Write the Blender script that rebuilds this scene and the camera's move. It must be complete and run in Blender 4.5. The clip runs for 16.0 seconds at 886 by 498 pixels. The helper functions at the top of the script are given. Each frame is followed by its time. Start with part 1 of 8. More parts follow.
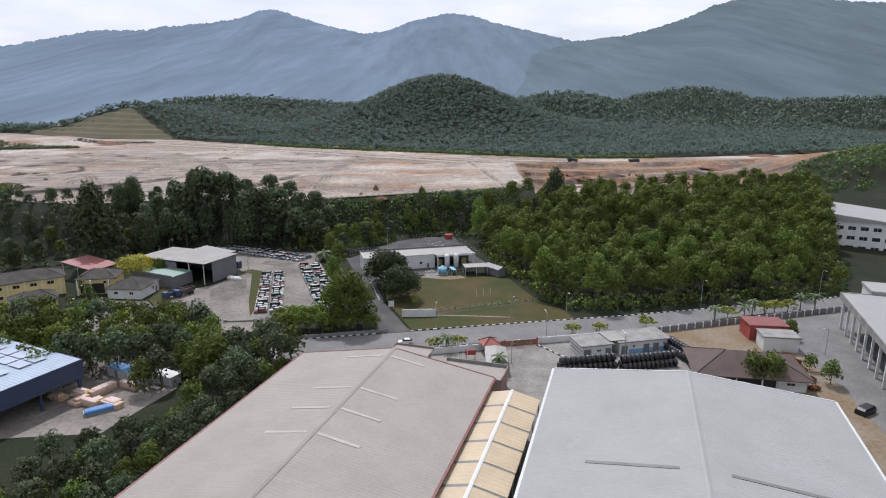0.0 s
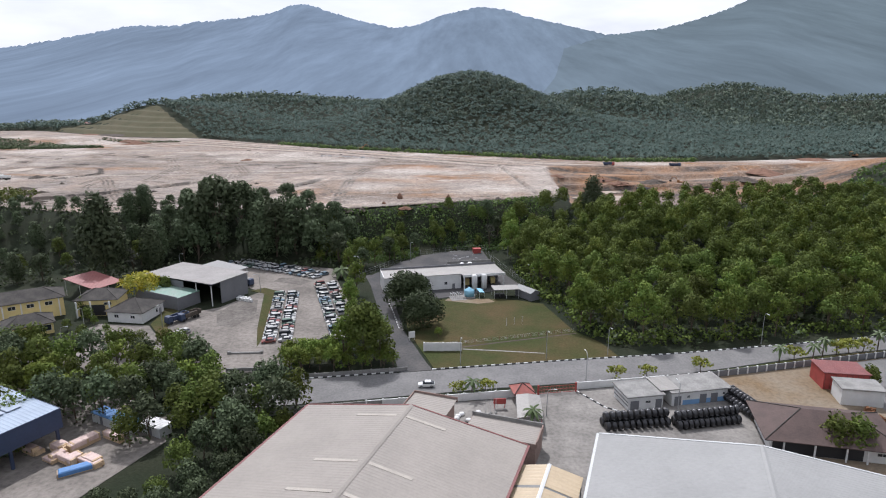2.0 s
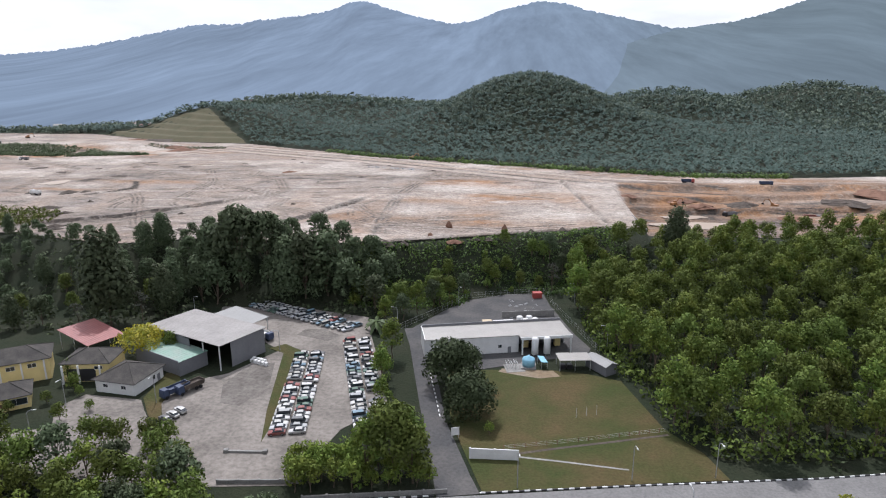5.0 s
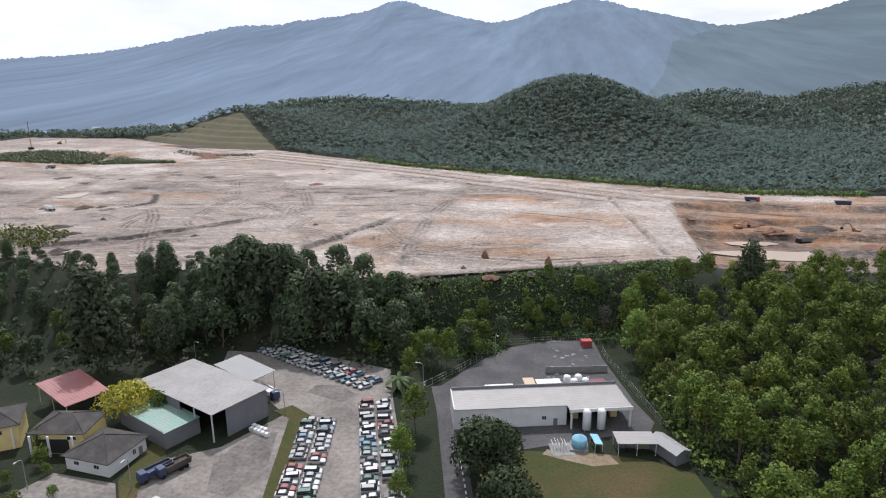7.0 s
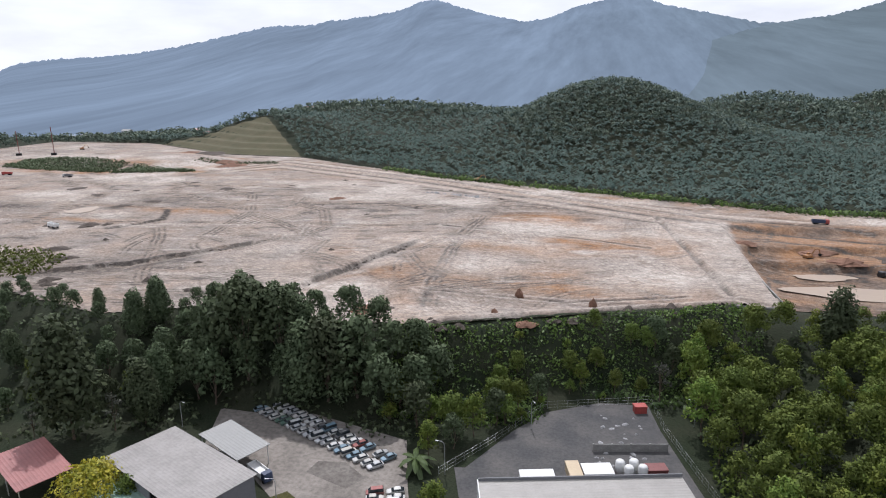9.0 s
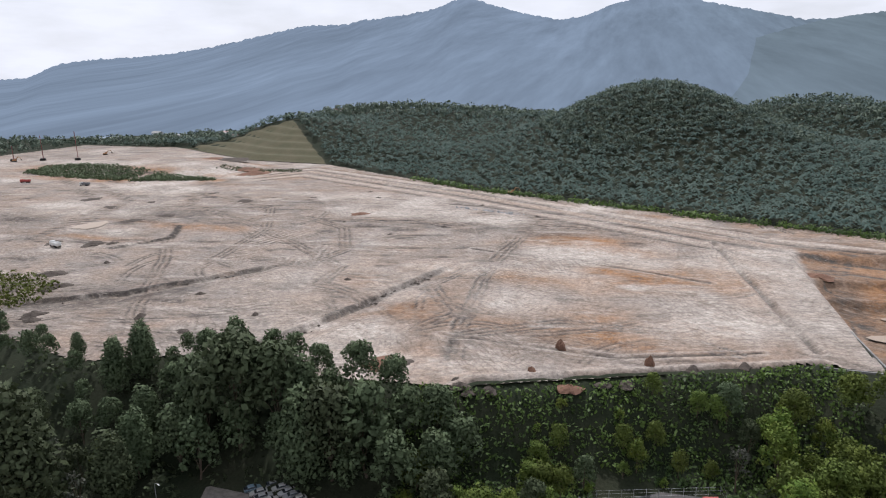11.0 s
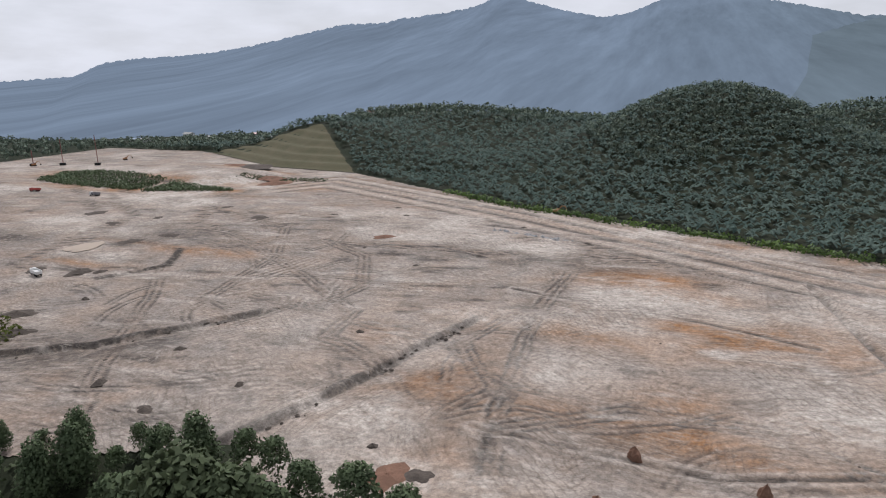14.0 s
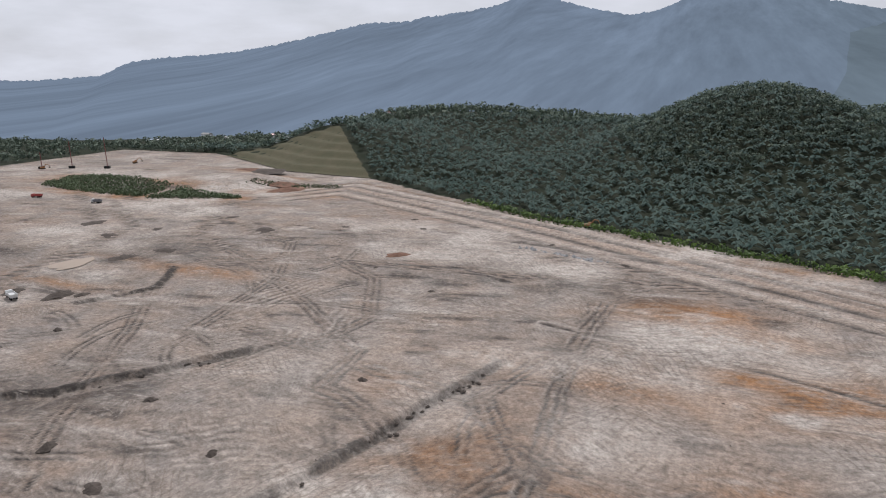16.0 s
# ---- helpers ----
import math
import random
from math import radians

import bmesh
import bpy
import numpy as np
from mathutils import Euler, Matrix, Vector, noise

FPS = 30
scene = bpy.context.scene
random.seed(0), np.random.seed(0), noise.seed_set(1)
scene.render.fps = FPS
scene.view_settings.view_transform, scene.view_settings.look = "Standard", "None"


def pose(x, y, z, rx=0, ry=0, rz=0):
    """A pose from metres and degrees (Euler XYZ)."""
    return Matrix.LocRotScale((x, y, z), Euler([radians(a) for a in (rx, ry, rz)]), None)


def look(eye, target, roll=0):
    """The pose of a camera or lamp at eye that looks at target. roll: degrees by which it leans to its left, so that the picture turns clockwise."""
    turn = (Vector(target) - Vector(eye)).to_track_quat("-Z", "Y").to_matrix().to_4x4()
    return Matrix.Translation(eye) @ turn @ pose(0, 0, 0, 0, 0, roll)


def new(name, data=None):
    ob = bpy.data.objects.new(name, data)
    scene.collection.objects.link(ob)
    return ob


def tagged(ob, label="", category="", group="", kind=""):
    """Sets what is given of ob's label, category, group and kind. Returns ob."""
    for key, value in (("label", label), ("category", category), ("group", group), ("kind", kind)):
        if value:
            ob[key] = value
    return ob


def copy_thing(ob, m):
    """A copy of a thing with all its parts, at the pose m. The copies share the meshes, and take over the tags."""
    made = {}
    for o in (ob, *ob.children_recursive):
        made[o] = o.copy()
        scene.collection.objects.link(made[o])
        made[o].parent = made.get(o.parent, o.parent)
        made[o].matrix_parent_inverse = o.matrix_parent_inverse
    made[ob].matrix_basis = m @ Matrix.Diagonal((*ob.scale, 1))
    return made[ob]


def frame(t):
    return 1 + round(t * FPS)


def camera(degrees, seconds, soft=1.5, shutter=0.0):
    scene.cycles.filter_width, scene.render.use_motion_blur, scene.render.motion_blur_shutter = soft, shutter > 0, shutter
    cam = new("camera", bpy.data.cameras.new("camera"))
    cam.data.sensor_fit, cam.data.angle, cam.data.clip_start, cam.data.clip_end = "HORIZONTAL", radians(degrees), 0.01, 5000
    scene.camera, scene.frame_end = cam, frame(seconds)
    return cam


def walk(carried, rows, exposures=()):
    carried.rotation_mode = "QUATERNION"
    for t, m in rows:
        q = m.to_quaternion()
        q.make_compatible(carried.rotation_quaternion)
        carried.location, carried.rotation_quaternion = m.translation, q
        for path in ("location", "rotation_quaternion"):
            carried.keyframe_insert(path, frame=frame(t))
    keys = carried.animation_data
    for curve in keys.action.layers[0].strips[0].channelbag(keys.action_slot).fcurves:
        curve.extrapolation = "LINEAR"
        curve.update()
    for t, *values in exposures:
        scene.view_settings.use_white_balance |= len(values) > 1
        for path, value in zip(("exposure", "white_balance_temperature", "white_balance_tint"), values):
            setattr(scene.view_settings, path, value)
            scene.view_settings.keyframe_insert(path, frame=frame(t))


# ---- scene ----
cam = camera(69.6, 16.0, 1.1)
METRES, EYE, TILT, LEAN, TURN = 260.0, 72.0, -14.0, 0.0, 0.0
ROWS = [
    (0.0, 0.0, 0.0, 0.0, 0.0, 0.0, -0.0),
    (0.5, 0.0007, 0.0209, 0.0093, 0.64, -0.13, -0.16),
    (1.0, 0.001, 0.0419, 0.0184, 1.28, -0.26, -0.3),
    (1.5, 0.0012, 0.0621, 0.0274, 1.9, -0.39, -0.43),
    (2.0, 0.0013, 0.0831, 0.0365, 2.54, -0.52, -0.58),
    (2.5, 0.0013, 0.1038, 0.0458, 3.19, -0.64, -0.7),
    (3.0, 0.0008, 0.1245, 0.0547, 3.84, -0.76, -0.83),
    (3.5, -0.0007, 0.1535, 0.0673, 4.7, -0.87, -1.0),
    (4.0, -0.0026, 0.1848, 0.0805, 5.6, -0.92, -1.19),
    (6.5, -0.0182, 0.339, 0.1453, 10.03, -1.17, -2.02),
    (7.0, -0.0231, 0.3697, 0.1576, 10.74, -1.22, -2.16),
    (7.5, -0.0286, 0.4005, 0.1702, 11.42, -1.27, -2.31),
    (8.0, -0.0339, 0.4312, 0.1828, 12.1, -1.33, -2.44),
    (8.5, -0.0399, 0.4611, 0.1947, 12.74, -1.38, -2.59),
    (9.0, -0.0458, 0.4922, 0.2066, 13.47, -1.42, -2.7),
    (11.5, -0.0828, 0.6429, 0.2649, 16.96, -1.77, -3.43),
    (12.0, -0.0916, 0.6732, 0.2749, 17.58, -1.84, -3.57),
    (12.5, -0.1009, 0.7034, 0.2845, 18.06, -1.88, -3.7),
    (13.0, -0.1103, 0.7339, 0.2932, 18.56, -1.92, -3.83),
    (13.5, -0.1197, 0.7642, 0.3022, 19.07, -1.98, -3.93),
    (14.0, -0.1294, 0.7947, 0.3108, 19.57, -2.04, -4.08),
    (14.5, -0.139, 0.8252, 0.3194, 20.1, -2.11, -4.18),
    (15.0, -0.1496, 0.8549, 0.328, 20.57, -2.18, -4.34),
    (15.5, -0.1596, 0.8852, 0.3366, 21.09, -2.24, -4.42),
    (16.0, -0.1703, 0.9152, 0.3453, 21.58, -2.3, -4.52),
]
walk(cam, [(t, pose(0, 0, EYE, TILT, LEAN, TURN) @ pose(METRES * x, METRES * y, METRES * z, 90 + pitch, roll, yaw)) for t, x, y, z, yaw, pitch, roll in ROWS], [(0.0, 0.0, 5920, 15), (3.5, 0.2, 5900, 15), (9.0, 0.08, 5930, 15), (12.5, -0.18, 6050, 14), (16.0, -0.4, 6050, 14)])

# ---- world and sun ----
SUN_AZ, SUN_EL = -19.0, 57.0
world = bpy.data.worlds.new("world")
scene.world = world
world.use_nodes = True
wn, wl = world.node_tree.nodes, world.node_tree.links
sky = wn.new("ShaderNodeTexSky")
sky.sky_type, sky.sun_disc = "NISHITA", False
sky.sun_elevation, sky.sun_rotation = radians(SUN_EL), radians(SUN_AZ)
sky.air_density, sky.dust_density, sky.ozone_density = 1.0, 3.0, 1.0
cloud = wn.new("ShaderNodeTexNoise")
cloud.inputs["Scale"].default_value, cloud.inputs["Detail"].default_value, cloud.inputs["Roughness"].default_value = 5.0, 6.0, 0.55
coord = wn.new("ShaderNodeTexCoord")
squash = wn.new("ShaderNodeMapping")
squash.inputs["Scale"].default_value = (1.0, 1.0, 4.0)
ramp = wn.new("ShaderNodeValToRGB")
ramp.color_ramp.elements[0].position, ramp.color_ramp.elements[0].color = 0.34, (0.72, 0.72, 0.72, 1)
ramp.color_ramp.elements[1].position, ramp.color_ramp.elements[1].color = 0.62, (1, 1, 1, 1)
veil = wn.new("ShaderNodeMix")
veil.data_type = "RGBA"
veil.inputs["B"].default_value = (12.4, 12.5, 12.7, 1)
wl.new(coord.outputs["Generated"], squash.inputs["Vector"])
wl.new(squash.outputs["Vector"], cloud.inputs["Vector"])
wl.new(cloud.outputs["Fac"], ramp.inputs["Fac"])
wl.new(ramp.outputs["Color"], veil.inputs["Factor"])
wl.new(sky.outputs["Color"], veil.inputs["A"])
wl.new(veil.outputs["Result"], wn["Background"].inputs["Color"])
wn["Background"].inputs["Strength"].default_value = 0.078
sun = new("sun", bpy.data.lights.new("sun", "SUN"))
sun.data.energy, sun.data.angle, sun.data.color = 3.75, radians(0.9), (1.0, 0.955, 0.89)
az, el = radians(SUN_AZ), radians(SUN_EL)
sun.matrix_world = look((0, 0, 300), (-300 * math.sin(az) * math.cos(el), -300 * math.cos(az) * math.cos(el), 300 - 300 * math.sin(el)))

# ---- materials ----
def mat(name, base, rough=0.8, metal=0.0, vary=0.25, scale=0.5, fine=6.0, bump=0.15, second=None, random_hue=0.0, spec=0.5, leafy=0.0):
    """A surface with large stains and fine grain, at real size."""
    m = bpy.data.materials.new(name)
    m.use_nodes = True
    n, l = m.node_tree.nodes, m.node_tree.links
    b = n["Principled BSDF"]
    b.inputs["Roughness"].default_value, b.inputs["Metallic"].default_value = rough, metal
    b.inputs["Specular IOR Level"].default_value = min(spec, 0.15) if rough >= 0.85 else spec
    co = n.new("ShaderNodeTexCoord")
    big, small = n.new("ShaderNodeTexNoise"), n.new("ShaderNodeTexNoise")
    for node, s, d in ((big, scale, 5.0), (small, fine, 4.0)):
        node.inputs["Scale"].default_value, node.inputs["Detail"].default_value = s, d
        node.inputs["Roughness"].default_value = 0.6
        l.new(co.outputs["Object"], node.inputs["Vector"])
    c = second or tuple(v * (1 - vary) for v in base)
    mix = n.new("ShaderNodeMix")
    mix.data_type = "RGBA"
    mix.inputs["A"].default_value, mix.inputs["B"].default_value = (*base, 1), (*c, 1)
    st = n.new("ShaderNodeMapRange")
    st.inputs["From Min"].default_value, st.inputs["From Max"].default_value = 0.38, 0.68
    l.new(big.outputs["Fac"], st.inputs["Value"])
    l.new(st.outputs["Result"], mix.inputs["Factor"])
    grain = n.new("ShaderNodeMix")
    grain.data_type, grain.blend_type = "RGBA", "MULTIPLY"
    grain.inputs["Factor"].default_value = min(1.0, vary * 1.6)
    l.new(mix.outputs["Result"], grain.inputs["A"])
    gr = n.new("ShaderNodeMapRange")
    gr.inputs["From Min"].default_value, gr.inputs["From Max"].default_value = 0.3, 0.6
    gr.inputs["To Min"].default_value = 0.55
    l.new(small.outputs["Fac"], gr.inputs["Value"])
    l.new(gr.outputs["Result"], grain.inputs["B"])
    out = grain.outputs["Result"]
    if random_hue:
        info, hsv = n.new("ShaderNodeObjectInfo"), n.new("ShaderNodeHueSaturation")
        for key, lo, hi in (("Value", 1 - random_hue, 1 + random_hue), ("Hue", 0.5 - 0.05 * random_hue, 0.5 + 0.06 * random_hue)):
            r = n.new("ShaderNodeMapRange")
            r.inputs["To Min"].default_value, r.inputs["To Max"].default_value = lo, hi
            l.new(info.outputs["Random"], r.inputs["Value"])
            l.new(r.outputs["Result"], hsv.inputs[key])
        l.new(out, hsv.inputs["Color"])
        out = hsv.outputs["Color"]
    if leafy:
        geo, hs2 = n.new("ShaderNodeNewGeometry"), n.new("ShaderNodeHueSaturation")
        r = n.new("ShaderNodeMapRange")
        r.inputs["To Min"].default_value, r.inputs["To Max"].default_value = 0.8, 1.2
        l.new(geo.outputs["Random Per Island"], r.inputs["Value"])
        l.new(r.outputs["Result"], hs2.inputs["Value"])
        l.new(out, hs2.inputs["Color"])
        out = hs2.outputs["Color"]
        tr, mx = n.new("ShaderNodeBsdfTranslucent"), n.new("ShaderNodeMixShader")
        mx.inputs["Fac"].default_value = leafy
        l.new(out, tr.inputs["Color"])
        l.new(b.outputs["BSDF"], mx.inputs[1])
        l.new(tr.outputs["BSDF"], mx.inputs[2])
        l.new(mx.outputs["Shader"], n["Material Output"].inputs["Surface"])
    l.new(out, b.inputs["Base Color"])
    if bump:
        bp = n.new("ShaderNodeBump")
        bp.inputs["Strength"].default_value, bp.inputs["Distance"].default_value = bump, 0.5 / fine
        l.new(small.outputs["Fac"], bp.inputs["Height"])
        l.new(bp.outputs["Normal"], b.inputs["Normal"])
    return m


def paint(name, colours, rough=0.4, metal=0.0):
    """Paint whose colour is drawn by lot for each object, with dust."""
    m = mat(name, (0.5, 0.5, 0.5), rough, metal, vary=0.2, scale=0.8, fine=9, bump=0.05)
    n, l = m.node_tree.nodes, m.node_tree.links
    info, rp = n.new("ShaderNodeObjectInfo"), n.new("ShaderNodeValToRGB")
    rp.color_ramp.interpolation = "CONSTANT"
    e = rp.color_ramp.elements
    e[0].position, e[0].color = 0.0, (*colours[0], 1)
    e[1].position, e[1].color = 1 / len(colours), (*colours[1], 1)
    for i, c in enumerate(colours[2:], 2):
        x = e.new(i / len(colours))
        x.color = (*c, 1)
    l.new(info.outputs["Random"], rp.inputs["Fac"])
    for node in n:
        if node.type == "MIX" and node.blend_type == "MIX":
            l.new(rp.outputs["Color"], node.inputs["A"])
            node.inputs["B"].default_value = (0.2, 0.17, 0.14, 1)
            mul = n.new("ShaderNodeMath")
            mul.operation = "MULTIPLY"
            mul.inputs[1].default_value = 0.45
            src = node.inputs["Factor"].links[0].from_socket
            l.new(src, mul.inputs[0])
            l.new(mul.outputs[0], node.inputs["Factor"])
    return m


def attr_mat(name, attr, a, b, c, d, rough=0.95, scale=0.05, fine=0.9, bump=0.85):
    """Bare earth: a clay base, with the red, dark and pale soils that the mesh's colour attribute mixes in; dark also
    carries painted shade.
    """
    m = bpy.data.materials.new(name)
    m.use_nodes = True
    n, l = m.node_tree.nodes, m.node_tree.links
    bs = n["Principled BSDF"]
    bs.inputs["Roughness"].default_value = rough
    bs.inputs["Specular IOR Level"].default_value = 0.25
    co = n.new("ShaderNodeTexCoord")
    at = n.new("ShaderNodeVertexColor")
    at.layer_name = attr
    sep = n.new("ShaderNodeSeparateColor")
    l.new(at.outputs["Color"], sep.inputs["Color"])
    noises = []
    for s, d_, r in ((scale, 7.0, 0.65), (fine, 6.0, 0.7), (0.22, 6.0, 0.65)):
        q = n.new("ShaderNodeTexNoise")
        q.inputs["Scale"].default_value, q.inputs["Detail"].default_value, q.inputs["Roughness"].default_value = s, d_, r
        l.new(co.outputs["Object"], q.inputs["Vector"])
        noises.append(q)
    base = n.new("ShaderNodeMix")
    base.data_type = "RGBA"
    base.inputs["A"].default_value, base.inputs["B"].default_value = (*a, 1), (0.255, 0.225, 0.2, 1)
    mr = n.new("ShaderNodeMapRange")
    mr.inputs["From Min"].default_value, mr.inputs["From Max"].default_value = 0.35, 0.65
    l.new(noises[0].outputs["Fac"], mr.inputs["Value"])
    l.new(mr.outputs["Result"], base.inputs["Factor"])
    out = base.outputs["Result"]
    for ch, colour in (("Red", b), ("Green", c), ("Blue", d)):
        k = n.new("ShaderNodeMath")
        k.operation = "MULTIPLY"
        r2 = n.new("ShaderNodeMapRange")
        r2.inputs["From Min"].default_value, r2.inputs["From Max"].default_value = 0.36, 0.55
        r2.inputs["To Min"].default_value, r2.inputs["To Max"].default_value = 0.55, 1.3
        l.new(noises[2].outputs["Fac"], r2.inputs["Value"])
        l.new(sep.outputs[ch], k.inputs[0])
        l.new(r2.outputs["Result"], k.inputs[1])
        x = n.new("ShaderNodeMix")
        x.data_type = "RGBA"
        x.inputs["B"].default_value = (*colour, 1)
        l.new(k.outputs[0], x.inputs["Factor"])
        l.new(out, x.inputs["A"])
        out = x.outputs["Result"]
    swirl, bend = n.new("ShaderNodeTexNoise"), n.new("ShaderNodeVectorMath")
    swirl.inputs["Scale"].default_value, swirl.inputs["Detail"].default_value = 0.016, 2.0
    l.new(co.outputs["Object"], swirl.inputs["Vector"])
    bend.operation = "MULTIPLY_ADD"
    bend.inputs[1].default_value = (45, 45, 0)
    l.new(swirl.outputs["Color"], bend.inputs[0])
    l.new(co.outputs["Object"], bend.inputs[2])
    # scrapes in three directions, each where a wide noise lets it show
    for k, (turn, sx, sy) in enumerate(((20, 0.16, 0.6), (-35, 0.14, 0.5), (78, 0.2, 0.7))):
        mp, q, wide = n.new("ShaderNodeMapping"), n.new("ShaderNodeTexNoise"), n.new("ShaderNodeTexNoise")
        mp.inputs["Rotation"].default_value = (0, 0, radians(turn))
        mp.inputs["Scale"].default_value = (sx, sy, 0.3)
        mp.inputs["Location"].default_value = (13.0 * k, 7.0 * k, 0)
        l.new(bend.outputs["Vector"], mp.inputs["Vector"])
        l.new(mp.outputs["Vector"], q.inputs["Vector"])
        q.inputs["Scale"].default_value, q.inputs["Detail"].default_value, q.inputs["Roughness"].default_value, q.inputs["Distortion"].default_value = 1.0, 7.0, 0.62, 0.6
        wide.inputs["Scale"].default_value, wide.inputs["Detail"].default_value = 0.028 + 0.007 * k, 3.0
        l.new(co.outputs["Object"], wide.inputs["Vector"])
        mask = n.new("ShaderNodeMapRange")
        mask.inputs["From Min"].default_value, mask.inputs["From Max"].default_value = 0.44, 0.58
        l.new(wide.outputs["Fac"], mask.inputs["Value"])
        for lo, hi, colour, amount in ((0.56, 0.66, tuple(0.5 * v for v in a), 0.3), (0.45, 0.34, d, 0.32)):
            mr2, mm, x = n.new("ShaderNodeMapRange"), n.new("ShaderNodeMath"), n.new("ShaderNodeMix")
            mr2.inputs["From Min"].default_value, mr2.inputs["From Max"].default_value, mr2.inputs["To Max"].default_value = lo, hi, amount
            l.new(q.outputs["Fac"], mr2.inputs["Value"])
            mm.operation = "MULTIPLY"
            l.new(mr2.outputs["Result"], mm.inputs[0])
            l.new(mask.outputs["Result"], mm.inputs[1])
            x.data_type = "RGBA"
            x.inputs["B"].default_value = (*colour, 1)
            l.new(mm.outputs[0], x.inputs["Factor"])
            l.new(out, x.inputs["A"])
            out = x.outputs["Result"]
        # the close lines left by tracks and blades
        wv, rp, mm, x, lim = n.new("ShaderNodeTexWave"), n.new("ShaderNodeMapRange"), n.new("ShaderNodeMath"), n.new("ShaderNodeMix"), n.new("ShaderNodeMapRange")
        rt = n.new("ShaderNodeMapping")
        rt.inputs["Rotation"].default_value = (0, 0, radians(turn + 62))
        l.new(bend.outputs["Vector"], rt.inputs["Vector"])
        l.new(rt.outputs["Vector"], wv.inputs["Vector"])
        wv.inputs["Scale"].default_value, wv.inputs["Distortion"].default_value, wv.inputs["Detail"].default_value = 0.1 + 0.03 * k, 9.0, 4.0
        wv.inputs["Detail Scale"].default_value, wv.inputs["Detail Roughness"].default_value = 0.5, 0.62
        rp.inputs["From Min"].default_value, rp.inputs["From Max"].default_value, rp.inputs["To Max"].default_value = 0.22, 0.0, 0.34
        l.new(wv.outputs["Fac"], rp.inputs["Value"])
        lim.inputs["From Min"].default_value, lim.inputs["From Max"].default_value = 0.52, 0.6
        l.new(wide.outputs["Fac"], lim.inputs["Value"])
        mm.operation = "MULTIPLY"
        l.new(rp.outputs["Result"], mm.inputs[0])
        l.new(lim.outputs["Result"], mm.inputs[1])
        x.data_type = "RGBA"
        x.inputs["B"].default_value = (*(0.42 * v for v in a), 1)
        l.new(mm.outputs[0], x.inputs["Factor"])
        l.new(out, x.inputs["A"])
        out = x.outputs["Result"]
    # crumbled patches a few metres across, drawn out along the scrapes
    mp, q = n.new("ShaderNodeMapping"), n.new("ShaderNodeTexNoise")
    mp.inputs["Rotation"].default_value, mp.inputs["Scale"].default_value = (0, 0, radians(-24)), (0.3, 0.52, 0.3)
    l.new(bend.outputs["Vector"], mp.inputs["Vector"])
    l.new(mp.outputs["Vector"], q.inputs["Vector"])
    q.inputs["Scale"].default_value, q.inputs["Detail"].default_value, q.inputs["Roughness"].default_value = 1.0, 9.0, 0.74
    cr, crumb = n.new("ShaderNodeMapRange"), n.new("ShaderNodeMix")
    cr.inputs["From Min"].default_value, cr.inputs["From Max"].default_value = 0.34, 0.62
    cr.inputs["To Min"].default_value, cr.inputs["To Max"].default_value = 0.55, 1.22
    crumb.data_type, crumb.blend_type = "RGBA", "MULTIPLY"
    crumb.inputs["Factor"].default_value = 0.75
    l.new(q.outputs["Fac"], cr.inputs["Value"])
    l.new(out, crumb.inputs["A"])
    l.new(cr.outputs["Result"], crumb.inputs["B"])
    out = crumb.outputs["Result"]
    g = n.new("ShaderNodeMix")
    g.data_type, g.blend_type = "RGBA", "MULTIPLY"
    g.inputs["Factor"].default_value = 0.85
    gr = n.new("ShaderNodeMapRange")
    gr.inputs["From Min"].default_value, gr.inputs["From Max"].default_value = 0.3, 0.62
    gr.inputs["To Min"].default_value = 0.45
    l.new(noises[1].outputs["Fac"], gr.inputs["Value"])
    l.new(out, g.inputs["A"])
    l.new(gr.outputs["Result"], g.inputs["B"])
    l.new(g.outputs["Result"], bs.inputs["Base Color"])
    bp = n.new("ShaderNodeBump")
    bp.inputs["Strength"].default_value, bp.inputs["Distance"].default_value = bump, 0.6
    l.new(noises[1].outputs["Fac"], bp.inputs["Height"])
    l.new(bp.outputs["Normal"], bs.inputs["Normal"])
    return m


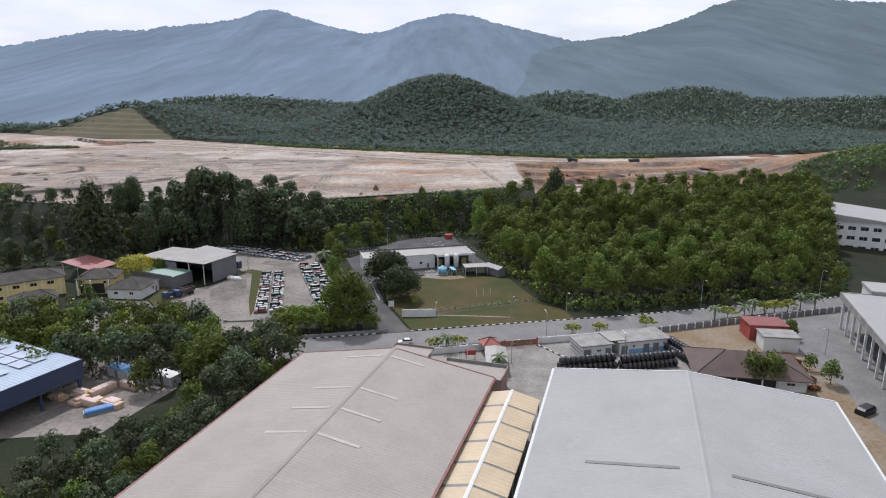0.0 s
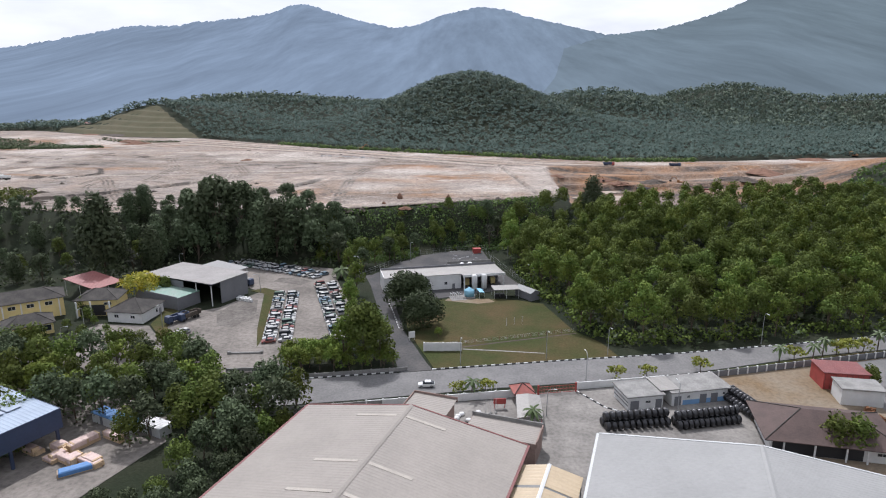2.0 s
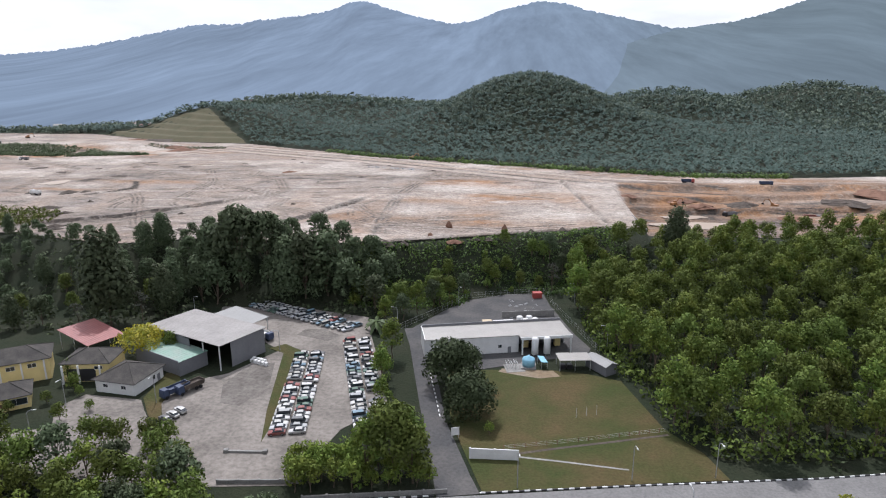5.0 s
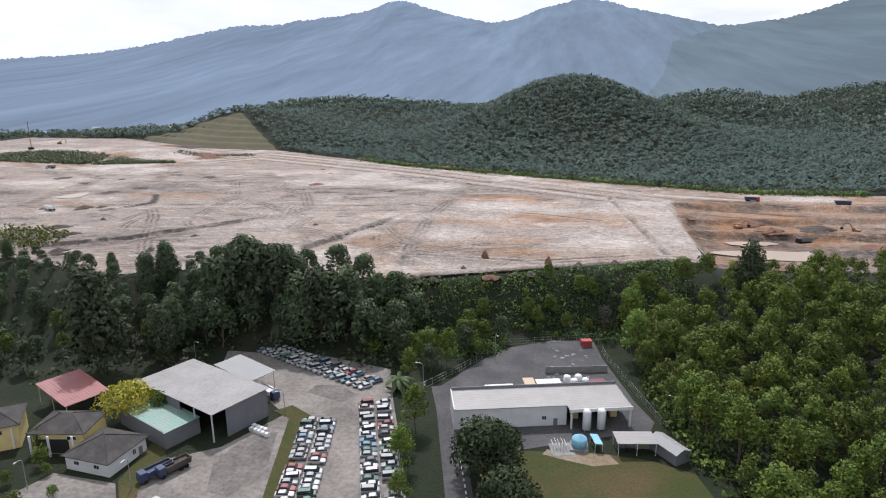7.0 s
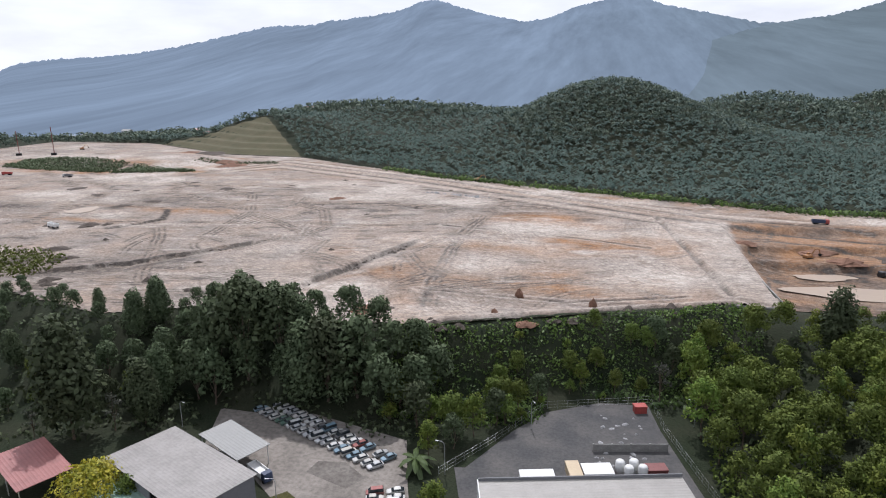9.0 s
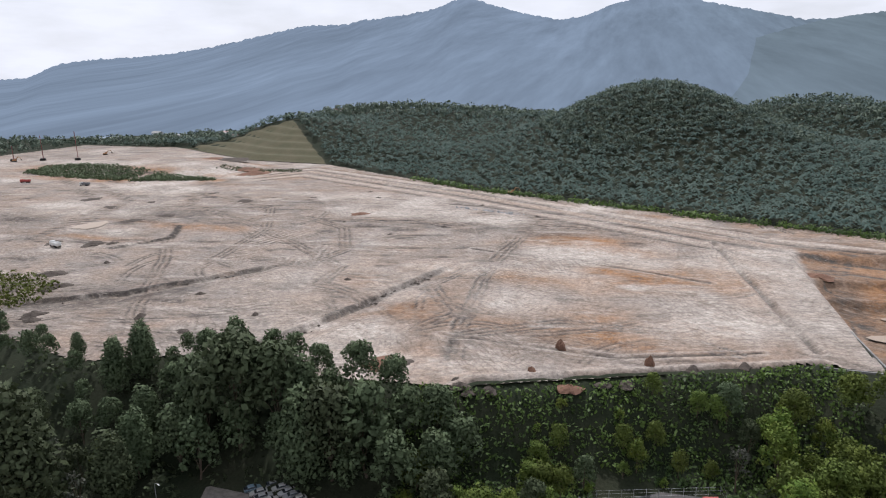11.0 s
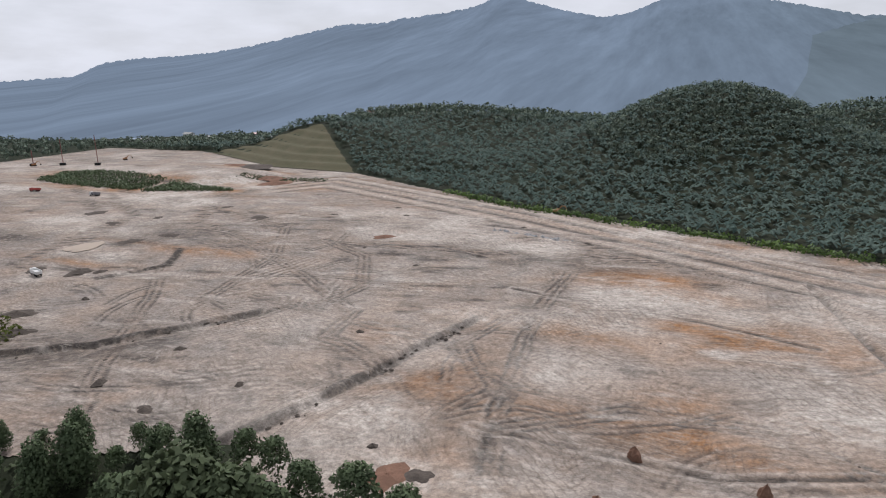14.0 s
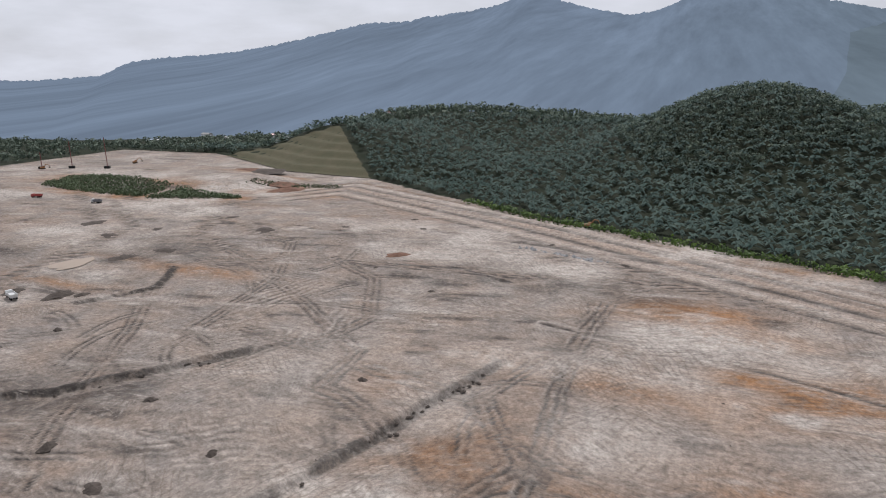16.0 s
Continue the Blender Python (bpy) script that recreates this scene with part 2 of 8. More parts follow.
M = {
    "soil": mat("forest_floor", (0.017, 0.024, 0.012), 0.95, vary=0.5, scale=0.06, fine=1.2, second=(0.028, 0.031, 0.018), bump=0.6),
    "grass": mat("grass", (0.043, 0.053, 0.016), 0.95, vary=0.4, scale=0.06, fine=1.6, second=(0.088, 0.063, 0.03), bump=0.5),
    "asphalt": mat("asphalt", (0.15, 0.147, 0.143), 0.9, vary=0.35, scale=0.12, fine=1.6, second=(0.195, 0.19, 0.184), bump=0.1),
    "darkasphalt": mat("dark_asphalt", (0.066, 0.066, 0.067), 0.92, vary=0.35, scale=0.1, fine=1.2, second=(0.105, 0.1, 0.095), bump=0.1),
    "lot": mat("worn_paving", (0.235, 0.212, 0.188), 0.92, vary=0.5, scale=0.07, fine=0.8, second=(0.135, 0.122, 0.108), bump=0.2),
    "yard": mat("concrete_yard", (0.255, 0.24, 0.218), 0.9, vary=0.4, scale=0.12, fine=1.1, second=(0.165, 0.155, 0.142), bump=0.15),
    "dirtyard": mat("dirt_yard", (0.225, 0.188, 0.142), 0.95, vary=0.4, scale=0.07, fine=1.0, second=(0.18, 0.128, 0.075), bump=0.4),
    "concrete": mat("concrete", (0.27, 0.265, 0.25), 0.9, vary=0.35, scale=0.3, fine=3),
    "white": mat("white_paint", (0.6, 0.6, 0.585), 0.6, vary=0.12, scale=0.4, fine=4, bump=0.05),
    "yellowwall": mat("yellow_plaster", (0.62, 0.5, 0.22), 0.8, vary=0.12, scale=0.4, fine=4, bump=0.05),
    "bluepaint": mat("blue_paint", (0.16, 0.3, 0.5), 0.6, vary=0.12, scale=0.4, fine=4, bump=0.05),
    "greywall": mat("grey_cladding", (0.15, 0.152, 0.16), 0.65, vary=0.15, scale=0.3, fine=2, bump=0.05),
    # near-black colour that paints the shade of open fronts on closed walls
    "dark": mat("dark_opening", (0.02, 0.02, 0.022), 0.7, vary=0.2, bump=0.0),
    "tanroof": mat("tan_sheet_roof", (0.255, 0.23, 0.2), 0.7, vary=0.13, scale=0.12, fine=1.5, bump=0.03),
    "greyroof": mat("grey_sheet_roof", (0.265, 0.265, 0.255), 0.75, vary=0.11, scale=0.1, fine=1.5, bump=0.03),
    "creamroof": mat("cream_sheet_roof", (0.43, 0.34, 0.22), 0.55, vary=0.14, scale=0.2, fine=2, bump=0.03),
    "skylight": mat("fibreglass_sheet", (0.35, 0.315, 0.265), 0.5, vary=0.2, scale=0.3, fine=2, bump=0.02),
    "skylight_dark": mat("dim_fibreglass_sheet", (0.15, 0.15, 0.14), 0.5, vary=0.2, scale=0.3, fine=2, bump=0.02),
    "lightroof": mat("pale_sheet_roof", (0.265, 0.252, 0.23), 0.55, vary=0.15, scale=0.2, fine=2, bump=0.03),
    "shedroof": mat("weathered_sheet_roof", (0.255, 0.24, 0.225), 0.6, vary=0.25, scale=0.12, fine=1.2, bump=0.03),
    "greenroof": mat("pale_green_roof", (0.16, 0.27, 0.215), 0.6, vary=0.25, scale=0.15, fine=1.5, second=(0.23, 0.27, 0.235), bump=0.03),
    "blueroof": mat("blue_sheet_roof", (0.3, 0.36, 0.44), 0.45, vary=0.12, scale=0.2, fine=2, bump=0.03),
    "bluecladding": mat("dark_blue_cladding", (0.03, 0.045, 0.09), 0.6, vary=0.2, scale=0.3, fine=2, bump=0.03),
    "tile": mat("dark_roof_tile", (0.05, 0.047, 0.044), 0.85, vary=0.35, scale=0.3, fine=3, second=(0.085, 0.078, 0.07)),
    "browntile": mat("brown_roof_tile", (0.085, 0.055, 0.047), 0.8, vary=0.3, scale=0.3, fine=3),
    "redroof": mat("faded_red_roof", (0.26, 0.1, 0.09), 0.5, vary=0.2, scale=0.3, fine=2, bump=0.03),
    "redpaint": mat("red_paint", (0.35, 0.06, 0.05), 0.6, vary=0.25, scale=0.5, fine=4, bump=0.03),
    "rust": mat("red_brown_trim", (0.16, 0.045, 0.04), 0.6, vary=0.25, scale=0.5, fine=3),
    "metal": mat("galvanised_steel", (0.42, 0.43, 0.44), 0.45, 0.7, vary=0.2, scale=0.5, fine=4, bump=0.02),
    "steel": mat("painted_steel", (0.5, 0.51, 0.5), 0.5, 0.1, vary=0.15, scale=0.5, fine=4, bump=0.02),
    "black": mat("black_plastic", (0.018, 0.018, 0.02), 0.35, vary=0.2, scale=1.0, fine=4, bump=0.05),
    "kerbblack": mat("black_kerb_paint", (0.03, 0.03, 0.03), 0.8, vary=0.2, scale=1, fine=4),
    "glass": mat("dark_window_glass", (0.02, 0.025, 0.03), 0.08, vary=0.1, bump=0.0),
    "solar": mat("solar_cell", (0.35, 0.4, 0.47), 0.2, vary=0.08, scale=0.2, fine=2, bump=0.0),
    "bark": mat("bark", (0.13, 0.1, 0.075), 0.95, vary=0.35, scale=1.0, fine=6, bump=0.5),
    "leaf": mat("leaves", (0.12, 0.15, 0.031), 0.7, vary=0.35, scale=0.25, fine=2.0, second=(0.078, 0.108, 0.027), random_hue=0.3, leafy=0.2, bump=0.0, spec=0.12),
    "leafdark": mat("dark_leaves", (0.09, 0.115, 0.058), 0.7, vary=0.35, scale=0.25, fine=2.0, second=(0.066, 0.088, 0.046), random_hue=0.3, leafy=0.18, bump=0.0, spec=0.15),
    "leafdeep": mat("deep_green_leaves", (0.05, 0.066, 0.028), 0.7, vary=0.3, scale=0.25, fine=2.0, second=(0.034, 0.048, 0.022), leafy=0.12, bump=0.0, spec=0.15),
    "leafbright": mat("bright_leaves", (0.155, 0.19, 0.034), 0.7, vary=0.3, scale=0.25, fine=2.0, second=(0.08, 0.14, 0.03), random_hue=0.2, leafy=0.22, bump=0.0, spec=0.12),
    "leafgold": mat("golden_leaves", (0.42, 0.36, 0.03), 0.6, vary=0.3, scale=0.4, fine=2.0, second=(0.2, 0.24, 0.03), leafy=0.35, bump=0.0, spec=0.35),
    "leafyellow": mat("yellow_green_leaves", (0.24, 0.25, 0.035), 0.6, vary=0.3, scale=0.4, fine=2.0, second=(0.13, 0.18, 0.03), leafy=0.35, bump=0.0, spec=0.35),
    "leafgrey": mat("grey_leaves", (0.11, 0.115, 0.09), 0.7, vary=0.3, scale=0.25, fine=2.0, random_hue=0.2, leafy=0.25, bump=0.0, spec=0.3),
    # hill foliage, its leaf colour partly paled and blued to paint in haze
    "palm": mat("hazed_palm_fronds", (0.095, 0.13, 0.108), 0.8, vary=0.25, scale=0.06, fine=0.5, second=(0.055, 0.088, 0.074), leafy=0.12, bump=0.0, spec=0.12),
    "woods": mat("hazed_woodland_leaves", (0.125, 0.155, 0.11), 0.75, vary=0.25, scale=0.11, fine=0.4, second=(0.07, 0.1, 0.08), leafy=0.18, bump=0.0, spec=0.2),
    "scrub": mat("scrub_leaves", (0.12, 0.19, 0.04), 0.6, vary=0.35, scale=0.05, fine=0.8, second=(0.055, 0.095, 0.03), leafy=0.35, bump=0.0, spec=0.35),
    "earth": attr_mat("graded_earth", "soil", (0.335, 0.264, 0.21), (0.3, 0.155, 0.07), (0.058, 0.049, 0.042), (0.49, 0.435, 0.38)),
    "rock": mat("grey_rubble", (0.36, 0.36, 0.36), 0.9, vary=0.4, scale=0.4, fine=3, bump=0.4),
    "mudpond": mat("muddy_water", (0.29, 0.225, 0.165), 0.5, vary=0.1, scale=0.05, fine=0.5, bump=0.02),
    "terrace": mat("turfed_terrace", (0.08, 0.077, 0.044), 0.95, vary=0.3, scale=0.06, fine=0.8, second=(0.105, 0.093, 0.057), bump=0.4),
    "redsoil": mat("red_soil", (0.2, 0.115, 0.08), 0.95, vary=0.35, scale=0.2, fine=1.5, bump=0.5),
    "mud": mat("dark_mud", (0.1, 0.083, 0.07), 0.95, vary=0.4, scale=0.3, fine=1.5, bump=0.6),
}


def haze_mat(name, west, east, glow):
    """Far mountains, with the haze of kilometres of bright air painted in as emission, stronger towards the sun in the
    west.
    """
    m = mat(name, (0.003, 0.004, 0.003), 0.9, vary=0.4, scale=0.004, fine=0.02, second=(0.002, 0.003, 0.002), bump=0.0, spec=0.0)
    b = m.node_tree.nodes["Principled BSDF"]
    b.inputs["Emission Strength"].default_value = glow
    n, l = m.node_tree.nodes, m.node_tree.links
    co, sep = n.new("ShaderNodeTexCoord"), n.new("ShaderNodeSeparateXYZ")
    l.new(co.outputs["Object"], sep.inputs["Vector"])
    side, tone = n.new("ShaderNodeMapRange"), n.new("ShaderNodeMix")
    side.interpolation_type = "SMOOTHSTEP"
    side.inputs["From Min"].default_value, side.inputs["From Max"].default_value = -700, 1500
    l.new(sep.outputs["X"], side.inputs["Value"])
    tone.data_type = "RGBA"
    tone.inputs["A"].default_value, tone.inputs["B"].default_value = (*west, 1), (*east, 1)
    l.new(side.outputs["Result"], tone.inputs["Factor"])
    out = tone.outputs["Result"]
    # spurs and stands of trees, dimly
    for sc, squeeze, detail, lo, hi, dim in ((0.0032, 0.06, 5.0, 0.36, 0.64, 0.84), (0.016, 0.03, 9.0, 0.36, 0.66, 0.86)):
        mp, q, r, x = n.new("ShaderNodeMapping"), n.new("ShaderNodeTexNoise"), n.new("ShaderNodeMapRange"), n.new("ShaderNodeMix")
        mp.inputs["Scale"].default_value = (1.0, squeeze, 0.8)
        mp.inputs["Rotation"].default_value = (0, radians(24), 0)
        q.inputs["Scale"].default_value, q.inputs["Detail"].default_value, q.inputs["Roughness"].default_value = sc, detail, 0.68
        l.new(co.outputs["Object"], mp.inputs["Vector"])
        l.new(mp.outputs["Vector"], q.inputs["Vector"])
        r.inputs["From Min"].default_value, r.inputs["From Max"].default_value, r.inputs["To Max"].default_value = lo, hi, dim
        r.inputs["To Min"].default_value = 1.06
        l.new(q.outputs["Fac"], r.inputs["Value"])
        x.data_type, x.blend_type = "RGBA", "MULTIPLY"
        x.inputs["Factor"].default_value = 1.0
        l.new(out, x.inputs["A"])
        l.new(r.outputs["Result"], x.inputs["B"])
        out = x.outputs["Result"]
    # the haze light goes into the emission colour
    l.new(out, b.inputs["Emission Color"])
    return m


# ---- mesh tools ----
class Geo:
    """Collects faces of one mesh."""

    def __init__(self):
        self.v, self.f = [], []

    def add(self, verts, faces, m=None):
        k = len(self.v)
        self.v += [tuple(m @ Vector(p)) for p in verts] if m else [tuple(p) for p in verts]
        self.f += [tuple(k + i for i in f) for f in faces]
        return self

    def box(self, x0, x1, y0, y1, z0, z1, m=None, bev=0.0):
        if bev:
            c = bev
            lo = [(x0 + c, y0 + c), (x1 - c, y0 + c), (x1 - c, y1 - c), (x0 + c, y1 - c)]
            mid = [(x0, y0), (x1, y0), (x1, y1), (x0, y1)]
            v = [(*p, z0) for p in mid] + [(*p, z1 - c) for p in mid] + [(*p, z1) for p in lo]
            f = [(3, 2, 1, 0), (8, 9, 10, 11)] + [(i, (i + 1) % 4, 4 + (i + 1) % 4, 4 + i) for i in range(4)] + [(4 + i, 4 + (i + 1) % 4, 8 + (i + 1) % 4, 8 + i) for i in range(4)]
            return self.add(v, f, m)
        v = [(x0, y0, z0), (x1, y0, z0), (x1, y1, z0), (x0, y1, z0), (x0, y0, z1), (x1, y0, z1), (x1, y1, z1), (x0, y1, z1)]
        return self.add(v, [(3, 2, 1, 0), (4, 5, 6, 7), (0, 1, 5, 4), (1, 2, 6, 5), (2, 3, 7, 6), (3, 0, 4, 7)], m)

    def tube(self, path, radii, n=8, cap=True):
        """A round bar along a path of points."""
        pts = [Vector(p) for p in path]
        k = len(self.v)
        for i, p in enumerate(pts):
            d = (pts[min(i + 1, len(pts) - 1)] - pts[max(i - 1, 0)]).normalized()
            a = d.orthogonal().normalized()
            b = d.cross(a)
            r = radii[i] if isinstance(radii, (list, tuple)) else radii
            self.v += [tuple(p + r * (math.cos(t) * a + math.sin(t) * b)) for t in (2 * math.pi * j / n for j in range(n))]
        for i in range(len(pts) - 1):
            for j in range(n):
                self.f.append((k + i * n + j, k + i * n + (j + 1) % n, k + (i + 1) * n + (j + 1) % n, k + (i + 1) * n + j))
        if cap:
            self.f.append(tuple(k + j for j in reversed(range(n))))
            self.f.append(tuple(k + (len(pts) - 1) * n + j for j in range(n)))
        return self

    def lathe(self, profile, n=16, centre=(0, 0, 0)):
        """A turned shape from (radius, height) pairs."""
        k = len(self.v)
        cx, cy, cz = centre
        for r, z in profile:
            self.v += [(cx + r * math.cos(2 * math.pi * j / n), cy + r * math.sin(2 * math.pi * j / n), cz + z) for j in range(n)]
        for i in range(len(profile) - 1):
            for j in range(n):
                self.f.append((k + i * n + j, k + i * n + (j + 1) % n, k + (i + 1) * n + (j + 1) % n, k + (i + 1) * n + j))
        self.f.append(tuple(k + j for j in reversed(range(n))))
        self.f.append(tuple(k + (len(profile) - 1) * n + j for j in range(n)))
        return self

    def mesh(self, name, material, smooth=False):
        me = bpy.data.meshes.new(name)
        me.from_pydata(self.v, [], self.f)
        me.materials.append(material)
        if smooth:
            me.polygons.foreach_set("use_smooth", [True] * len(me.polygons))
        me.update()
        return me


def sheet(name, verts, quads, material, smooth=True):
    """A mesh from arrays of places and of four-cornered faces."""
    me = bpy.data.meshes.new(name)
    verts, quads = np.asarray(verts, np.float32), np.asarray(quads, np.int32)
    w = quads.shape[1]
    me.vertices.add(len(verts))
    me.vertices.foreach_set("co", verts.ravel())
    me.loops.add(quads.size)
    me.loops.foreach_set("vertex_index", quads.ravel())
    me.polygons.add(len(quads))
    me.polygons.foreach_set("loop_start", np.arange(0, quads.size, w, dtype=np.int32))
    me.polygons.foreach_set("use_smooth", np.full(len(quads), smooth))
    me.materials.append(material)
    me.update(calc_edges=True)
    me.validate()
    return me


def thing(name, m, label, category, group="", kind=""):
    ob = new(name)
    ob.matrix_basis = m
    return tagged(ob, label, category, group, kind)


def part(name, geo, material, parent, label="", smooth=False):
    ob = new(name, geo.mesh(name, M[material], smooth) if isinstance(geo, Geo) else geo)
    ob.parent = parent
    return tagged(ob, label) if label else ob


def setting(name, geo, material, label, smooth=False, category=""):
    ob = new(name, geo.mesh(name, M[material], smooth) if isinstance(geo, Geo) else geo)
    return tagged(ob, label, category, "", "structure")


def blur_noise(x, y, scale, seed=0, octaves=4):
    """Smooth value noise over arrays."""
    out, amp, tot = np.zeros_like(x, dtype=float), 1.0, 0.0
    for o in range(octaves):
        rng = np.random.RandomState(seed * 17 + o)
        tab = rng.rand(256, 256)
        u, v = x / scale * 2 ** o + 37.3 * o, y / scale * 2 ** o + 11.7 * o
        i, j = np.floor(u).astype(int), np.floor(v).astype(int)
        a, b = u - i, v - j
        a, b = a * a * (3 - 2 * a), b * b * (3 - 2 * b)
        t = lambda p, q: tab[p % 256, q % 256]
        out += amp * ((t(i, j) * (1 - a) + t(i + 1, j) * a) * (1 - b) + (t(i, j + 1) * (1 - a) + t(i + 1, j + 1) * a) * b)
        tot += amp
        amp *= 0.5
    return out / tot - 0.5


def smooth01(v):
    v = np.clip(v, 0, 1)
    return v * v * (3 - 2 * v)


def seg_dist(x, y, pts):
    """Distance to a polyline, the way along it, and the side (left is plus)."""
    best, along, side, run = np.full(np.shape(x), 1e9), np.zeros(np.shape(x)), np.zeros(np.shape(x)), 0.0
    for (x0, y0), (x1, y1) in zip(pts, pts[1:]):
        dx, dy = x1 - x0, y1 - y0
        n = math.hypot(dx, dy)
        k = np.clip(((x - x0) * dx + (y - y0) * dy) / (n * n), 0, 1)
        d = np.hypot(x - x0 - k * dx, y - y0 - k * dy)
        s = (dx * (y - y0) - dy * (x - x0)) / n
        near = d < best
        best, along, side = np.where(near, d, best), np.where(near, run + k * n, along), np.where(near, s, side)
        run += n
    return best, along, side


# ---- the lie of the land ----
SITE = 18.0
FRONT_X = [-900, -420, -300, -230, -173, -130, -99, -60, -20, 31, 52]
FRONT_Y = [330, 318, 312, 318, 304, 322, 314, 318, 334, 357, 356]


def front_y(x):
    return np.interp(x, FRONT_X, FRONT_Y)


def far_y(x):
    """The far edge of the graded platform, where the plantation begins."""
    return np.interp(x, [-900, -560, -545, -395, -300, -126, 29, 110, 190, 320, 500], [830, 828, 826, 735, 719, 612, 547, 517, 520, 548, 570])


def bump(x, y, cx, cy, h, sx, sy, turn=0.0, power=2.0):
    c, s = math.cos(radians(turn)), math.sin(radians(turn))
    u, v = (c * (x - cx) + s * (y - cy)) / sx, (-s * (x - cx) + c * (y - cy)) / sy
    return h * np.exp(-0.5 * (u * u + v * v) ** (power / 2))


def hills(x, y):
    z = bump(x, y, -4, 870, 58, 80, 92) + bump(x, y, 20, 850, 10, 190, 110)
    for cx, cy, h, sx, sy in ((-330, 1060, 36, 190, 110), (-120, 1000, 27, 160, 110), (206, 1120, 42, 105, 110), (460, 1210, 50, 120, 120), (720, 1140, 34, 200, 140)):
        z = np.maximum(z, bump(x, y, cx, cy, h, sx, sy))
    return z * smooth01((y - far_y(x) - 5) / 90)


def turf_front(x):
    """The foot of the turfed cut slope."""
    return np.interp(x, [-545, -395, -300], [824, 734, 720])


def terrace_hill(x, y):
    """A natural shoulder, its near face cut in level terraces."""
    v = y - turf_front(x)
    rise = np.clip(0.2 * v, 0, 23) * (1 - smooth01((v - 170) / 160))
    right = 0.783 * (x + 300) + 0.622 * (y - 721)
    left = -0.4 * (x + 530) + 0.916 * (y - 815)
    rise = rise * (1 - smooth01((right - 12) / 150)) * (1 - smooth01((left - 12) / 90))
    step = 3.9
    k = np.floor(rise / step)
    return np.where(right < 6, step * (k + smooth01((rise / step - k - 0.2) / 0.65)), rise)


def on_turf(x, y):
    return (y > turf_front(x) + 1) & (0.783 * (x + 300) + 0.622 * (y - 721) < 0) & (-0.4 * (x + 530) + 0.916 * (y - 815) < 2) & (y < 870)


def land(x, y):
    """Height of the ground."""
    x, y = np.asarray(x, float), np.asarray(y, float)
    fy = front_y(np.minimum(x, 52))
    width = np.interp(x, [-400, -120, -60, 10, 30, 52], [34, 34, 20, 26, 30, 70])
    west = SITE * smooth01((y - fy + width) / width)
    east = 12 * smooth01((y - 225) / 150)
    pit = 9 + 3.2 * smooth01((y - 432) / 6) + 2.8 * smooth01((y - 455 - 0.12 * (x - 100)) / 5) + 3.0 * smooth01((y - 478) / 7)
    pit = np.maximum(pit, 9 + 9 * smooth01((x - 195) / 60))
    east = np.where(y > 368, east + (pit - east) * smooth01((y - 368) / 14), east)
    k = smooth01((x - 50) / 4.0)
    z = west * (1 - k) + east * k
    z = z + (SITE - z) * smooth01((y - 488) / 14) * k
    z = z + bump(x, y, 315, 425, 17, 85, 45, 10)
    z = z - 15 * smooth01((y - far_y(x) - 15) / 70) * smooth01((-450 - x) / 90)
    z = z + terrace_hill(x, y) + bump(x, y, -455, 665, 6.5, 85, 42, 8, 6)
    z = np.where(y > far_y(x), z + hills(x, y), z)
    away = smooth01((np.hypot(x, y - 400) - 1100) / 900)
    return z * (1 - away) + away * (2 + 0.0 * x)


def in_site(x, y):
    return (y > front_y(x) + 0.5) & (x < 50.5 - 0.06 * (y - 356)) & (y < far_y(x) + 2) & (x > -700) | (x >= 36) & (x < 330) & (y > 380) & (y < far_y(x) + 2) & (y > 380 + 0.5 * np.maximum(0, x - 170))


def grid(xs, ys):
    X, Y = np.meshgrid(xs, ys)
    nx, ny = len(xs), len(ys)
    i = np.arange(nx * ny).reshape(ny, nx)
    q = np.stack([i[:-1, :-1], i[:-1, 1:], i[1:, 1:], i[1:, :-1]], -1).reshape(-1, 4)
    return X.ravel(), Y.ravel(), q


def axis(lo, hi, step, out_lo, out_hi, grow=1.22):
    a = list(np.arange(lo, hi + step, step))
    s = step
    while a[-1] < out_hi:
        s *= grow
        a.append(a[-1] + s)
    s = step
    while a[0] > out_lo:
        s *= grow
        a.insert(0, a[0] - s)
    return np.array(a)


gx, gy, gq = grid(axis(-420, 420, 5.0, -4600, 4600), axis(20, 1000, 5.0, -1500, 4700))
gz = land(gx, gy) + 1.2 * blur_noise(gx, gy, 60, 3) * smooth01((gy - 300) / 60)
gz = np.where(in_site(gx, gy) & in_site(gx, gy - 6) & in_site(gx + 6, gy), gz - 1.8, gz)
setting("ground", sheet("ground", np.stack([gx, gy, gz - 0.06], 1), gq, M["soil"]), "", "dark green and brown soil under woods and grass", category="ground")


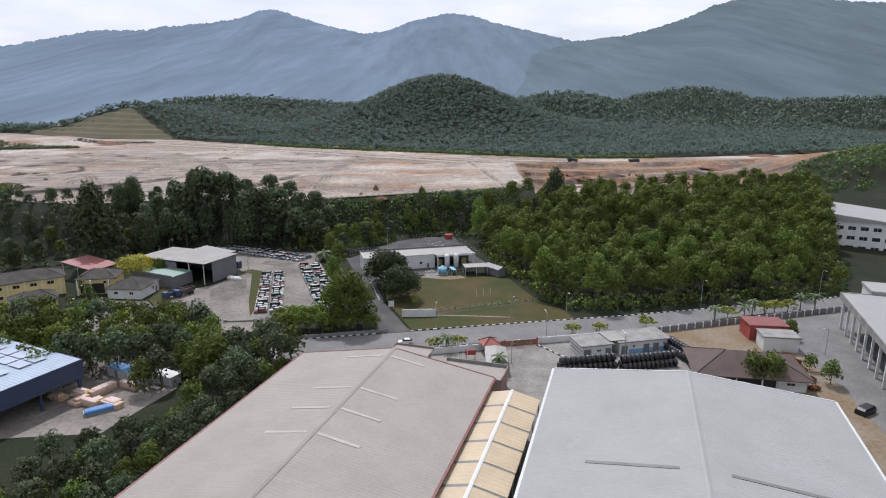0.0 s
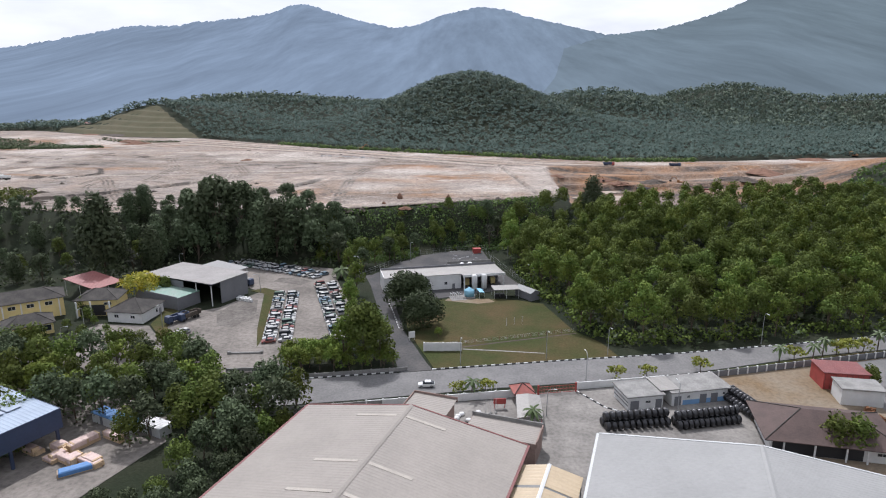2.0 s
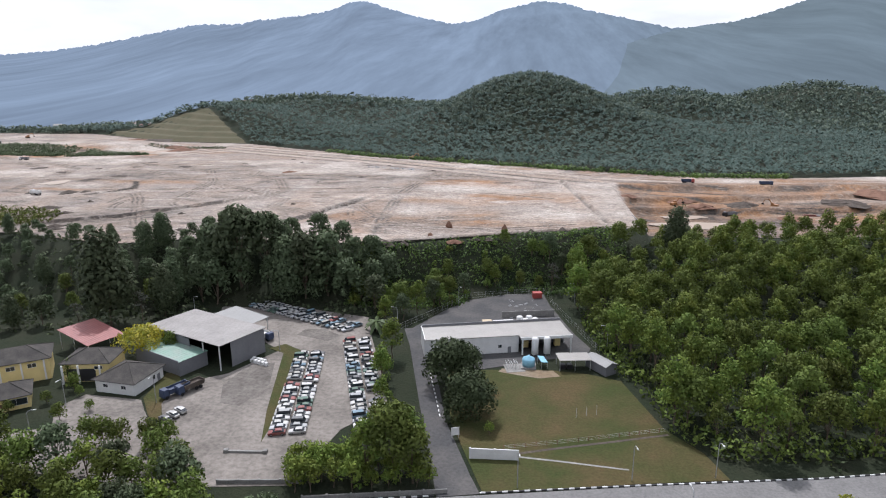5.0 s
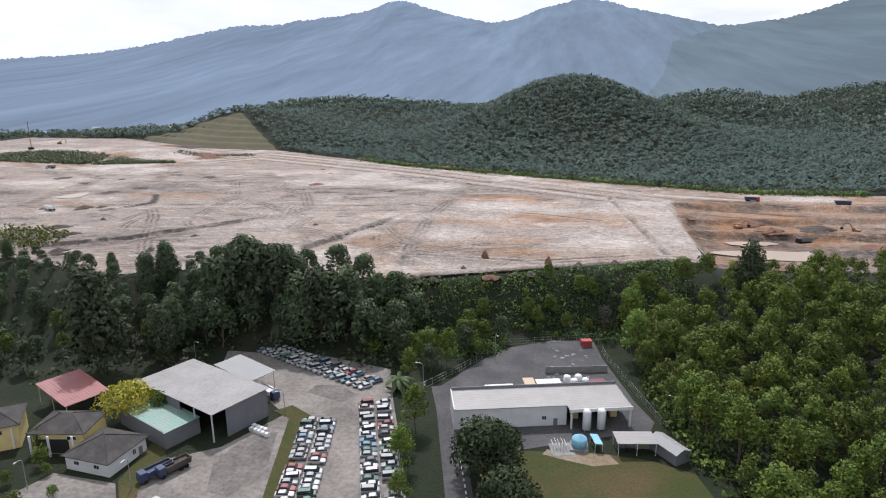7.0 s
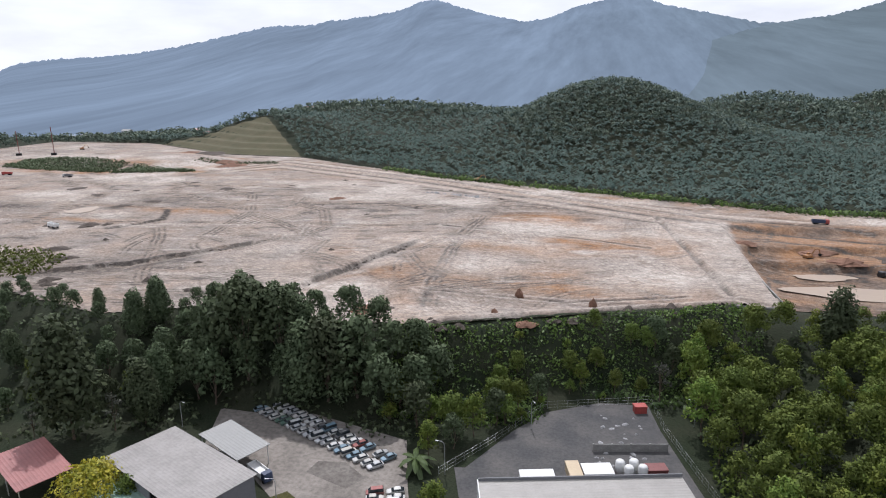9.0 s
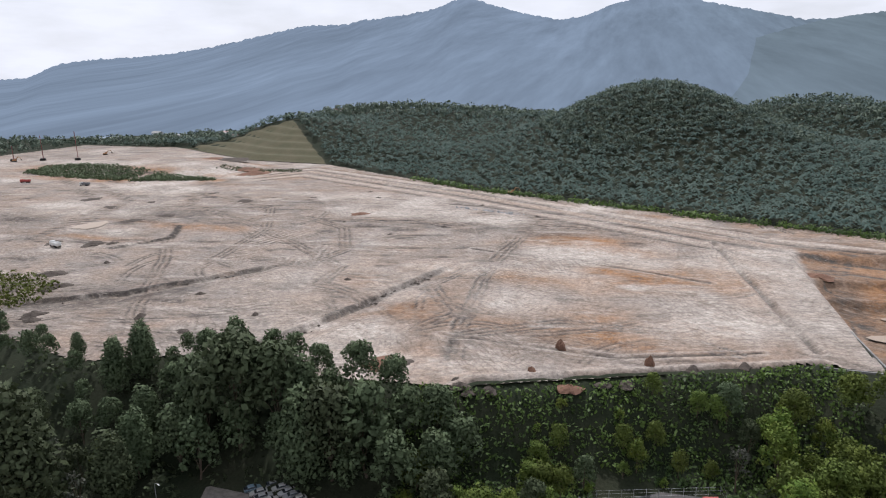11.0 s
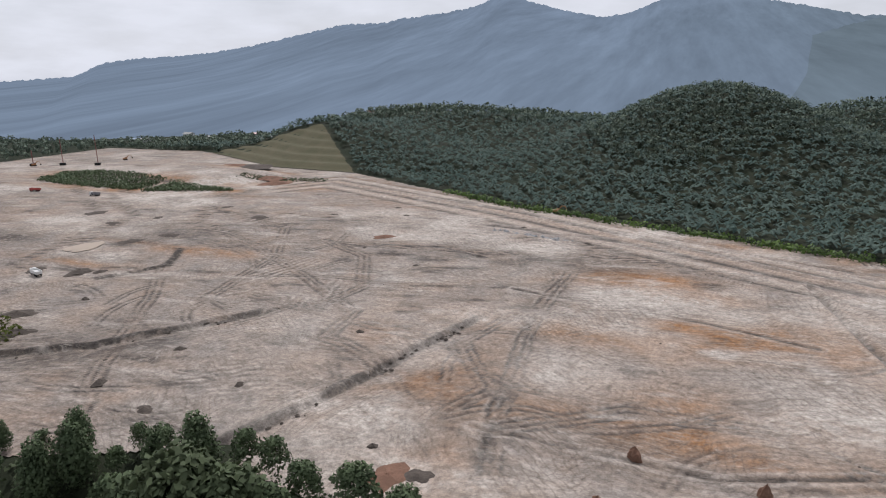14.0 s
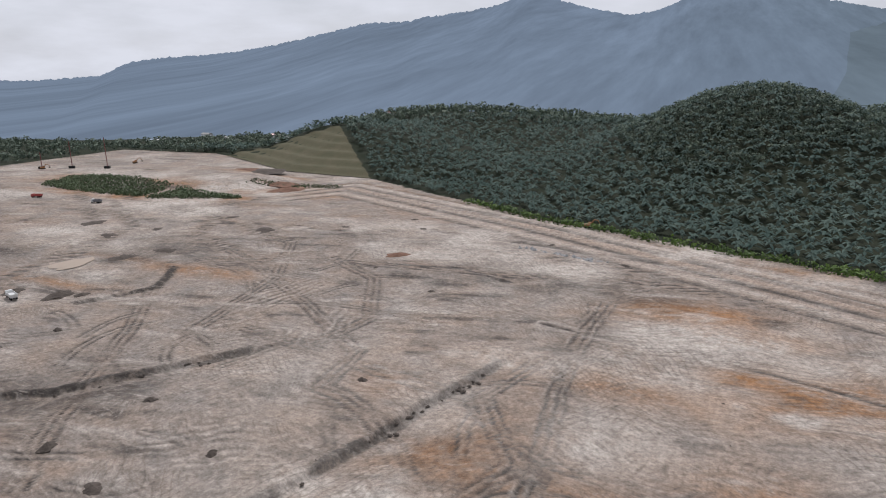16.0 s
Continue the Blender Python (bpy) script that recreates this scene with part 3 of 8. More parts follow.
# the graded building site, with its ruts, drains and banks
def site_relief(x, y):
    """Height over the platform, and the shares of red, dark and pale soil; dark also paints shade on banks and in
    drains.
    """
    z = 0.5 * blur_noise(x, y, 45, 5) + 0.15 * blur_noise(x, y, 9, 6)
    red = np.clip(blur_noise(x, y, 70, 7) * 3.2 - 0.2 + 1.6 * blur_noise(x, y, 14, 18), 0, 1) * 0.7 * np.interp(x, [-400, -120, -60], [0.35, 0.5, 1.0])
    dark = np.clip(blur_noise(x * 0.6, y, 45, 8, 6) * 3.6 - 0.3, 0, 1) * 0.6
    pale = np.clip(blur_noise(x * 0.8, y, 38, 9, 6) * 3.8 - 0.1, 0, 1) * 0.95
    for cx, cy, rx, ry, a in ((-45, 480, 26, 14, 1.3), (-21, 466, 20, 9, 1.0), (-27, 433, 16, 9, 0.9), (-3, 434, 16, 9, 0.9), (-15, 425, 30, 16, 0.85), (20, 430, 16, 30, 0.75), (-60, 420, 24, 12, 0.7), (-20, 375, 34, 14, 0.6), (-85, 380, 18, 18, 0.6), (-80, 330, 20, 14, 0.6), (-120, 400, 16, 10, 0.6), (-250, 465, 40, 8, 0.7), (60, 520, 60, 8, 0.6), (150, 505, 70, 10, 0.8), (170, 470, 40, 14, 0.8), (-330, 640, 60, 14, 0.8), (-430, 598, 95, 5, 1.1), (-345, 645, 30, 6, 1.0), (-440, 632, 90, 6, 0.8), (-395, 700, 40, 12, 0.7), (-560, 640, 40, 20, 0.6), (-440, 590, 80, 6, 1.0), (-358, 612, 22, 9, 1.2), (-380, 640, 40, 7, 1.0), (-376, 700, 30, 8, 1.0), (-330, 665, 40, 5, 0.9), (-300, 430, 30, 5, 0.9), (-300, 468, 24, 4, 0.8), (-92, 366, 18, 14, 0.75), (-57, 364, 30, 12, 0.65), (-20, 363, 42, 11, 0.8), (-25, 418, 30, 11, 0.8), (-95, 420, 22, 14, 0.6)):
        red = np.maximum(red, a * np.exp(-((x - cx) / rx) ** 2 - ((y - cy) / ry) ** 2))
    for cx, cy, rx, ry, a in ((-215, 352, 30, 16, 0.55), (-205, 375, 22, 10, 0.5), (-100, 505, 60, 9, 0.55), (-20, 520, 55, 6, 0.6), (-160, 540, 70, 7, 0.4), (-300, 470, 24, 7, 0.6), (-285, 440, 20, 6, 0.7), (-240, 420, 16, 8, 0.35), (62, 440, 9, 40, 0.8), (95, 418, 25, 10, 0.5), (-255, 350, 14, 12, 0.6), (-303, 462, 18, 4, 0.9), (-282, 421, 12, 3, 1.0), (-305, 422, 8, 3, 1.0), (-369, 456, 18, 10, 0.9)):
        dark = np.maximum(dark, a * np.exp(-((x - cx) / rx) ** 2 - ((y - cy) / ry) ** 2))
    for cx, cy, rx, ry, a in ((-313, 450, 9, 14, 1.0), (-60, 390, 20, 18, 0.6), (0, 400, 20, 12, 0.5), (-150, 400, 26, 30, 0.4), (-120, 345, 30, 20, 0.35), (40, 420, 7, 60, 0.5)):
        pale = np.maximum(pale, a * np.exp(-((x - cx) / rx) ** 2 - ((y - cy) / ry) ** 2))
    # banks: a rough step along a line, lower on the near side
    for pts, drop, w in ((((-134, 318), (-125, 338), (-113, 370), (-107, 392), (-98, 417)), 1.9, 14), (((-232, 345), (-207, 361), (-190, 383), (-176, 400)), 1.6, 20), (((-262, 420), (-250, 440), (-262, 462)), 0.9, 12), (((-118, 497), (-140, 506), (-165, 503)), 0.5, 8)):
        d, al, sd = seg_dist(x, y, pts)
        wob = 2.6 * blur_noise(x, y, 9, 12) + 3 * blur_noise(x, y, 26, 19)
        z = z - drop * smooth01((-sd + wob) / 1.6) * np.clip(1 - d / w, 0, 1)
        near = np.exp(-((sd + 0.9 + wob) / 1.4) ** 2) * (d < 6) * np.clip(blur_noise(x, y, 11, 15) * 2 + 1.0, 0.3, 1)
        # wet earth and the bank face's shade, both painted as dark
        dark = np.maximum(dark, 2.2 * near)
        z = z + 0.7 * near * (blur_noise(x, y, 2.2, 13) + 0.2)
    # straight drains along the right and front edges; dark paints mud and shade in their beds
    for pts, depth, w in ((((20, 494), (35.5, 366)), 1.0, 1.1), (((35, 357.5), (-20, 337), (-57, 322), (-60, 317)), 1.1, 1.2), (((46, 492), (-60, 560), (-122, 597), (-296, 671)), 0.7, 1.3), (((52, 505), (-60, 575), (-122, 607), (-200, 652)), 0.6, 1.2), (((40, 521), (-122, 588), (-220, 640)), 0.5, 1.3), (((-90, 455), (-20, 440), (12, 428)), 0.25, 0.8), (((-75, 352), (-20, 348), (20, 362)), 0.3, 0.7), (((-30, 538), (-120, 558), (-180, 568)), 0.4, 1.8)):
        d, al, sd = seg_dist(x, y, pts)
        d = d + 1.2 * blur_noise(x, y, 9, 14)
        gap = np.clip(blur_noise(x, y, 20, 16) * 3 + 1.1, 0.15, 1)
        z = z - depth * np.exp(-(d / w) ** 2) + 0.5 * depth * np.exp(-((d - 2.2 * w) / w) ** 2)
        dark = np.maximum(dark, 1.0 * gap * np.exp(-(d / (1.2 * w)) ** 2))
        pale = np.maximum(pale, 0.5 * np.exp(-((d - 2.6 * w) / w) ** 2))
    # the haul road along the far edge, in worn strips
    d, al, sd = seg_dist(x, y, ((120, 486), (46, 506), (-122, 604), (-296, 690), (-335, 640)))
    wob = 2.5 * blur_noise(x, y, 25, 17)
    for off, w, r_, k_, p_ in ((-2, 4, 0.5, 0.0, 0.75), (5, 1.6, 0.1, 1.1, 0), (12, 4, 0.75, 0, 0.5), (19, 2.0, 0.0, 1.1, 0), (27, 4, 0.5, 0.0, 0.65), (34, 1.6, 0.0, 0.95, 0), (-8, 2.0, 0.7, 0.5, 0)):
        k = np.exp(-((sd - off + wob) / w) ** 2) * (d < 45) * (np.abs(np.abs(sd) - d) < 0.8)
        red, dark, pale = np.maximum(red, r_ * k), np.maximum(dark * (1 - 0.6 * k * (k_ == 0)), k_ * k), np.maximum(pale, p_ * k)
        z = z - 0.35 * (k_ > 0) * k
    # wheel tracks: worn bands with pairs of ruts
    tracks = [((-66, 330), (-71.7, 362.7), (-72.8, 382), (-75.7, 410), (-76.6, 437), (-74.4, 464), (-72.7, 486), (-60, 500)), ((-84, 340), (-96.8, 359), (-106, 369.4), (-115, 378), (-130, 386), (-137.5, 388), (-140, 412), (-175, 440), (-230, 480), (-300, 520), (-345, 600)), ((-200, 400), (-205, 430), (-212, 470), (-240, 520), (-330, 560), (-430, 590)), ((-300, 400), (-330, 470), (-350, 520), (-420, 570)), ((-320, 420), (-350, 500), (-480, 590)), ((-160, 400), (-150, 440), (-170, 480), (-200, 500)), ((-75, 350), (-40, 372), (-8, 372), (10, 360)), ((-338, 632), (-330, 610), (-345, 580), (-400, 545)), ((58, 400), (64, 430), (60, 455), (72, 480), (80, 500)), ((-90, 335), (-78, 372), (-95, 400), (-85, 425)), ((80, 425), (120, 440), (175, 430), (230, 470)), ((-62, 372), (-90, 395), (-125, 402), (-180, 415)), ((-260, 480), (-200, 500), (-120, 505), (-60, 515), (0, 500)), ((-330, 545), (-240, 555), (-150, 545), (-60, 530)), ((-250, 440), (-220, 400), (-190, 350), (-175, 330))]
    mains = len(tracks)
    rng = np.random.RandomState(4)
    for k in range(60):
        cx, cy, r, a0 = -330 * rng.rand() + 30, 335 + 210 * rng.rand() ** 1.4, 10 + 55 * rng.rand(), 6.3 * rng.rand()
        tracks.append(tuple((cx + r * math.cos(a0 + s * 0.22), cy + 0.8 * r * math.sin(a0 + s * 0.22)) for s in range(4 + rng.randint(6))))
    for k, pts in enumerate(tracks):
        lo, hi = np.min(pts, 0) - 9, np.max(pts, 0) + 9
        sel = np.where((x > lo[0]) & (x < hi[0]) & (y > lo[1]) & (y < hi[1]))[0]
        if not len(sel):
            continue
        xs, ys = x[sel], y[sel]
        d, al, sd = seg_dist(xs, ys, pts)
        main = k < mains
        fade = np.clip(blur_noise(xs, ys, 16, 30 + k % 20) * 2.4 + 0.8, 0.05, 1) * np.clip(al / 8, 0, 1)
        wob = 1.6 * blur_noise(xs, ys, 14, 50 + k % 7)
        if main:
            band = np.exp(-((d + wob) / 4.0) ** 2) * fade
            red[sel] = np.maximum(red[sel], 0.3 * band)
            dark[sel] = np.maximum(dark[sel] * (1 - 0.4 * band), 0.34 * band)
        for off in ((-3.3, -0.9, 1.9) if main else (-1.3, 1.2)):
            u = sd - off + wob
            strong = fade * (1.0 if main else 0.7) * np.clip(blur_noise(xs, ys, 10, 70 + int(off * 3) % 9) * 2 + 1.1, 0.2, 1)
            rut = np.exp(-(u / 0.7) ** 2) * (d < 6) * strong
            edge = np.exp(-((u - 1.0) / 0.5) ** 2) * (d < 6) * strong
            z[sel] += 0.08 * edge - 0.3 * rut
            dark[sel] = np.maximum(dark[sel], 1.25 * rut)
            pale[sel] = np.maximum(pale[sel], 0.4 * edge)
    # close-set dozer passes, broken up
    for cx, cy, rx, ry, a, per in ((-195, 438, 16, 34, 70, 3.3), (-160, 425, 20, 22, 110, 3.6), (-150, 350, 24, 16, 30, 3.4)):
        c, s = math.cos(radians(a)), math.sin(radians(a))
        u = -(x - cx) * s + (y - cy) * c + 9 * blur_noise(x, y, 34, 40) + 6 * blur_noise(x, y, 9, 41)
        k = np.exp(-((x - cx) / rx) ** 2 - ((y - cy) / ry) ** 2) * np.clip(blur_noise(x, y, 13, 42) * 4 + 0.15, 0, 0.75)
        w = np.sin(2 * math.pi * u / per)
        z = z + 0.13 * k * w
        dark = np.maximum(dark, 0.95 * k * np.clip(-w, 0, 1))
        pale = np.maximum(pale, 0.9 * k * np.clip(w, 0, 1))
    # the churned lane up the middle, and brown brushings beside it
    d, al, sd = seg_dist(x, y, ((-68, 335), (-71.7, 362.7), (-72.8, 382), (-75.7, 410), (-76.6, 437)))
    rough = blur_noise(x * 2.2, y * 0.5, 5, 61, 4)
    lane = np.exp(-((d + 2.2 * blur_noise(x, y, 10, 62)) / 2.6) ** 2)
    dark = np.maximum(dark, lane * np.clip(0.55 + 2.4 * rough, 0, 1.1))
    z = z - 0.25 * lane * (0.5 + rough)
    for cx, cy, rx, ry, a in ((-90, 368, 16, 22, 0.9), (-99, 420, 10, 12, 0.8), (-58, 440, 20, 12, 0.7), (-84, 400, 14, 16, 0.7)):
        k = a * np.exp(-((x - cx) / rx) ** 2 - ((y - cy) / ry) ** 2)
        ochre = k * np.clip(0.55 + 2.2 * blur_noise(x + 0.4 * y, y * 0.3, 4, 63, 4), 0, 1)
        red, dark = np.maximum(red, 0.9 * ochre), np.maximum(dark, 0.35 * ochre)
    # a few flat clean pans and a grey wet floor
    for cx, cy, rx, ry in ((-61, 382, 9, 10), (-38, 445, 14, 7), (-12, 415, 12, 8), (-118, 352, 12, 8), (10, 400, 12, 20)):
        k = np.clip(1.6 * np.exp(-(((x - cx) / rx) ** 2 + ((y - cy) / ry) ** 2) + 1.5 * blur_noise(x, y, 9, 64)) - 0.6, 0, 1)
        pale, dark, red = np.maximum(pale, 0.8 * k), dark * (1 - 0.7 * k), red * (1 - 0.6 * k)
    d, al, sd = seg_dist(x, y, ((-225, 343), (-205, 355), (-190, 372)))
    wet = np.clip(1.3 - d / 11, 0, 1) * (sd < 1)
    dark, pale = np.maximum(dark, 0.62 * wet), pale * (1 - wet)
    # scraped mottling everywhere
    streak = blur_noise(x * 0.35 + 0.1 * y, y * 1.1 - 0.2 * x, 7, 44, 5)
    dark = np.maximum(dark, np.clip(streak * 3.8 - 0.42, 0, 0.7))
    pale = np.maximum(pale, np.clip(-streak * 3.2 - 0.4, 0, 0.6))
    z = z + 0.08 * blur_noise(x, y, 4, 45, 3) + 0.05 * streak
    # the diggings: red and dark ground
    pit = smooth01((x - 52) / 5) * smooth01((500 - y) / 10)
    n1, n2 = blur_noise(x, y, 30, 46), blur_noise(x * 0.5, y, 16, 47)
    red = np.maximum(red, pit * np.clip(0.8 + 2.2 * n1, 0, 1))
    dark = np.maximum(dark, pit * np.clip(0.25 + 2.6 * n2, 0, 0.9))
    pale = pale * (1 - 0.85 * pit)
    return z, np.clip(red, 0, 1), np.clip(dark, 0, 1), np.clip(pale, 0, 1)


def earth_sheet(name, xs, ys, label, keep, lift=0.25):
    x, y, q = grid(xs, ys)
    z, red, dark, pale = site_relief(x, y)
    cx, cy = x[q].mean(1), y[q].mean(1)
    q = q[keep(cx, cy)]
    used, inv = np.unique(q, return_inverse=True)
    q = inv.reshape(-1, 4)
    x, y, z = x[used], y[used], z[used]
    me = sheet(name, np.stack([x, y, land(x, y) + z + lift], 1), q, M["earth"])
    col = me.color_attributes.new("soil", "FLOAT_COLOR", "POINT")
    rgba = np.stack([red[used], dark[used], pale[used], np.ones(len(used))], 1).astype(np.float32)
    col.data.foreach_set("color", rgba.ravel())
    return setting(name, me, "", label, category="earthworks")


earth_sheet("earthworks", np.concatenate([axis(-262, 60, 0.9, -262, 60), np.arange(62.5, 335, 2.5)]), axis(300, 455, 0.9, 300, 800, 1.012), "pink and grey graded clay scored by wheel tracks and drains", lambda x, y: in_site(x, y) & (x > -262))
earth_sheet("earthworks_west", np.arange(-702, -257, 2.4), np.arange(300, 835, 2.4), "pale graded clay with muddy haul roads and puddles", lambda x, y: in_site(x, y) & (x < -259.5), 0.2)



def terrace_sheet():
    """The turfed cut slope beside the upper platform."""
    x, y, q = grid(np.arange(-550, -285, 1.6), np.arange(712, 876, 1.6))
    cx, cy = x[q].mean(1), y[q].mean(1)
    q = q[on_turf(cx, cy)]
    used, inv = np.unique(q, return_inverse=True)
    x, y = x[used], y[used]
    me = sheet("turfed_slope", np.stack([x, y, land(x, y) + 0.7], 1), inv.reshape(-1, 4), M["terrace"])
    setting("turfed_slope", me, "", "olive-brown turfed slope cut in level terraces", category="slope")


terrace_sheet()

# ---- far mountains ----
def mountain(name, dist, peaks, lo, hi, depth, rough, material, label, seed):
    """A range at a distance: smooth peaks given by bearing and rise in degrees, broken by spurs and gullies."""
    az = np.arange(lo, hi, 0.12)
    up = np.interp(az, [p[0] for p in peaks], [p[1] for p in peaks])
    ker = np.exp(-np.linspace(-2, 2, 7) ** 2)
    up = np.convolve(np.pad(up, 3, mode="edge"), ker / ker.sum(), "valid")
    rows = np.linspace(0, 1, 46)
    A, T = np.meshgrid(radians(1) * az, rows)
    U = np.broadcast_to(up, A.shape)
    top = dist * np.tan(np.radians(U)) + 72
    gully = blur_noise(A * 14 + T * 1.2, T * 2.6 + A * 5, 1.0, seed, 4)
    R = dist - depth * (1 - T) + gully * depth * 0.04 * np.sin(math.pi * np.clip(T, 0, 1)) ** 0.7
    Z = top * (T ** 1.25) - 40 * (1 - T) ** 14 + gully * top * 0.07 * np.sin(math.pi * T) + dist * rough * blur_noise(A * 400, T * 0 + 3.1, 1.0, seed + 1, 4) * T ** 8
    v = np.stack([R * np.sin(A), R * np.cos(A), Z], -1).reshape(-1, 3)
    i = np.arange(A.size).reshape(A.shape)
    q = np.stack([i[:-1, :-1], i[:-1, 1:], i[1:, 1:], i[1:, :-1]], -1).reshape(-1, 4)
    ob = new(name, sheet(name, v, q, material))
    return tagged(ob, label, "mountain", "", "structure")


RANGE = ((-62, 0.3), (-55.8, 0.5), (-52, 0.3), (-47.3, 0.6), (-45.4, 1.5), (-42.8, 1.9), (-39.3, 2.1), (-36.8, 2.42), (-34, 2.91), (-30.5, 3.7), (-27.4, 4.4), (-24, 4.5), (-22.8, 4.82), (-20.3, 5.1), (-18.9, 5.26), (-16.7, 5.67), (-15.4, 6.2), (-14.4, 6.42), (-13.4, 6.3), (-12.2, 5.87), (-9.4, 5.16), (-6.8, 4.62), (-4.7, 4.89), (-2.9, 5.58), (-0.9, 6.05), (0.6, 6.3), (2.5, 6.1), (4.7, 5.45), (7.8, 4.78), (10.9, 4.0), (16, 3.9), (30, 4.1), (45, 4))
MASSIF = ((-2, 0.5), (2, 1.2), (6, 2.5), (10, 3.6), (12, 4.05), (13.5, 4.25), (15, 4.32), (16.9, 4.72), (18.6, 5.18), (20.3, 5.75), (21.8, 6.45), (23.5, 6.8), (28, 6.6), (34, 5.9), (46, 5.0))
# both ranges glow by themselves to stand for haze
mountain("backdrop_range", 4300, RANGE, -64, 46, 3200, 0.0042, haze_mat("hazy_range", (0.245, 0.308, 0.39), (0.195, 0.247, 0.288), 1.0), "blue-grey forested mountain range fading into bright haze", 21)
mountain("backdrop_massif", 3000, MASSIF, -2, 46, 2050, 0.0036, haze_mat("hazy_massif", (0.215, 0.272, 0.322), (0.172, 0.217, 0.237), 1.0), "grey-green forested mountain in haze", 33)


# ---- trees ----
def leaf_cloud(rng, lobes, per, size, droop=0.0):
    """Leaf sprays set over the lobes of a crown: arrays of corners, four a spray."""
    out, shade = [], []
    for c, r in lobes:
        n = int(per * (np.prod(r) ** (2 / 3)) / 4) + 12
        d = rng.normal(size=(n, 3))
        d /= np.linalg.norm(d, axis=1)[:, None]
        d = d[(d[:, 2] > -0.55) | (rng.rand(n) < 0.25)]
        n = len(d)
        p = np.array(c) + d * np.array(r) * (0.72 + 0.4 * rng.rand(n))[:, None]
        nrm = d + 0.75 * rng.normal(size=(n, 3)) + np.array([0, 0, 0.35])
        nrm /= np.linalg.norm(nrm, axis=1)[:, None]
        nrm *= np.where((nrm * d).sum(1) < 0, -1.0, 1.0)[:, None]
        a = np.cross(nrm, rng.normal(size=(n, 3)))
        a /= np.linalg.norm(a, axis=1)[:, None] + 1e-9
        b = np.cross(nrm, a)
        s = size * (0.55 + 0.9 * rng.rand(n))[:, None]
        sag = nrm * s * 0.25
        q = np.stack([p - a * s, p - b * s * 0.62 - sag * 0.4, p + a * s - np.array([0, 0, droop]) * s, p + b * s * 0.62 - sag], 1)
        out.append(q)
        soft = d * np.array([1, 1, 1.1]) + 0.45 * nrm
        soft /= np.linalg.norm(soft, axis=1)[:, None]
        shade.append(np.repeat(soft[:, None], 4, 1))
    return np.concatenate(out), np.concatenate(shade)


def quads_mesh(name, q, material, shade=None):
    """Leaf sprays as one mesh; shade gives them the rounded shading of the crown they sit on."""
    n = len(q)
    me = sheet(name, q.reshape(-1, 3), np.arange(4 * n).reshape(n, 4), M[material], shade is not None)
    if shade is not None:
        me.normals_split_custom_set_from_vertices(shade.reshape(-1, 3).tolist())
    return me


CROWN = {}


def tree_kind(seed, height, spread, base, material, lobes_n=14, leaf=0.55, per=26, trunk_r=0.22, shape="round", gap=0.0, label="", limbs=5):
    """One tree, standing at the origin: a tapered trunk with limbs under a crown of leaf sprays."""
    rng = np.random.RandomState(seed)
    lobes = []
    for k in range(lobes_n):
        t = (k + 0.5) / lobes_n
        ang = 2.4 * k + rng.rand()
        if shape == "column":
            z, rad = base + (height - base) * t, spread * 0.45 * (1.1 - 0.75 * abs(t - 0.35))
            c = (0.5 * rad * math.cos(ang), 0.5 * rad * math.sin(ang), z)
            r = np.array([1, 1, 1.15]) * rad * (0.75 + 0.4 * rng.rand())
        elif shape == "flat":
            rr = spread * 0.5 * math.sqrt(t) * 0.85
            c = (rr * math.cos(ang), rr * math.sin(ang), height - 1.4 - 0.5 * (height - base) * t ** 2 + 0.6 * rng.rand())
            r = np.array([1, 1, 0.55]) * spread * (0.16 + 0.07 * rng.rand())
        else:
            rr = spread * 0.5 * math.sqrt(min(1, t * 1.1)) * 0.72
            zc = base + (height - base) * (0.78 - 0.55 * t ** 1.6) + 0.8 * rng.normal()
            c = (rr * math.cos(ang), rr * math.sin(ang), zc)
            r = np.array([1, 1, 0.8]) * spread * (0.15 + 0.09 * rng.rand())
        if rng.rand() >= gap:
            lobes.append((c, r))
    q, shade = leaf_cloud(rng, lobes, per, leaf)
    CROWN[label] = q, shade
    root = new("tree")
    tr = Geo()
    lean = rng.normal(size=2) * 0.03 * height
    top = (lean[0], lean[1], base + 0.55 * (height - base))
    tr.tube([(0, 0, -1.0), (0, 0, 0.3), (lean[0] * 0.4, lean[1] * 0.5, base * 0.7), top], [trunk_r * 1.5, trunk_r * 1.1, trunk_r * 0.85, trunk_r * 0.3], 7)
    for c, r in lobes[:: max(1, len(lobes) // limbs)]:
        s = (lean[0] * 0.5, lean[1] * 0.5, base * (0.75 + 0.3 * rng.rand()))
        m = tuple(0.5 * (a + b) for a, b in zip(s, c))
        tr.tube([s, (m[0], m[1], m[2] + 0.3), c], [trunk_r * 0.5, trunk_r * 0.35, trunk_r * 0.12], 5, False)
    part("trunk", tr, "bark", root)
    cr = new("crown", quads_mesh("crown", q, material, shade))
    cr.parent = root
    return tagged(root, label, "tree")


KINDS = {}


def kind(key, *a, **k):
    KINDS[key] = tree_kind(*a, **k)


kind("belt_a", 1, 21, 11, 3, "leafdark", 34, 0.52, 52, 0.28, label="tall dark green forest tree in a dense belt")
kind("belt_b", 2, 18, 9.5, 2.5, "leafdark", 31, 0.50, 52, 0.24, label="dark green broadleaf tree in a dense belt")
kind("belt_c", 3, 22, 9, 4, "leafdark", 29, 0.50, 49, 0.24, "column", 0.08, "tall narrow dark tree with a ragged crown")
kind("belt_d", 4, 16, 10, 2, "leaf", 29, 0.47, 49, 0.22, label="green broadleaf tree at the edge of the woods")
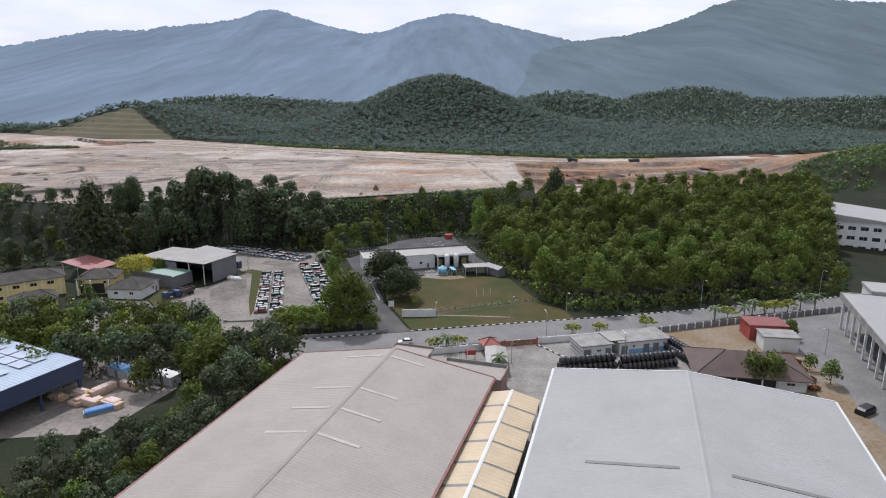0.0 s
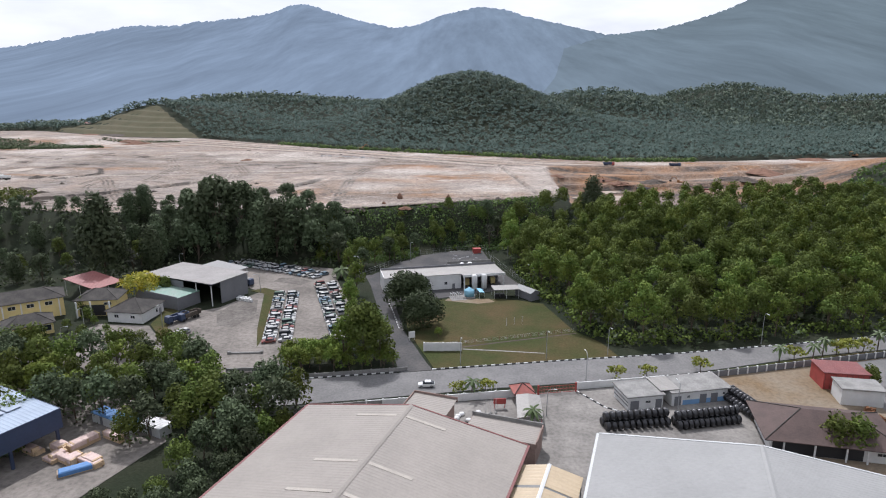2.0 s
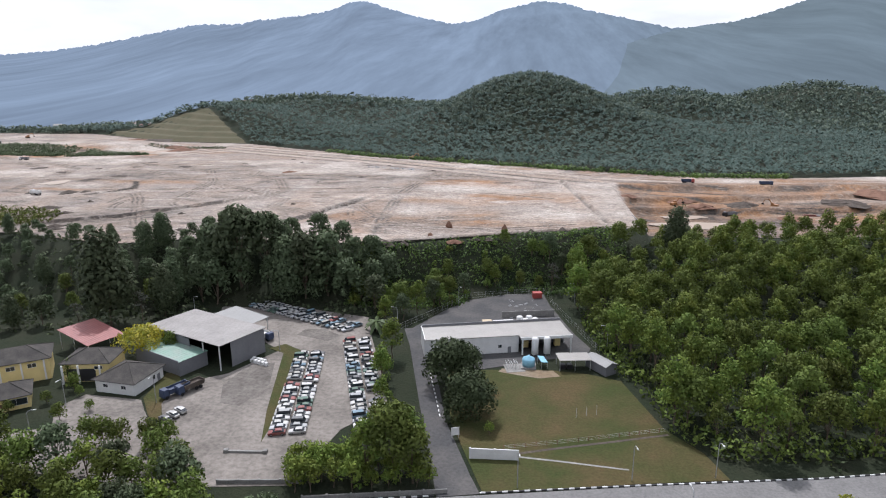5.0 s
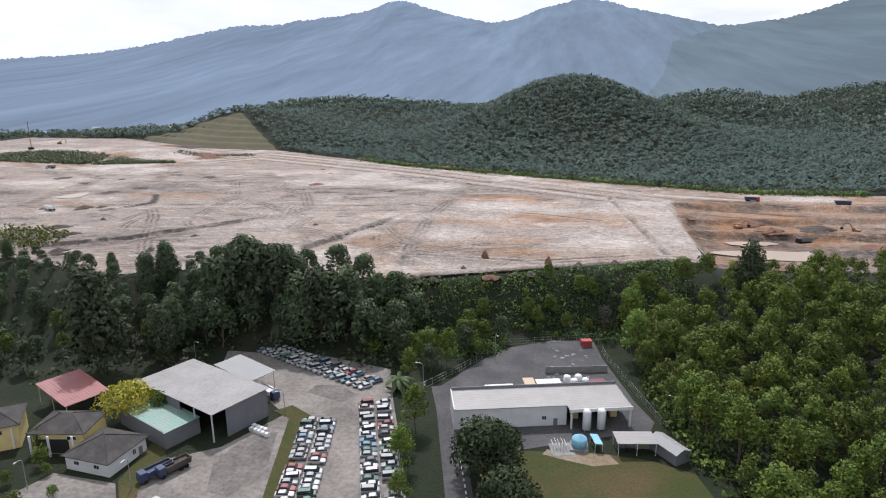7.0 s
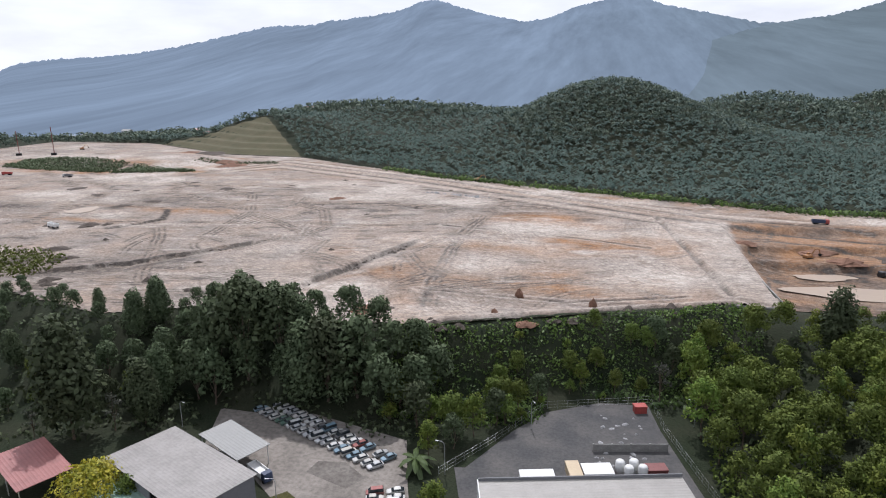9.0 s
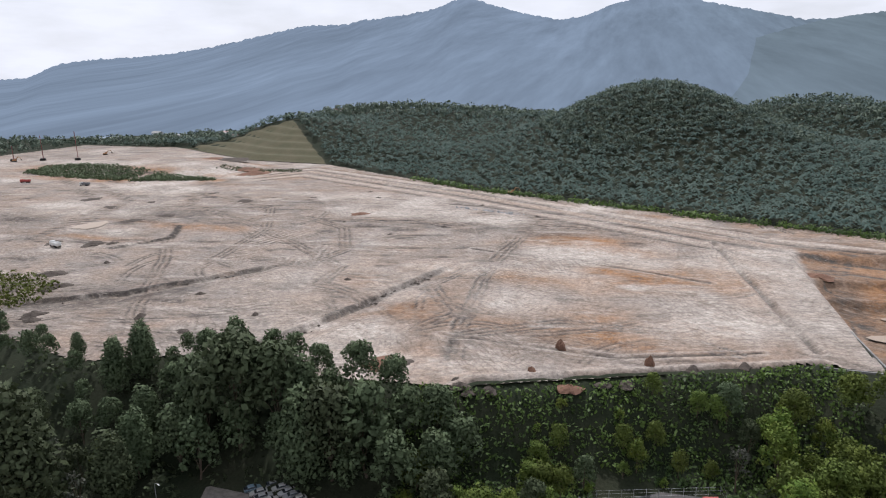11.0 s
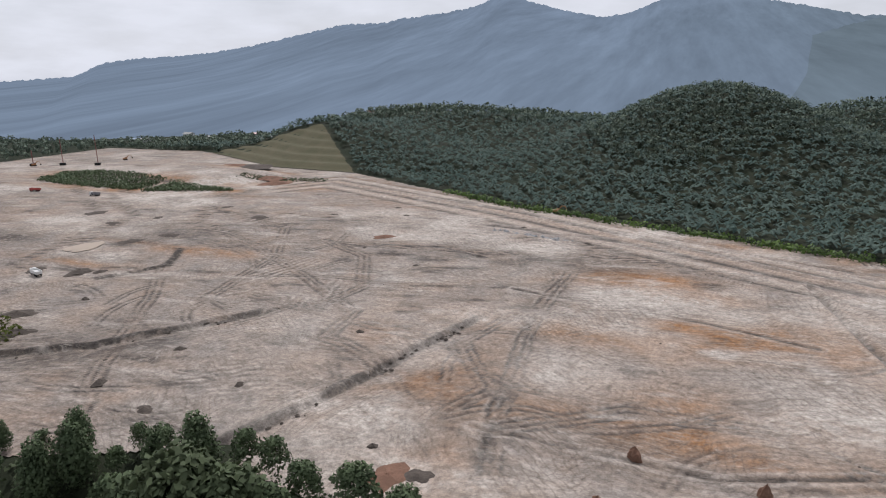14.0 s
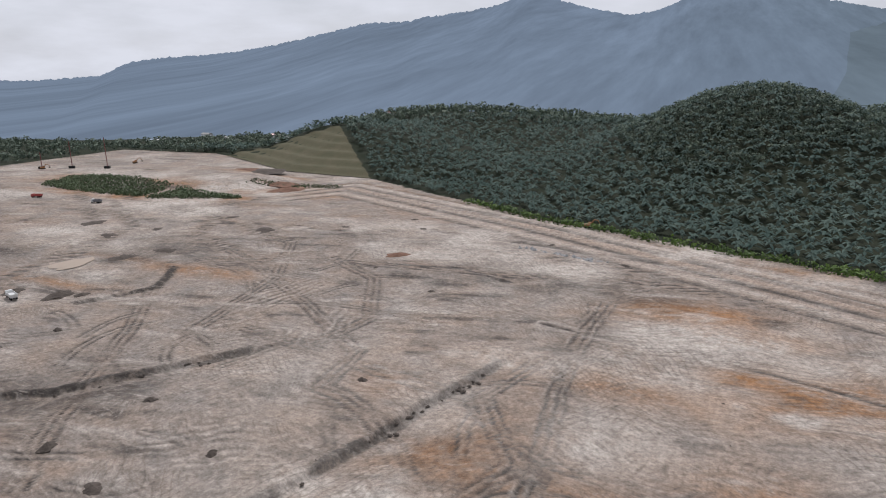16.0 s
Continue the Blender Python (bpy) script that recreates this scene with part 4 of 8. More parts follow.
kind("wood_a", 5, 15, 9.5, 4, "leaf", 32, 0.35, 88, 0.2, label="rounded mid-green tree in the thick wood")
kind("wood_b", 6, 13, 8, 3, "leaf", 25, 0.34, 88, 0.2, label="green tree with a puffy crown in the wood")
kind("wood_c", 7, 16, 8.5, 4, "leafbright", 29, 0.35, 88, 0.2, label="bright green tree with a billowing crown")
kind("wood_d", 8, 11, 7, 2, "leaf", 22, 0.32, 88, 0.16, label="small green tree under the wood's edge")
kind("low_a", 9, 9, 7.5, 2, "leaf", 26, 0.34, 81, 0.16, label="bushy green tree beside the works yard")
kind("low_b", 10, 11, 8, 3, "leafdark", 29, 0.34, 78, 0.18, label="dark green spreading tree beside the works yard")
kind("low_c", 11, 8, 6, 1.5, "leafbright", 21, 0.33, 81, 0.14, label="light green bushy tree")
kind("shade", 16, 13, 16, 1.0, "leafdeep", 54, 0.42, 62, 0.35, label="broad dark green shade tree on the lawn")
kind("street", 12, 4.2, 4.6, 1.6, "leafyellow", 12, 0.32, 90, 0.1, "flat", label="small clipped yellow-green tree on the road verge")
kind("gold", 13, 9, 15, 3.5, "leafgold", 26, 0.36, 85, 0.3, "flat", label="wide tree covered in golden yellow blossom")
kind("bare", 14, 15, 7, 4, "leafgrey", 14, 0.4, 14, 0.2, gap=0.2, label="greyish half-bare tree in the belt")
kind("scrub_tree", 15, 6, 5.5, 0.6, "leafbright", 14, 0.36, 44, 0.1, label="young green tree on the bank")
FRESH = set(KINDS)
LABELS = {k: o["label"] for k, o in KINDS.items()}


def plant(key, x, y, s=1.0, group="", z=None, label="", turn=None, tall=1.0):
    g = float(land(x, y)) if z is None else z
    a = random.uniform(0, 360) if turn is None else turn
    src = KINDS[key]
    ob = src
    if key in FRESH:
        FRESH.discard(key)
    else:
        ob = copy_thing(src, Matrix())
        ob["label"] = LABELS[key]
    ob.matrix_basis = pose(x, y, g - 0.1, 0, 0, a) @ Matrix.Diagonal((s, s, s * tall, 1))
    return tagged(ob, label, "", group)


def scatter(n, box, ok, gap, seed, tries=40):
    """Places in a box, at least a gap apart."""
    rng = random.Random(seed)
    pts = []
    cells = {}
    for _ in range(n * tries):
        x, y = rng.uniform(box[0], box[1]), rng.uniform(box[2], box[3])
        if not ok(x, y):
            continue
        i, j = int(x // gap), int(y // gap)
        if all((x - p[0]) ** 2 + (y - p[1]) ** 2 >= gap * gap for a in (-1, 0, 1) for b in (-1, 0, 1) for p in cells.get((i + a, j + b), ())):
            cells.setdefault((i, j), []).append((x, y))
            pts.append((x, y))
            if len(pts) >= n:
                break
    return pts


def canopy(name, places, material, label):
    """The far part of a wood, its crowns joined."""
    out, shade = [], []
    for key, x, y, s in places:
        q, sh = CROWN[LABELS[key]]
        a = random.uniform(0, 6.28)
        c, sn = math.cos(a), math.sin(a)
        v = np.stack([c * q[..., 0] - sn * q[..., 1], sn * q[..., 0] + c * q[..., 1], q[..., 2]], -1) * s + np.array([x, y, float(land(x, y)) - 0.1])
        out.append(v)
        shade.append(np.stack([c * sh[..., 0] - sn * sh[..., 1], sn * sh[..., 0] + c * sh[..., 1], sh[..., 2]], -1))
    return tagged(new(name, quads_mesh(name, np.concatenate(out), material, np.concatenate(shade))), label, "trees", "", "stuff")


# ---- woods ----
rnd = random.Random(11)


def belt_ok(x, y):
    """The tree belt between the car yard and the building site."""
    back = np.interp(x, [-330, -230, -175, -130, -99, -70, -58], [316, 322, 308, 322, 316, 312, 306])
    front = np.interp(x, [-330, -190, -150, -126, -108, -60, -45], [235, 248, 262, 272, 293, 283, 288])
    return front < y < back


behind = []
for x, y in scatter(170, (-330, -52, 230, 325), belt_ok, 7.0, 1):
    far = rnd.random()
    key = "bare" if (-165 < x < -135 and y < 285 and far < 0.6) else ("belt_a", "belt_b", "belt_a", "belt_c", "belt_b", "belt_d")[min(5, int(far * 6))]
    cap = 0.78 + 0.3 * rnd.random()
    cap *= np.interp(x, [-330, -165, -140, -115, -60], [0.55, 0.58, 0.85, 1.08, 1.12])
    size = cap * (1.0 if y < 305 else 0.75)
    if key == "bare" or (x > -190 and y < 291):
        plant(key, x, y, size, "trees of the belt")
    else:
        behind.append((key, x, y, size))
canopy("belt_canopy", behind, "leafdark", "dark green crowns of the tree belt's inner rows")
plant("belt_a", -113, 296, 1.72, "trees of the belt", label="tallest dark green tree rising over the belt")
plant("belt_a", -103, 299, 1.42, "trees of the belt")
plant("belt_a", -123, 297, 1.35, "trees of the belt")
plant("belt_b", -78, 297, 1.6, "trees of the belt")
plant("belt_a", -86, 294, 1.4, "trees of the belt")
plant("belt_c", -146, 262, 1.5, "trees of the belt")


def wood_ok(x, y):
    """The thick wood east of the lawn."""
    left = np.interp(y, [200, 212, 240, 262, 300, 345, 372], [52, 40, 31, 25, 16, 14, 18])
    right = np.interp(y, [205, 230, 300, 372], [140, 150, 185, 215])
    low = np.interp(x, [30, 60, 105, 160, 230], [206, 206, 215, 226, 240])
    high = np.interp(x, [10, 30, 52, 60, 100, 160, 230], [330, 340, 345, 352, 366, 368, 375])
    return left < x < right and low < y < high


behind, behind_b = [], []
for x, y in scatter(330, (14, 230, 202, 376), wood_ok, 6.6, 2):
    key = ("wood_a", "wood_b", "wood_c", "wood_d")[min(3, int(rnd.random() * 4))]
    s = 0.85 + 0.35 * rnd.random()
    if y > 330:
        s *= 0.8
    if y < 258 or x < 28:
        plant(key, x, y, s, "trees of the wood")
    else:
        (behind_b if key == "wood_c" else behind).append((key, x, y, s))
canopy("wood_canopy", behind, "leaf", "billowing mid-green crowns of the wood's inner rows")
canopy("wood_canopy_bright", behind_b, "leafbright", "bright green crowns among the wood's inner rows")
plant("wood_c", 36, 218, 1.15, "trees of the wood", label="bright green tree at the lawn's corner")
plant("belt_c", 60, 338, 0.95, "trees of the wood", label="lone dark tree over the wood's far edge")
plant("belt_a", 8, 334, 0.62, "trees of the bank")
plant("belt_b", 13, 330, 0.6, "trees of the bank")
plant("bare", 9, 318, 0.9, "trees of the bank")
for x, y in scatter(28, (-66, 24, 286, 336), lambda x, y: y < front_y(x) - 6 and y > np.interp(x, [-66, -30, -20, 6, 24], [283, 290, 306, 317, 300]), 5.0, 5):
    plant(("scrub_tree", "low_c", "wood_d", "belt_d")[rnd.randint(0, 3)], x, y, (0.7 + 0.35 * rnd.random()) * (0.55 if y > 305 else 0.9), "trees of the bank")


def stuff_leaves(name, centres, radii, per, size, material, label, seed, flat=0.8):
    """Countless small plants as one mesh of leaf sprays."""
    rng = np.random.RandomState(seed)
    q, shade = leaf_cloud(rng, [((x, y, z), np.array([1, 1, flat]) * r) for (x, y, z), r in zip(centres, radii)], per, size)
    return tagged(new(name, quads_mesh(name, q, material, shade)), label, "plants", "", "stuff")


def tufts(name, n, box, ok, gap, seed, rmin, rmax, per, size, material, label, flat=0.8, sink=0.3):
    pts = scatter(n, box, ok, gap, seed)
    rr = [rnd.uniform(rmin, rmax) for _ in pts]
    zz = land(np.array([p[0] for p in pts]), np.array([p[1] for p in pts]))
    return stuff_leaves(name, [(x, y, z + r * sink) for (x, y), z, r in zip(pts, zz, rr)], rr, per, size, material, label, seed, flat)


tufts("bank_scrub", 760, (-70, 40, 292, 360), lambda x, y: y < front_y(x) - 1.5 and y > front_y(x) - 34 and not (x < 6 and y < 316 and x > -24), 1.5, 6, 1.0, 1.9, 22, 0.45, "scrub", "bright green creepers and shrubs covering the bank")
tufts("wood_undergrowth", 420, (12, 235, 200, 380), lambda x, y: wood_ok(x, y) or wood_ok(x, y + 5), 4.0, 7, 1.6, 2.8, 10, 0.7, "leafdark", "dark undergrowth between the trunks of the wood")
tufts("wood_edge_bushes", 150, (20, 160, 198, 300), lambda x, y: wood_ok(x + 2.5, y + 2.5) and not wood_ok(x - 2.5, y - 4), 2.6, 61, 1.6, 3.0, 26, 0.5, "leaf", "green bushes along the wood's edge", 0.9, 0.6)
tufts("belt_undergrowth", 380, (-330, -52, 230, 322), lambda x, y: belt_ok(x, y + 3), 4.0, 8, 1.6, 3.0, 10, 0.7, "leafdark", "dark undergrowth below the tree belt")
tufts("east_scrub", 520, (150, 420, 360, 500), lambda x, y: y < 372 + 0.62 * (x - 170) + 40 and land(x, y) > 11 and not in_site(np.array(x), np.array(y)), 4.2, 9, 2.0, 3.4, 10, 0.8, "scrub", "green scrub covering the low hill east of the diggings")
tufts("island_scrub", 620, (-548, -348, 586, 646), lambda x, y: np.interp(x, [-550, -501, -410, -348], [612, 599, 593, 612]) < y < np.interp(x, [-560, -444, -376, -350], [638, 630, 622, 616]) and not (-424 < x < -414), 2.3, 10, 1.8, 2.8, 16, 0.7, "leafdark", "green shrubs on the bank below the upper platform")
tufts("fork_scrub", 80, (-375, -303, 640, 682), lambda x, y: 656 + 0.2 * (x + 371) < y < 668 + 0.2 * (x + 371), 2.6, 12, 1.2, 2.0, 14, 0.6, "leafdark", "green shrubs beside the forking haul road")
tufts("west_scrub", 160, (-290, -225, 318, 372), lambda x, y: (x + 262) ** 2 / 900 + (y - 345) ** 2 / 500 < 1, 2.6, 13, 1.6, 3.0, 14, 0.6, "leaf", "green bushes on an uncleared mound")
tufts("plantation_hedge", 330, (-190, 170, 505, 660), lambda x, y: far_y(x) - 2 < y < far_y(x) + 4.5, 2.8, 14, 2.2, 3.6, 20, 0.7, "scrub", "bright green bushes along the plantation's edge")


def palms(name, pts, seed, scale, fronds, label):
    """Oil palms as one mesh: arching fronds round a hidden stem."""
    rng = np.random.RandomState(seed)
    pts = np.array(pts)
    z = land(pts[:, 0], pts[:, 1])
    n = len(pts)
    out = []
    s = scale * (0.8 + 0.4 * rng.rand(n))
    h = 3.5 * s
    for k in range(fronds):
        a = 2.399 * k + 6.28 * rng.rand(n)
        rise = 0.95 - 1.15 * k / fronds + 0.15 * rng.normal(size=n)
        d = np.stack([np.cos(a), np.sin(a)], 1)
        w = np.stack([-np.sin(a), np.cos(a)], 1)
        L = 4.6 * s
        hub = np.concatenate([pts, (z + h)[:, None]], 1)
        mid = hub + np.concatenate([d * (0.5 * L)[:, None], (0.42 * L * rise + 0.3)[:, None]], 1)
        tip = hub + np.concatenate([d * (1.0 * L)[:, None], (0.5 * L * rise - 0.28 * L)[:, None]], 1)
        side = np.concatenate([w * (0.85 * s)[:, None], np.full((n, 1), -0.3)], 1)
        side2 = np.concatenate([-w * (0.85 * s)[:, None], np.full((n, 1), -0.3)], 1)
        out.append(np.stack([hub, mid + side, tip, mid], 1))
        out.append(np.stack([hub, mid, tip, mid + side2], 1))
    return tagged(new(name, quads_mesh(name, np.concatenate(out), "palm")), label, "palms", "", "stuff")


def plant_ok(x, y):
    if not (y > far_y(x) + 7 and y < 1150):
        return False
    return not (on_turf(x - 5, y - 5) or on_turf(x, y)) and 0.4 * (x + 530) > 0.916 * (y - 815) - 90


near_p = scatter(3300, (-330, 520, 515, 800), lambda x, y: plant_ok(x, y), 6.6, 21, 12)
palms("oil_palms", near_p, 3, 1.0, 13, "dark blue-green oil palms in a plantation on the hill foot")
far_p = scatter(3300, (-620, 520, 760, 1120), lambda x, y: plant_ok(x, y) and not (x > -330 and x < 520 and y < 800), 8.5, 22, 10)
palms("far_oil_palms", far_p, 4, 1.25, 9, "oil palms on the far hills and saddles")


def hill_woods(name, n, box, ok, gap, seed, r, per, leaf, label):
    pts = scatter(n, box, ok, gap, seed, 8)
    rng = np.random.RandomState(seed)
    zz = land(np.array([p[0] for p in pts]), np.array([p[1] for p in pts]))
    rr = r * (0.6 + 0.8 * rng.rand(len(pts)))
    q, shade = leaf_cloud(rng, [((x, y, z + 0.9 * k), np.array([1, 1, 0.85]) * k) for (x, y), z, k in zip(pts, zz, rr)], per, leaf)
    return tagged(new(name, quads_mesh(name, q, "woods", shade)), label, "woods", "", "stuff")


hill_woods("hill_woods", 1150, (-180, 260, 690, 960), lambda x, y: hills(np.array(x), np.array(y)) > 24 + 8 * math.sin(x / 30), 6.0, 31, 3.9, 13, 0.85, "mixed woods with pale crowns covering the round hill")
hill_woods("far_woods", 2600, (-520, 1000, 850, 1330), lambda x, y: y > 985 or x > 330, 10, 32, 5.6, 3.0, 1.7, "hazy woods on the far hills")
hill_woods("valley_woods", 2600, (-1300, -380, 700, 1150), lambda x, y: math.hypot(x, y) < 1330 and not in_site(np.array(x), np.array(y)) and not on_turf(x, y) and not on_turf(x - 5, y - 6) and y > 640 - 0.2 * (x + 700), 14, 34, 4.6, 6, 1.5, "dark woods and orchards of the valley floor")

M["stain"] = mat("oil_stained_paving", (0.17, 0.155, 0.138), 0.9, vary=0.5, scale=0.15, fine=0.9, second=(0.1, 0.09, 0.08), bump=0.2)


# ---- paved ground, road and kerbs ----
def flat(name, pts, z, material, label, thick=0.3):
    """A level slab over an outline."""
    n = len(pts)
    g = Geo()
    g.add([(x, y, z) for x, y in pts] + [(x, y, z - thick) for x, y in pts], [tuple(range(n))] + [(i + n, (i + 1) % n + n, (i + 1) % n, i) for i in range(n)])
    bm = bmesh.new()
    me = g.mesh(name, M[material])
    bm.from_mesh(me)
    bmesh.ops.recalc_face_normals(bm, faces=bm.faces)
    bm.to_mesh(me)
    bm.free()
    return setting(name, me, "", label, category="paving")


ROAD_N = [(-66, 172), (-48.6, 175.6), (-18.2, 181.8), (23.8, 190.7), (61.9, 198), (104.9, 208.1), (133.5, 215), (180, 228), (300, 262)]
ROAD_S = [(-66, 158.2), (-28.5, 165.8), (8.8, 174.2), (32.3, 178.6), (60, 185), (99.4, 198), (125.4, 204.2), (183, 220), (303, 252)]
flat("road", ROAD_S + ROAD_N[::-1], 0.09, "asphalt", "pale grey worn asphalt road")
flat("side_road", [(-18.8, 181.9), (-29, 220.8), (-38.5, 258), (-43, 272), (-37, 273), (-30, 258), (-27, 239), (-20.7, 212), (-12.5, 190), (-10, 184)], 0.085, "darkasphalt", "narrow grey asphalt side road beside the lawn")
flat("pavement_car_yard", [(-72, 178.5), (-50.5, 181.8), (-46, 205), (-37, 218), (-44, 240), (-52, 262), (-58, 281), (-70, 284), (-106, 293), (-116, 285), (-110, 268), (-96, 262), (-79, 249), (-88, 231), (-98, 224), (-97.5, 212), (-92, 203), (-86, 192)], 0.07, "lot", "stained pale grey paving of the car yard")
flat("pavement_houses", [(-170, 190), (-140, 184), (-108, 179), (-72, 177), (-86, 192), (-100, 208), (-104, 213), (-121, 214), (-124, 206), (-118, 197), (-130, 192), (-170, 198)], 0.065, "lot", "pale concrete drive in front of the houses")
flat("pavement_plant", [(-41, 271), (-34, 246), (-27, 240), (-14, 243), (5, 252), (18, 257), (19.5, 262), (15, 274), (8, 300), (5.5, 314), (-8, 313), (-23, 304), (-31, 292)], 0.075, "darkasphalt", "dark asphalt yard round the white plant building")
flat("pavement_works", [(-36, 158), (-26, 161.5), (0, 166.5), (13, 169.5), (17, 171.5), (27, 173.6), (46.4, 177.6), (66, 172), (66, 150), (84, 120), (60, 60), (-60, 60), (-58, 80)], 0.05, "yard", "pale concrete works yard")
flat("pavement_east", [(66, 172), (46.4, 177.6), (95.6, 191), (140, 203.5), (170, 208), (170, 100), (84, 100), (84, 120), (66, 150)], 0.045, "dirtyard", "sandy bare yard east of the gatehouse")
flat("pavement_lane", [(100, 176), (108, 194), (140, 203), (170, 208), (170, 110), (93, 110), (100, 150)], 0.055, "asphalt", "grey asphalt lane beside the columned hall")
flat("pavement_west", [(-130, 118), (-74, 124), (-66, 146), (-72, 160), (-92, 166), (-130, 170)], 0.05, "lot", "pale dusty yard of the timber store")
flat("lawn", [(-9.5, 184.6), (24, 191.7), (43, 195.4), (40, 205), (33, 215), (26, 240), (17, 243.5), (4, 245), (-14, 242.5), (-24, 240), (-19.5, 212)], 0.08, "grass", "mown dry green lawn")
flat("lawn_bare_patch", [(-9, 242), (-4, 240.5), (3, 239), (9, 241), (7, 244.5), (-8, 244.2)], 0.095, "dirtyard", "bare orange earth by the blue tank")
flat("lawn_drain", [(-3, 199.2), (8, 203.2), (20, 207.2), (33.5, 212), (33.5, 212.7), (20, 208), (8, 204), (-3, 200)], 0.1, "mud", "shallow dark drain across the lawn")
flat("lawn_drain_lower", [(-2, 198.2), (8, 197.5), (22, 196.2), (22, 196.7), (8, 198.1), (-2, 198.8)], 0.1, "concrete", "thin concrete channel across the lawn")
flat("pavement_stain", [(-82, 214), (-76, 213), (-73, 226), (-77, 240), (-84, 238), (-86, 224)], 0.078, "stain", "darker stained patch of the car yard")
flat("pavement_stain_north", [(-78, 262), (-66, 258), (-63, 263), (-70, 268), (-77, 267)], 0.078, "stain", "darker muddy patch of the car yard")
flat("verge_south", [(-28, 163.9), (9, 172.5), (16, 173.2), (14, 170.3), (-2, 167.2), (-24, 162.4)], 0.07, "grass", "strip of grass along the wall")
flat("verge_east", [(33, 178), (60, 184.4), (99.4, 197.3), (125, 203.6), (183, 219), (183, 213), (140, 204.4), (96, 192), (60, 181.6), (47, 178.4)], 0.07, "grass", "strip of grass between wall and road")
flat("verge_yard", [(-63.2, 197), (-68, 212), (-77, 247), (-83, 250), (-79, 254), (-71, 249), (-64.5, 215)], 0.1, "grass", "weedy grass strip in the car yard")
flat("verge_house", [(-97, 205), (-92.5, 203.5), (-97.5, 212), (-98.5, 224), (-103, 230), (-106, 229), (-104, 214)], 0.1, "grass", "weedy grass strip beside the white house")


def along(pts, step):
    """Points and bearings at even steps along a line."""
    out, carry = [], 0.0
    for (x0, y0), (x1, y1) in zip(pts, pts[1:]):
        n = math.hypot(x1 - x0, y1 - y0)
        a = math.degrees(math.atan2(y1 - y0, x1 - x0))
        s = carry
        while s < n:
            out.append((x0 + (x1 - x0) * s / n, y0 + (y1 - y0) * s / n, a))
            s += step
        carry = s - n
    return out


def kerb(name, pts, label):
    """A painted kerb of black and white stones."""
    root = tagged(new(name), label, "kerb", "", "structure")
    g = Geo()
    g.box(0, 1.15, -0.14, 0.14, 0.0, 0.27, None, 0.03)
    white, black = g.mesh("kerb_stone", M["white"]), g.mesh("kerb_stone", M["kerbblack"])
    for i, (x, y, a) in enumerate(along(pts, 1.18)):
        s = new("kerb_stone", black if i % 2 else white)
        s.parent = root
        s.matrix_basis = pose(x, y, 0.06, 0, 0, a)


kerb("kerb_north_east", [(-10, 184.2), (23.8, 191), (61.9, 198.2), (104.9, 208.3), (133.5, 215.2), (160, 222.5)], "black and white painted kerb along the road")
kerb("kerb_north_west", [(-47, 176.3), (-19.5, 182)], "black and white painted kerb before the hedge")
kerb("kerb_gate", [(27.5, 173), (33, 165), (37, 162.2)], "black and white painted kerb beside the gatehouse")
kerb("kerb_lawn", [(-22.5, 214), (-25.5, 226), (-29, 239)], "black and white painted kerb along the lawn")


def line_wall(name, pts, h, t, material, label, bay=3.0, pier="white"):
    """A boundary wall of panels between piers."""
    root = tagged(new(name), label, "wall", "", "structure")
    pan, pr = Geo(), Geo()
    pan.box(0.15, bay - 0.15, -t / 2, t / 2, -0.2, h)
    pan.box(0.15, bay - 0.15, -t / 2 - 0.03, t / 2 + 0.03, h - 0.12, h + 0.04)
    pr.box(-0.2, 0.2, -0.2, 0.2, -0.2, h + 0.22, None, 0.04)
    me, mp = pan.mesh("panel", M[material]), pr.mesh("pier", M[pier])
    for x, y, a in along(pts, bay):
        for nm, d in (("panel", me), ("pier", mp)):
            o = new(nm, d)
            o.parent = root
            o.matrix_basis = pose(x, y, 0, 0, 0, a)


line_wall("wall_works_east", [(46.4, 178.2), (60, 181.3), (95.6, 191.6), (140, 204)], 1.7, 0.15, "greywall", "grey panelled boundary wall with white piers")
line_wall("wall_gate", [(28, 174.3), (46, 178.1)], 1.9, 0.2, "white", "white boundary wall beside the gate", 6.0)
line_wall("wall_works_west", [(-50, 157), (-24.9, 162.1)], 1.8, 0.2, "concrete", "weathered grey boundary wall", 6.0, "concrete")
line_wall("wall_verge", [(-24.6, 162.2), (-10, 165.2), (-1.4, 166.8), (13, 169.8)], 1.9, 0.18, "white", "pale blue-white boundary wall behind the flower trees", 4.0)
line_wall("wall_lawn_screen", [(-13.2, 196.6), (-7.6, 196.9), (-2.4, 198.6)], 2.6, 0.2, "white", "white screen wall on the lawn", 5.6)
line_wall("wall_car_yard", [(-66, 180.5), (-52, 182.5)], 0.9, 0.3, "concrete", "low concrete wall at the car yard's entrance", 4.5, "concrete")
line_wall("wall_plant_yard", [(-9.7, 286.5), (4.7, 289.8)], 2.2, 0.2, "concrete", "concrete wall in the plant's back yard", 4.8, "concrete")
line_wall("wall_hedge", [(-46, 177.4), (-21, 182.6)], 1.0, 0.2, "concrete", "low wall in front of the hedge trees", 5.0, "concrete")


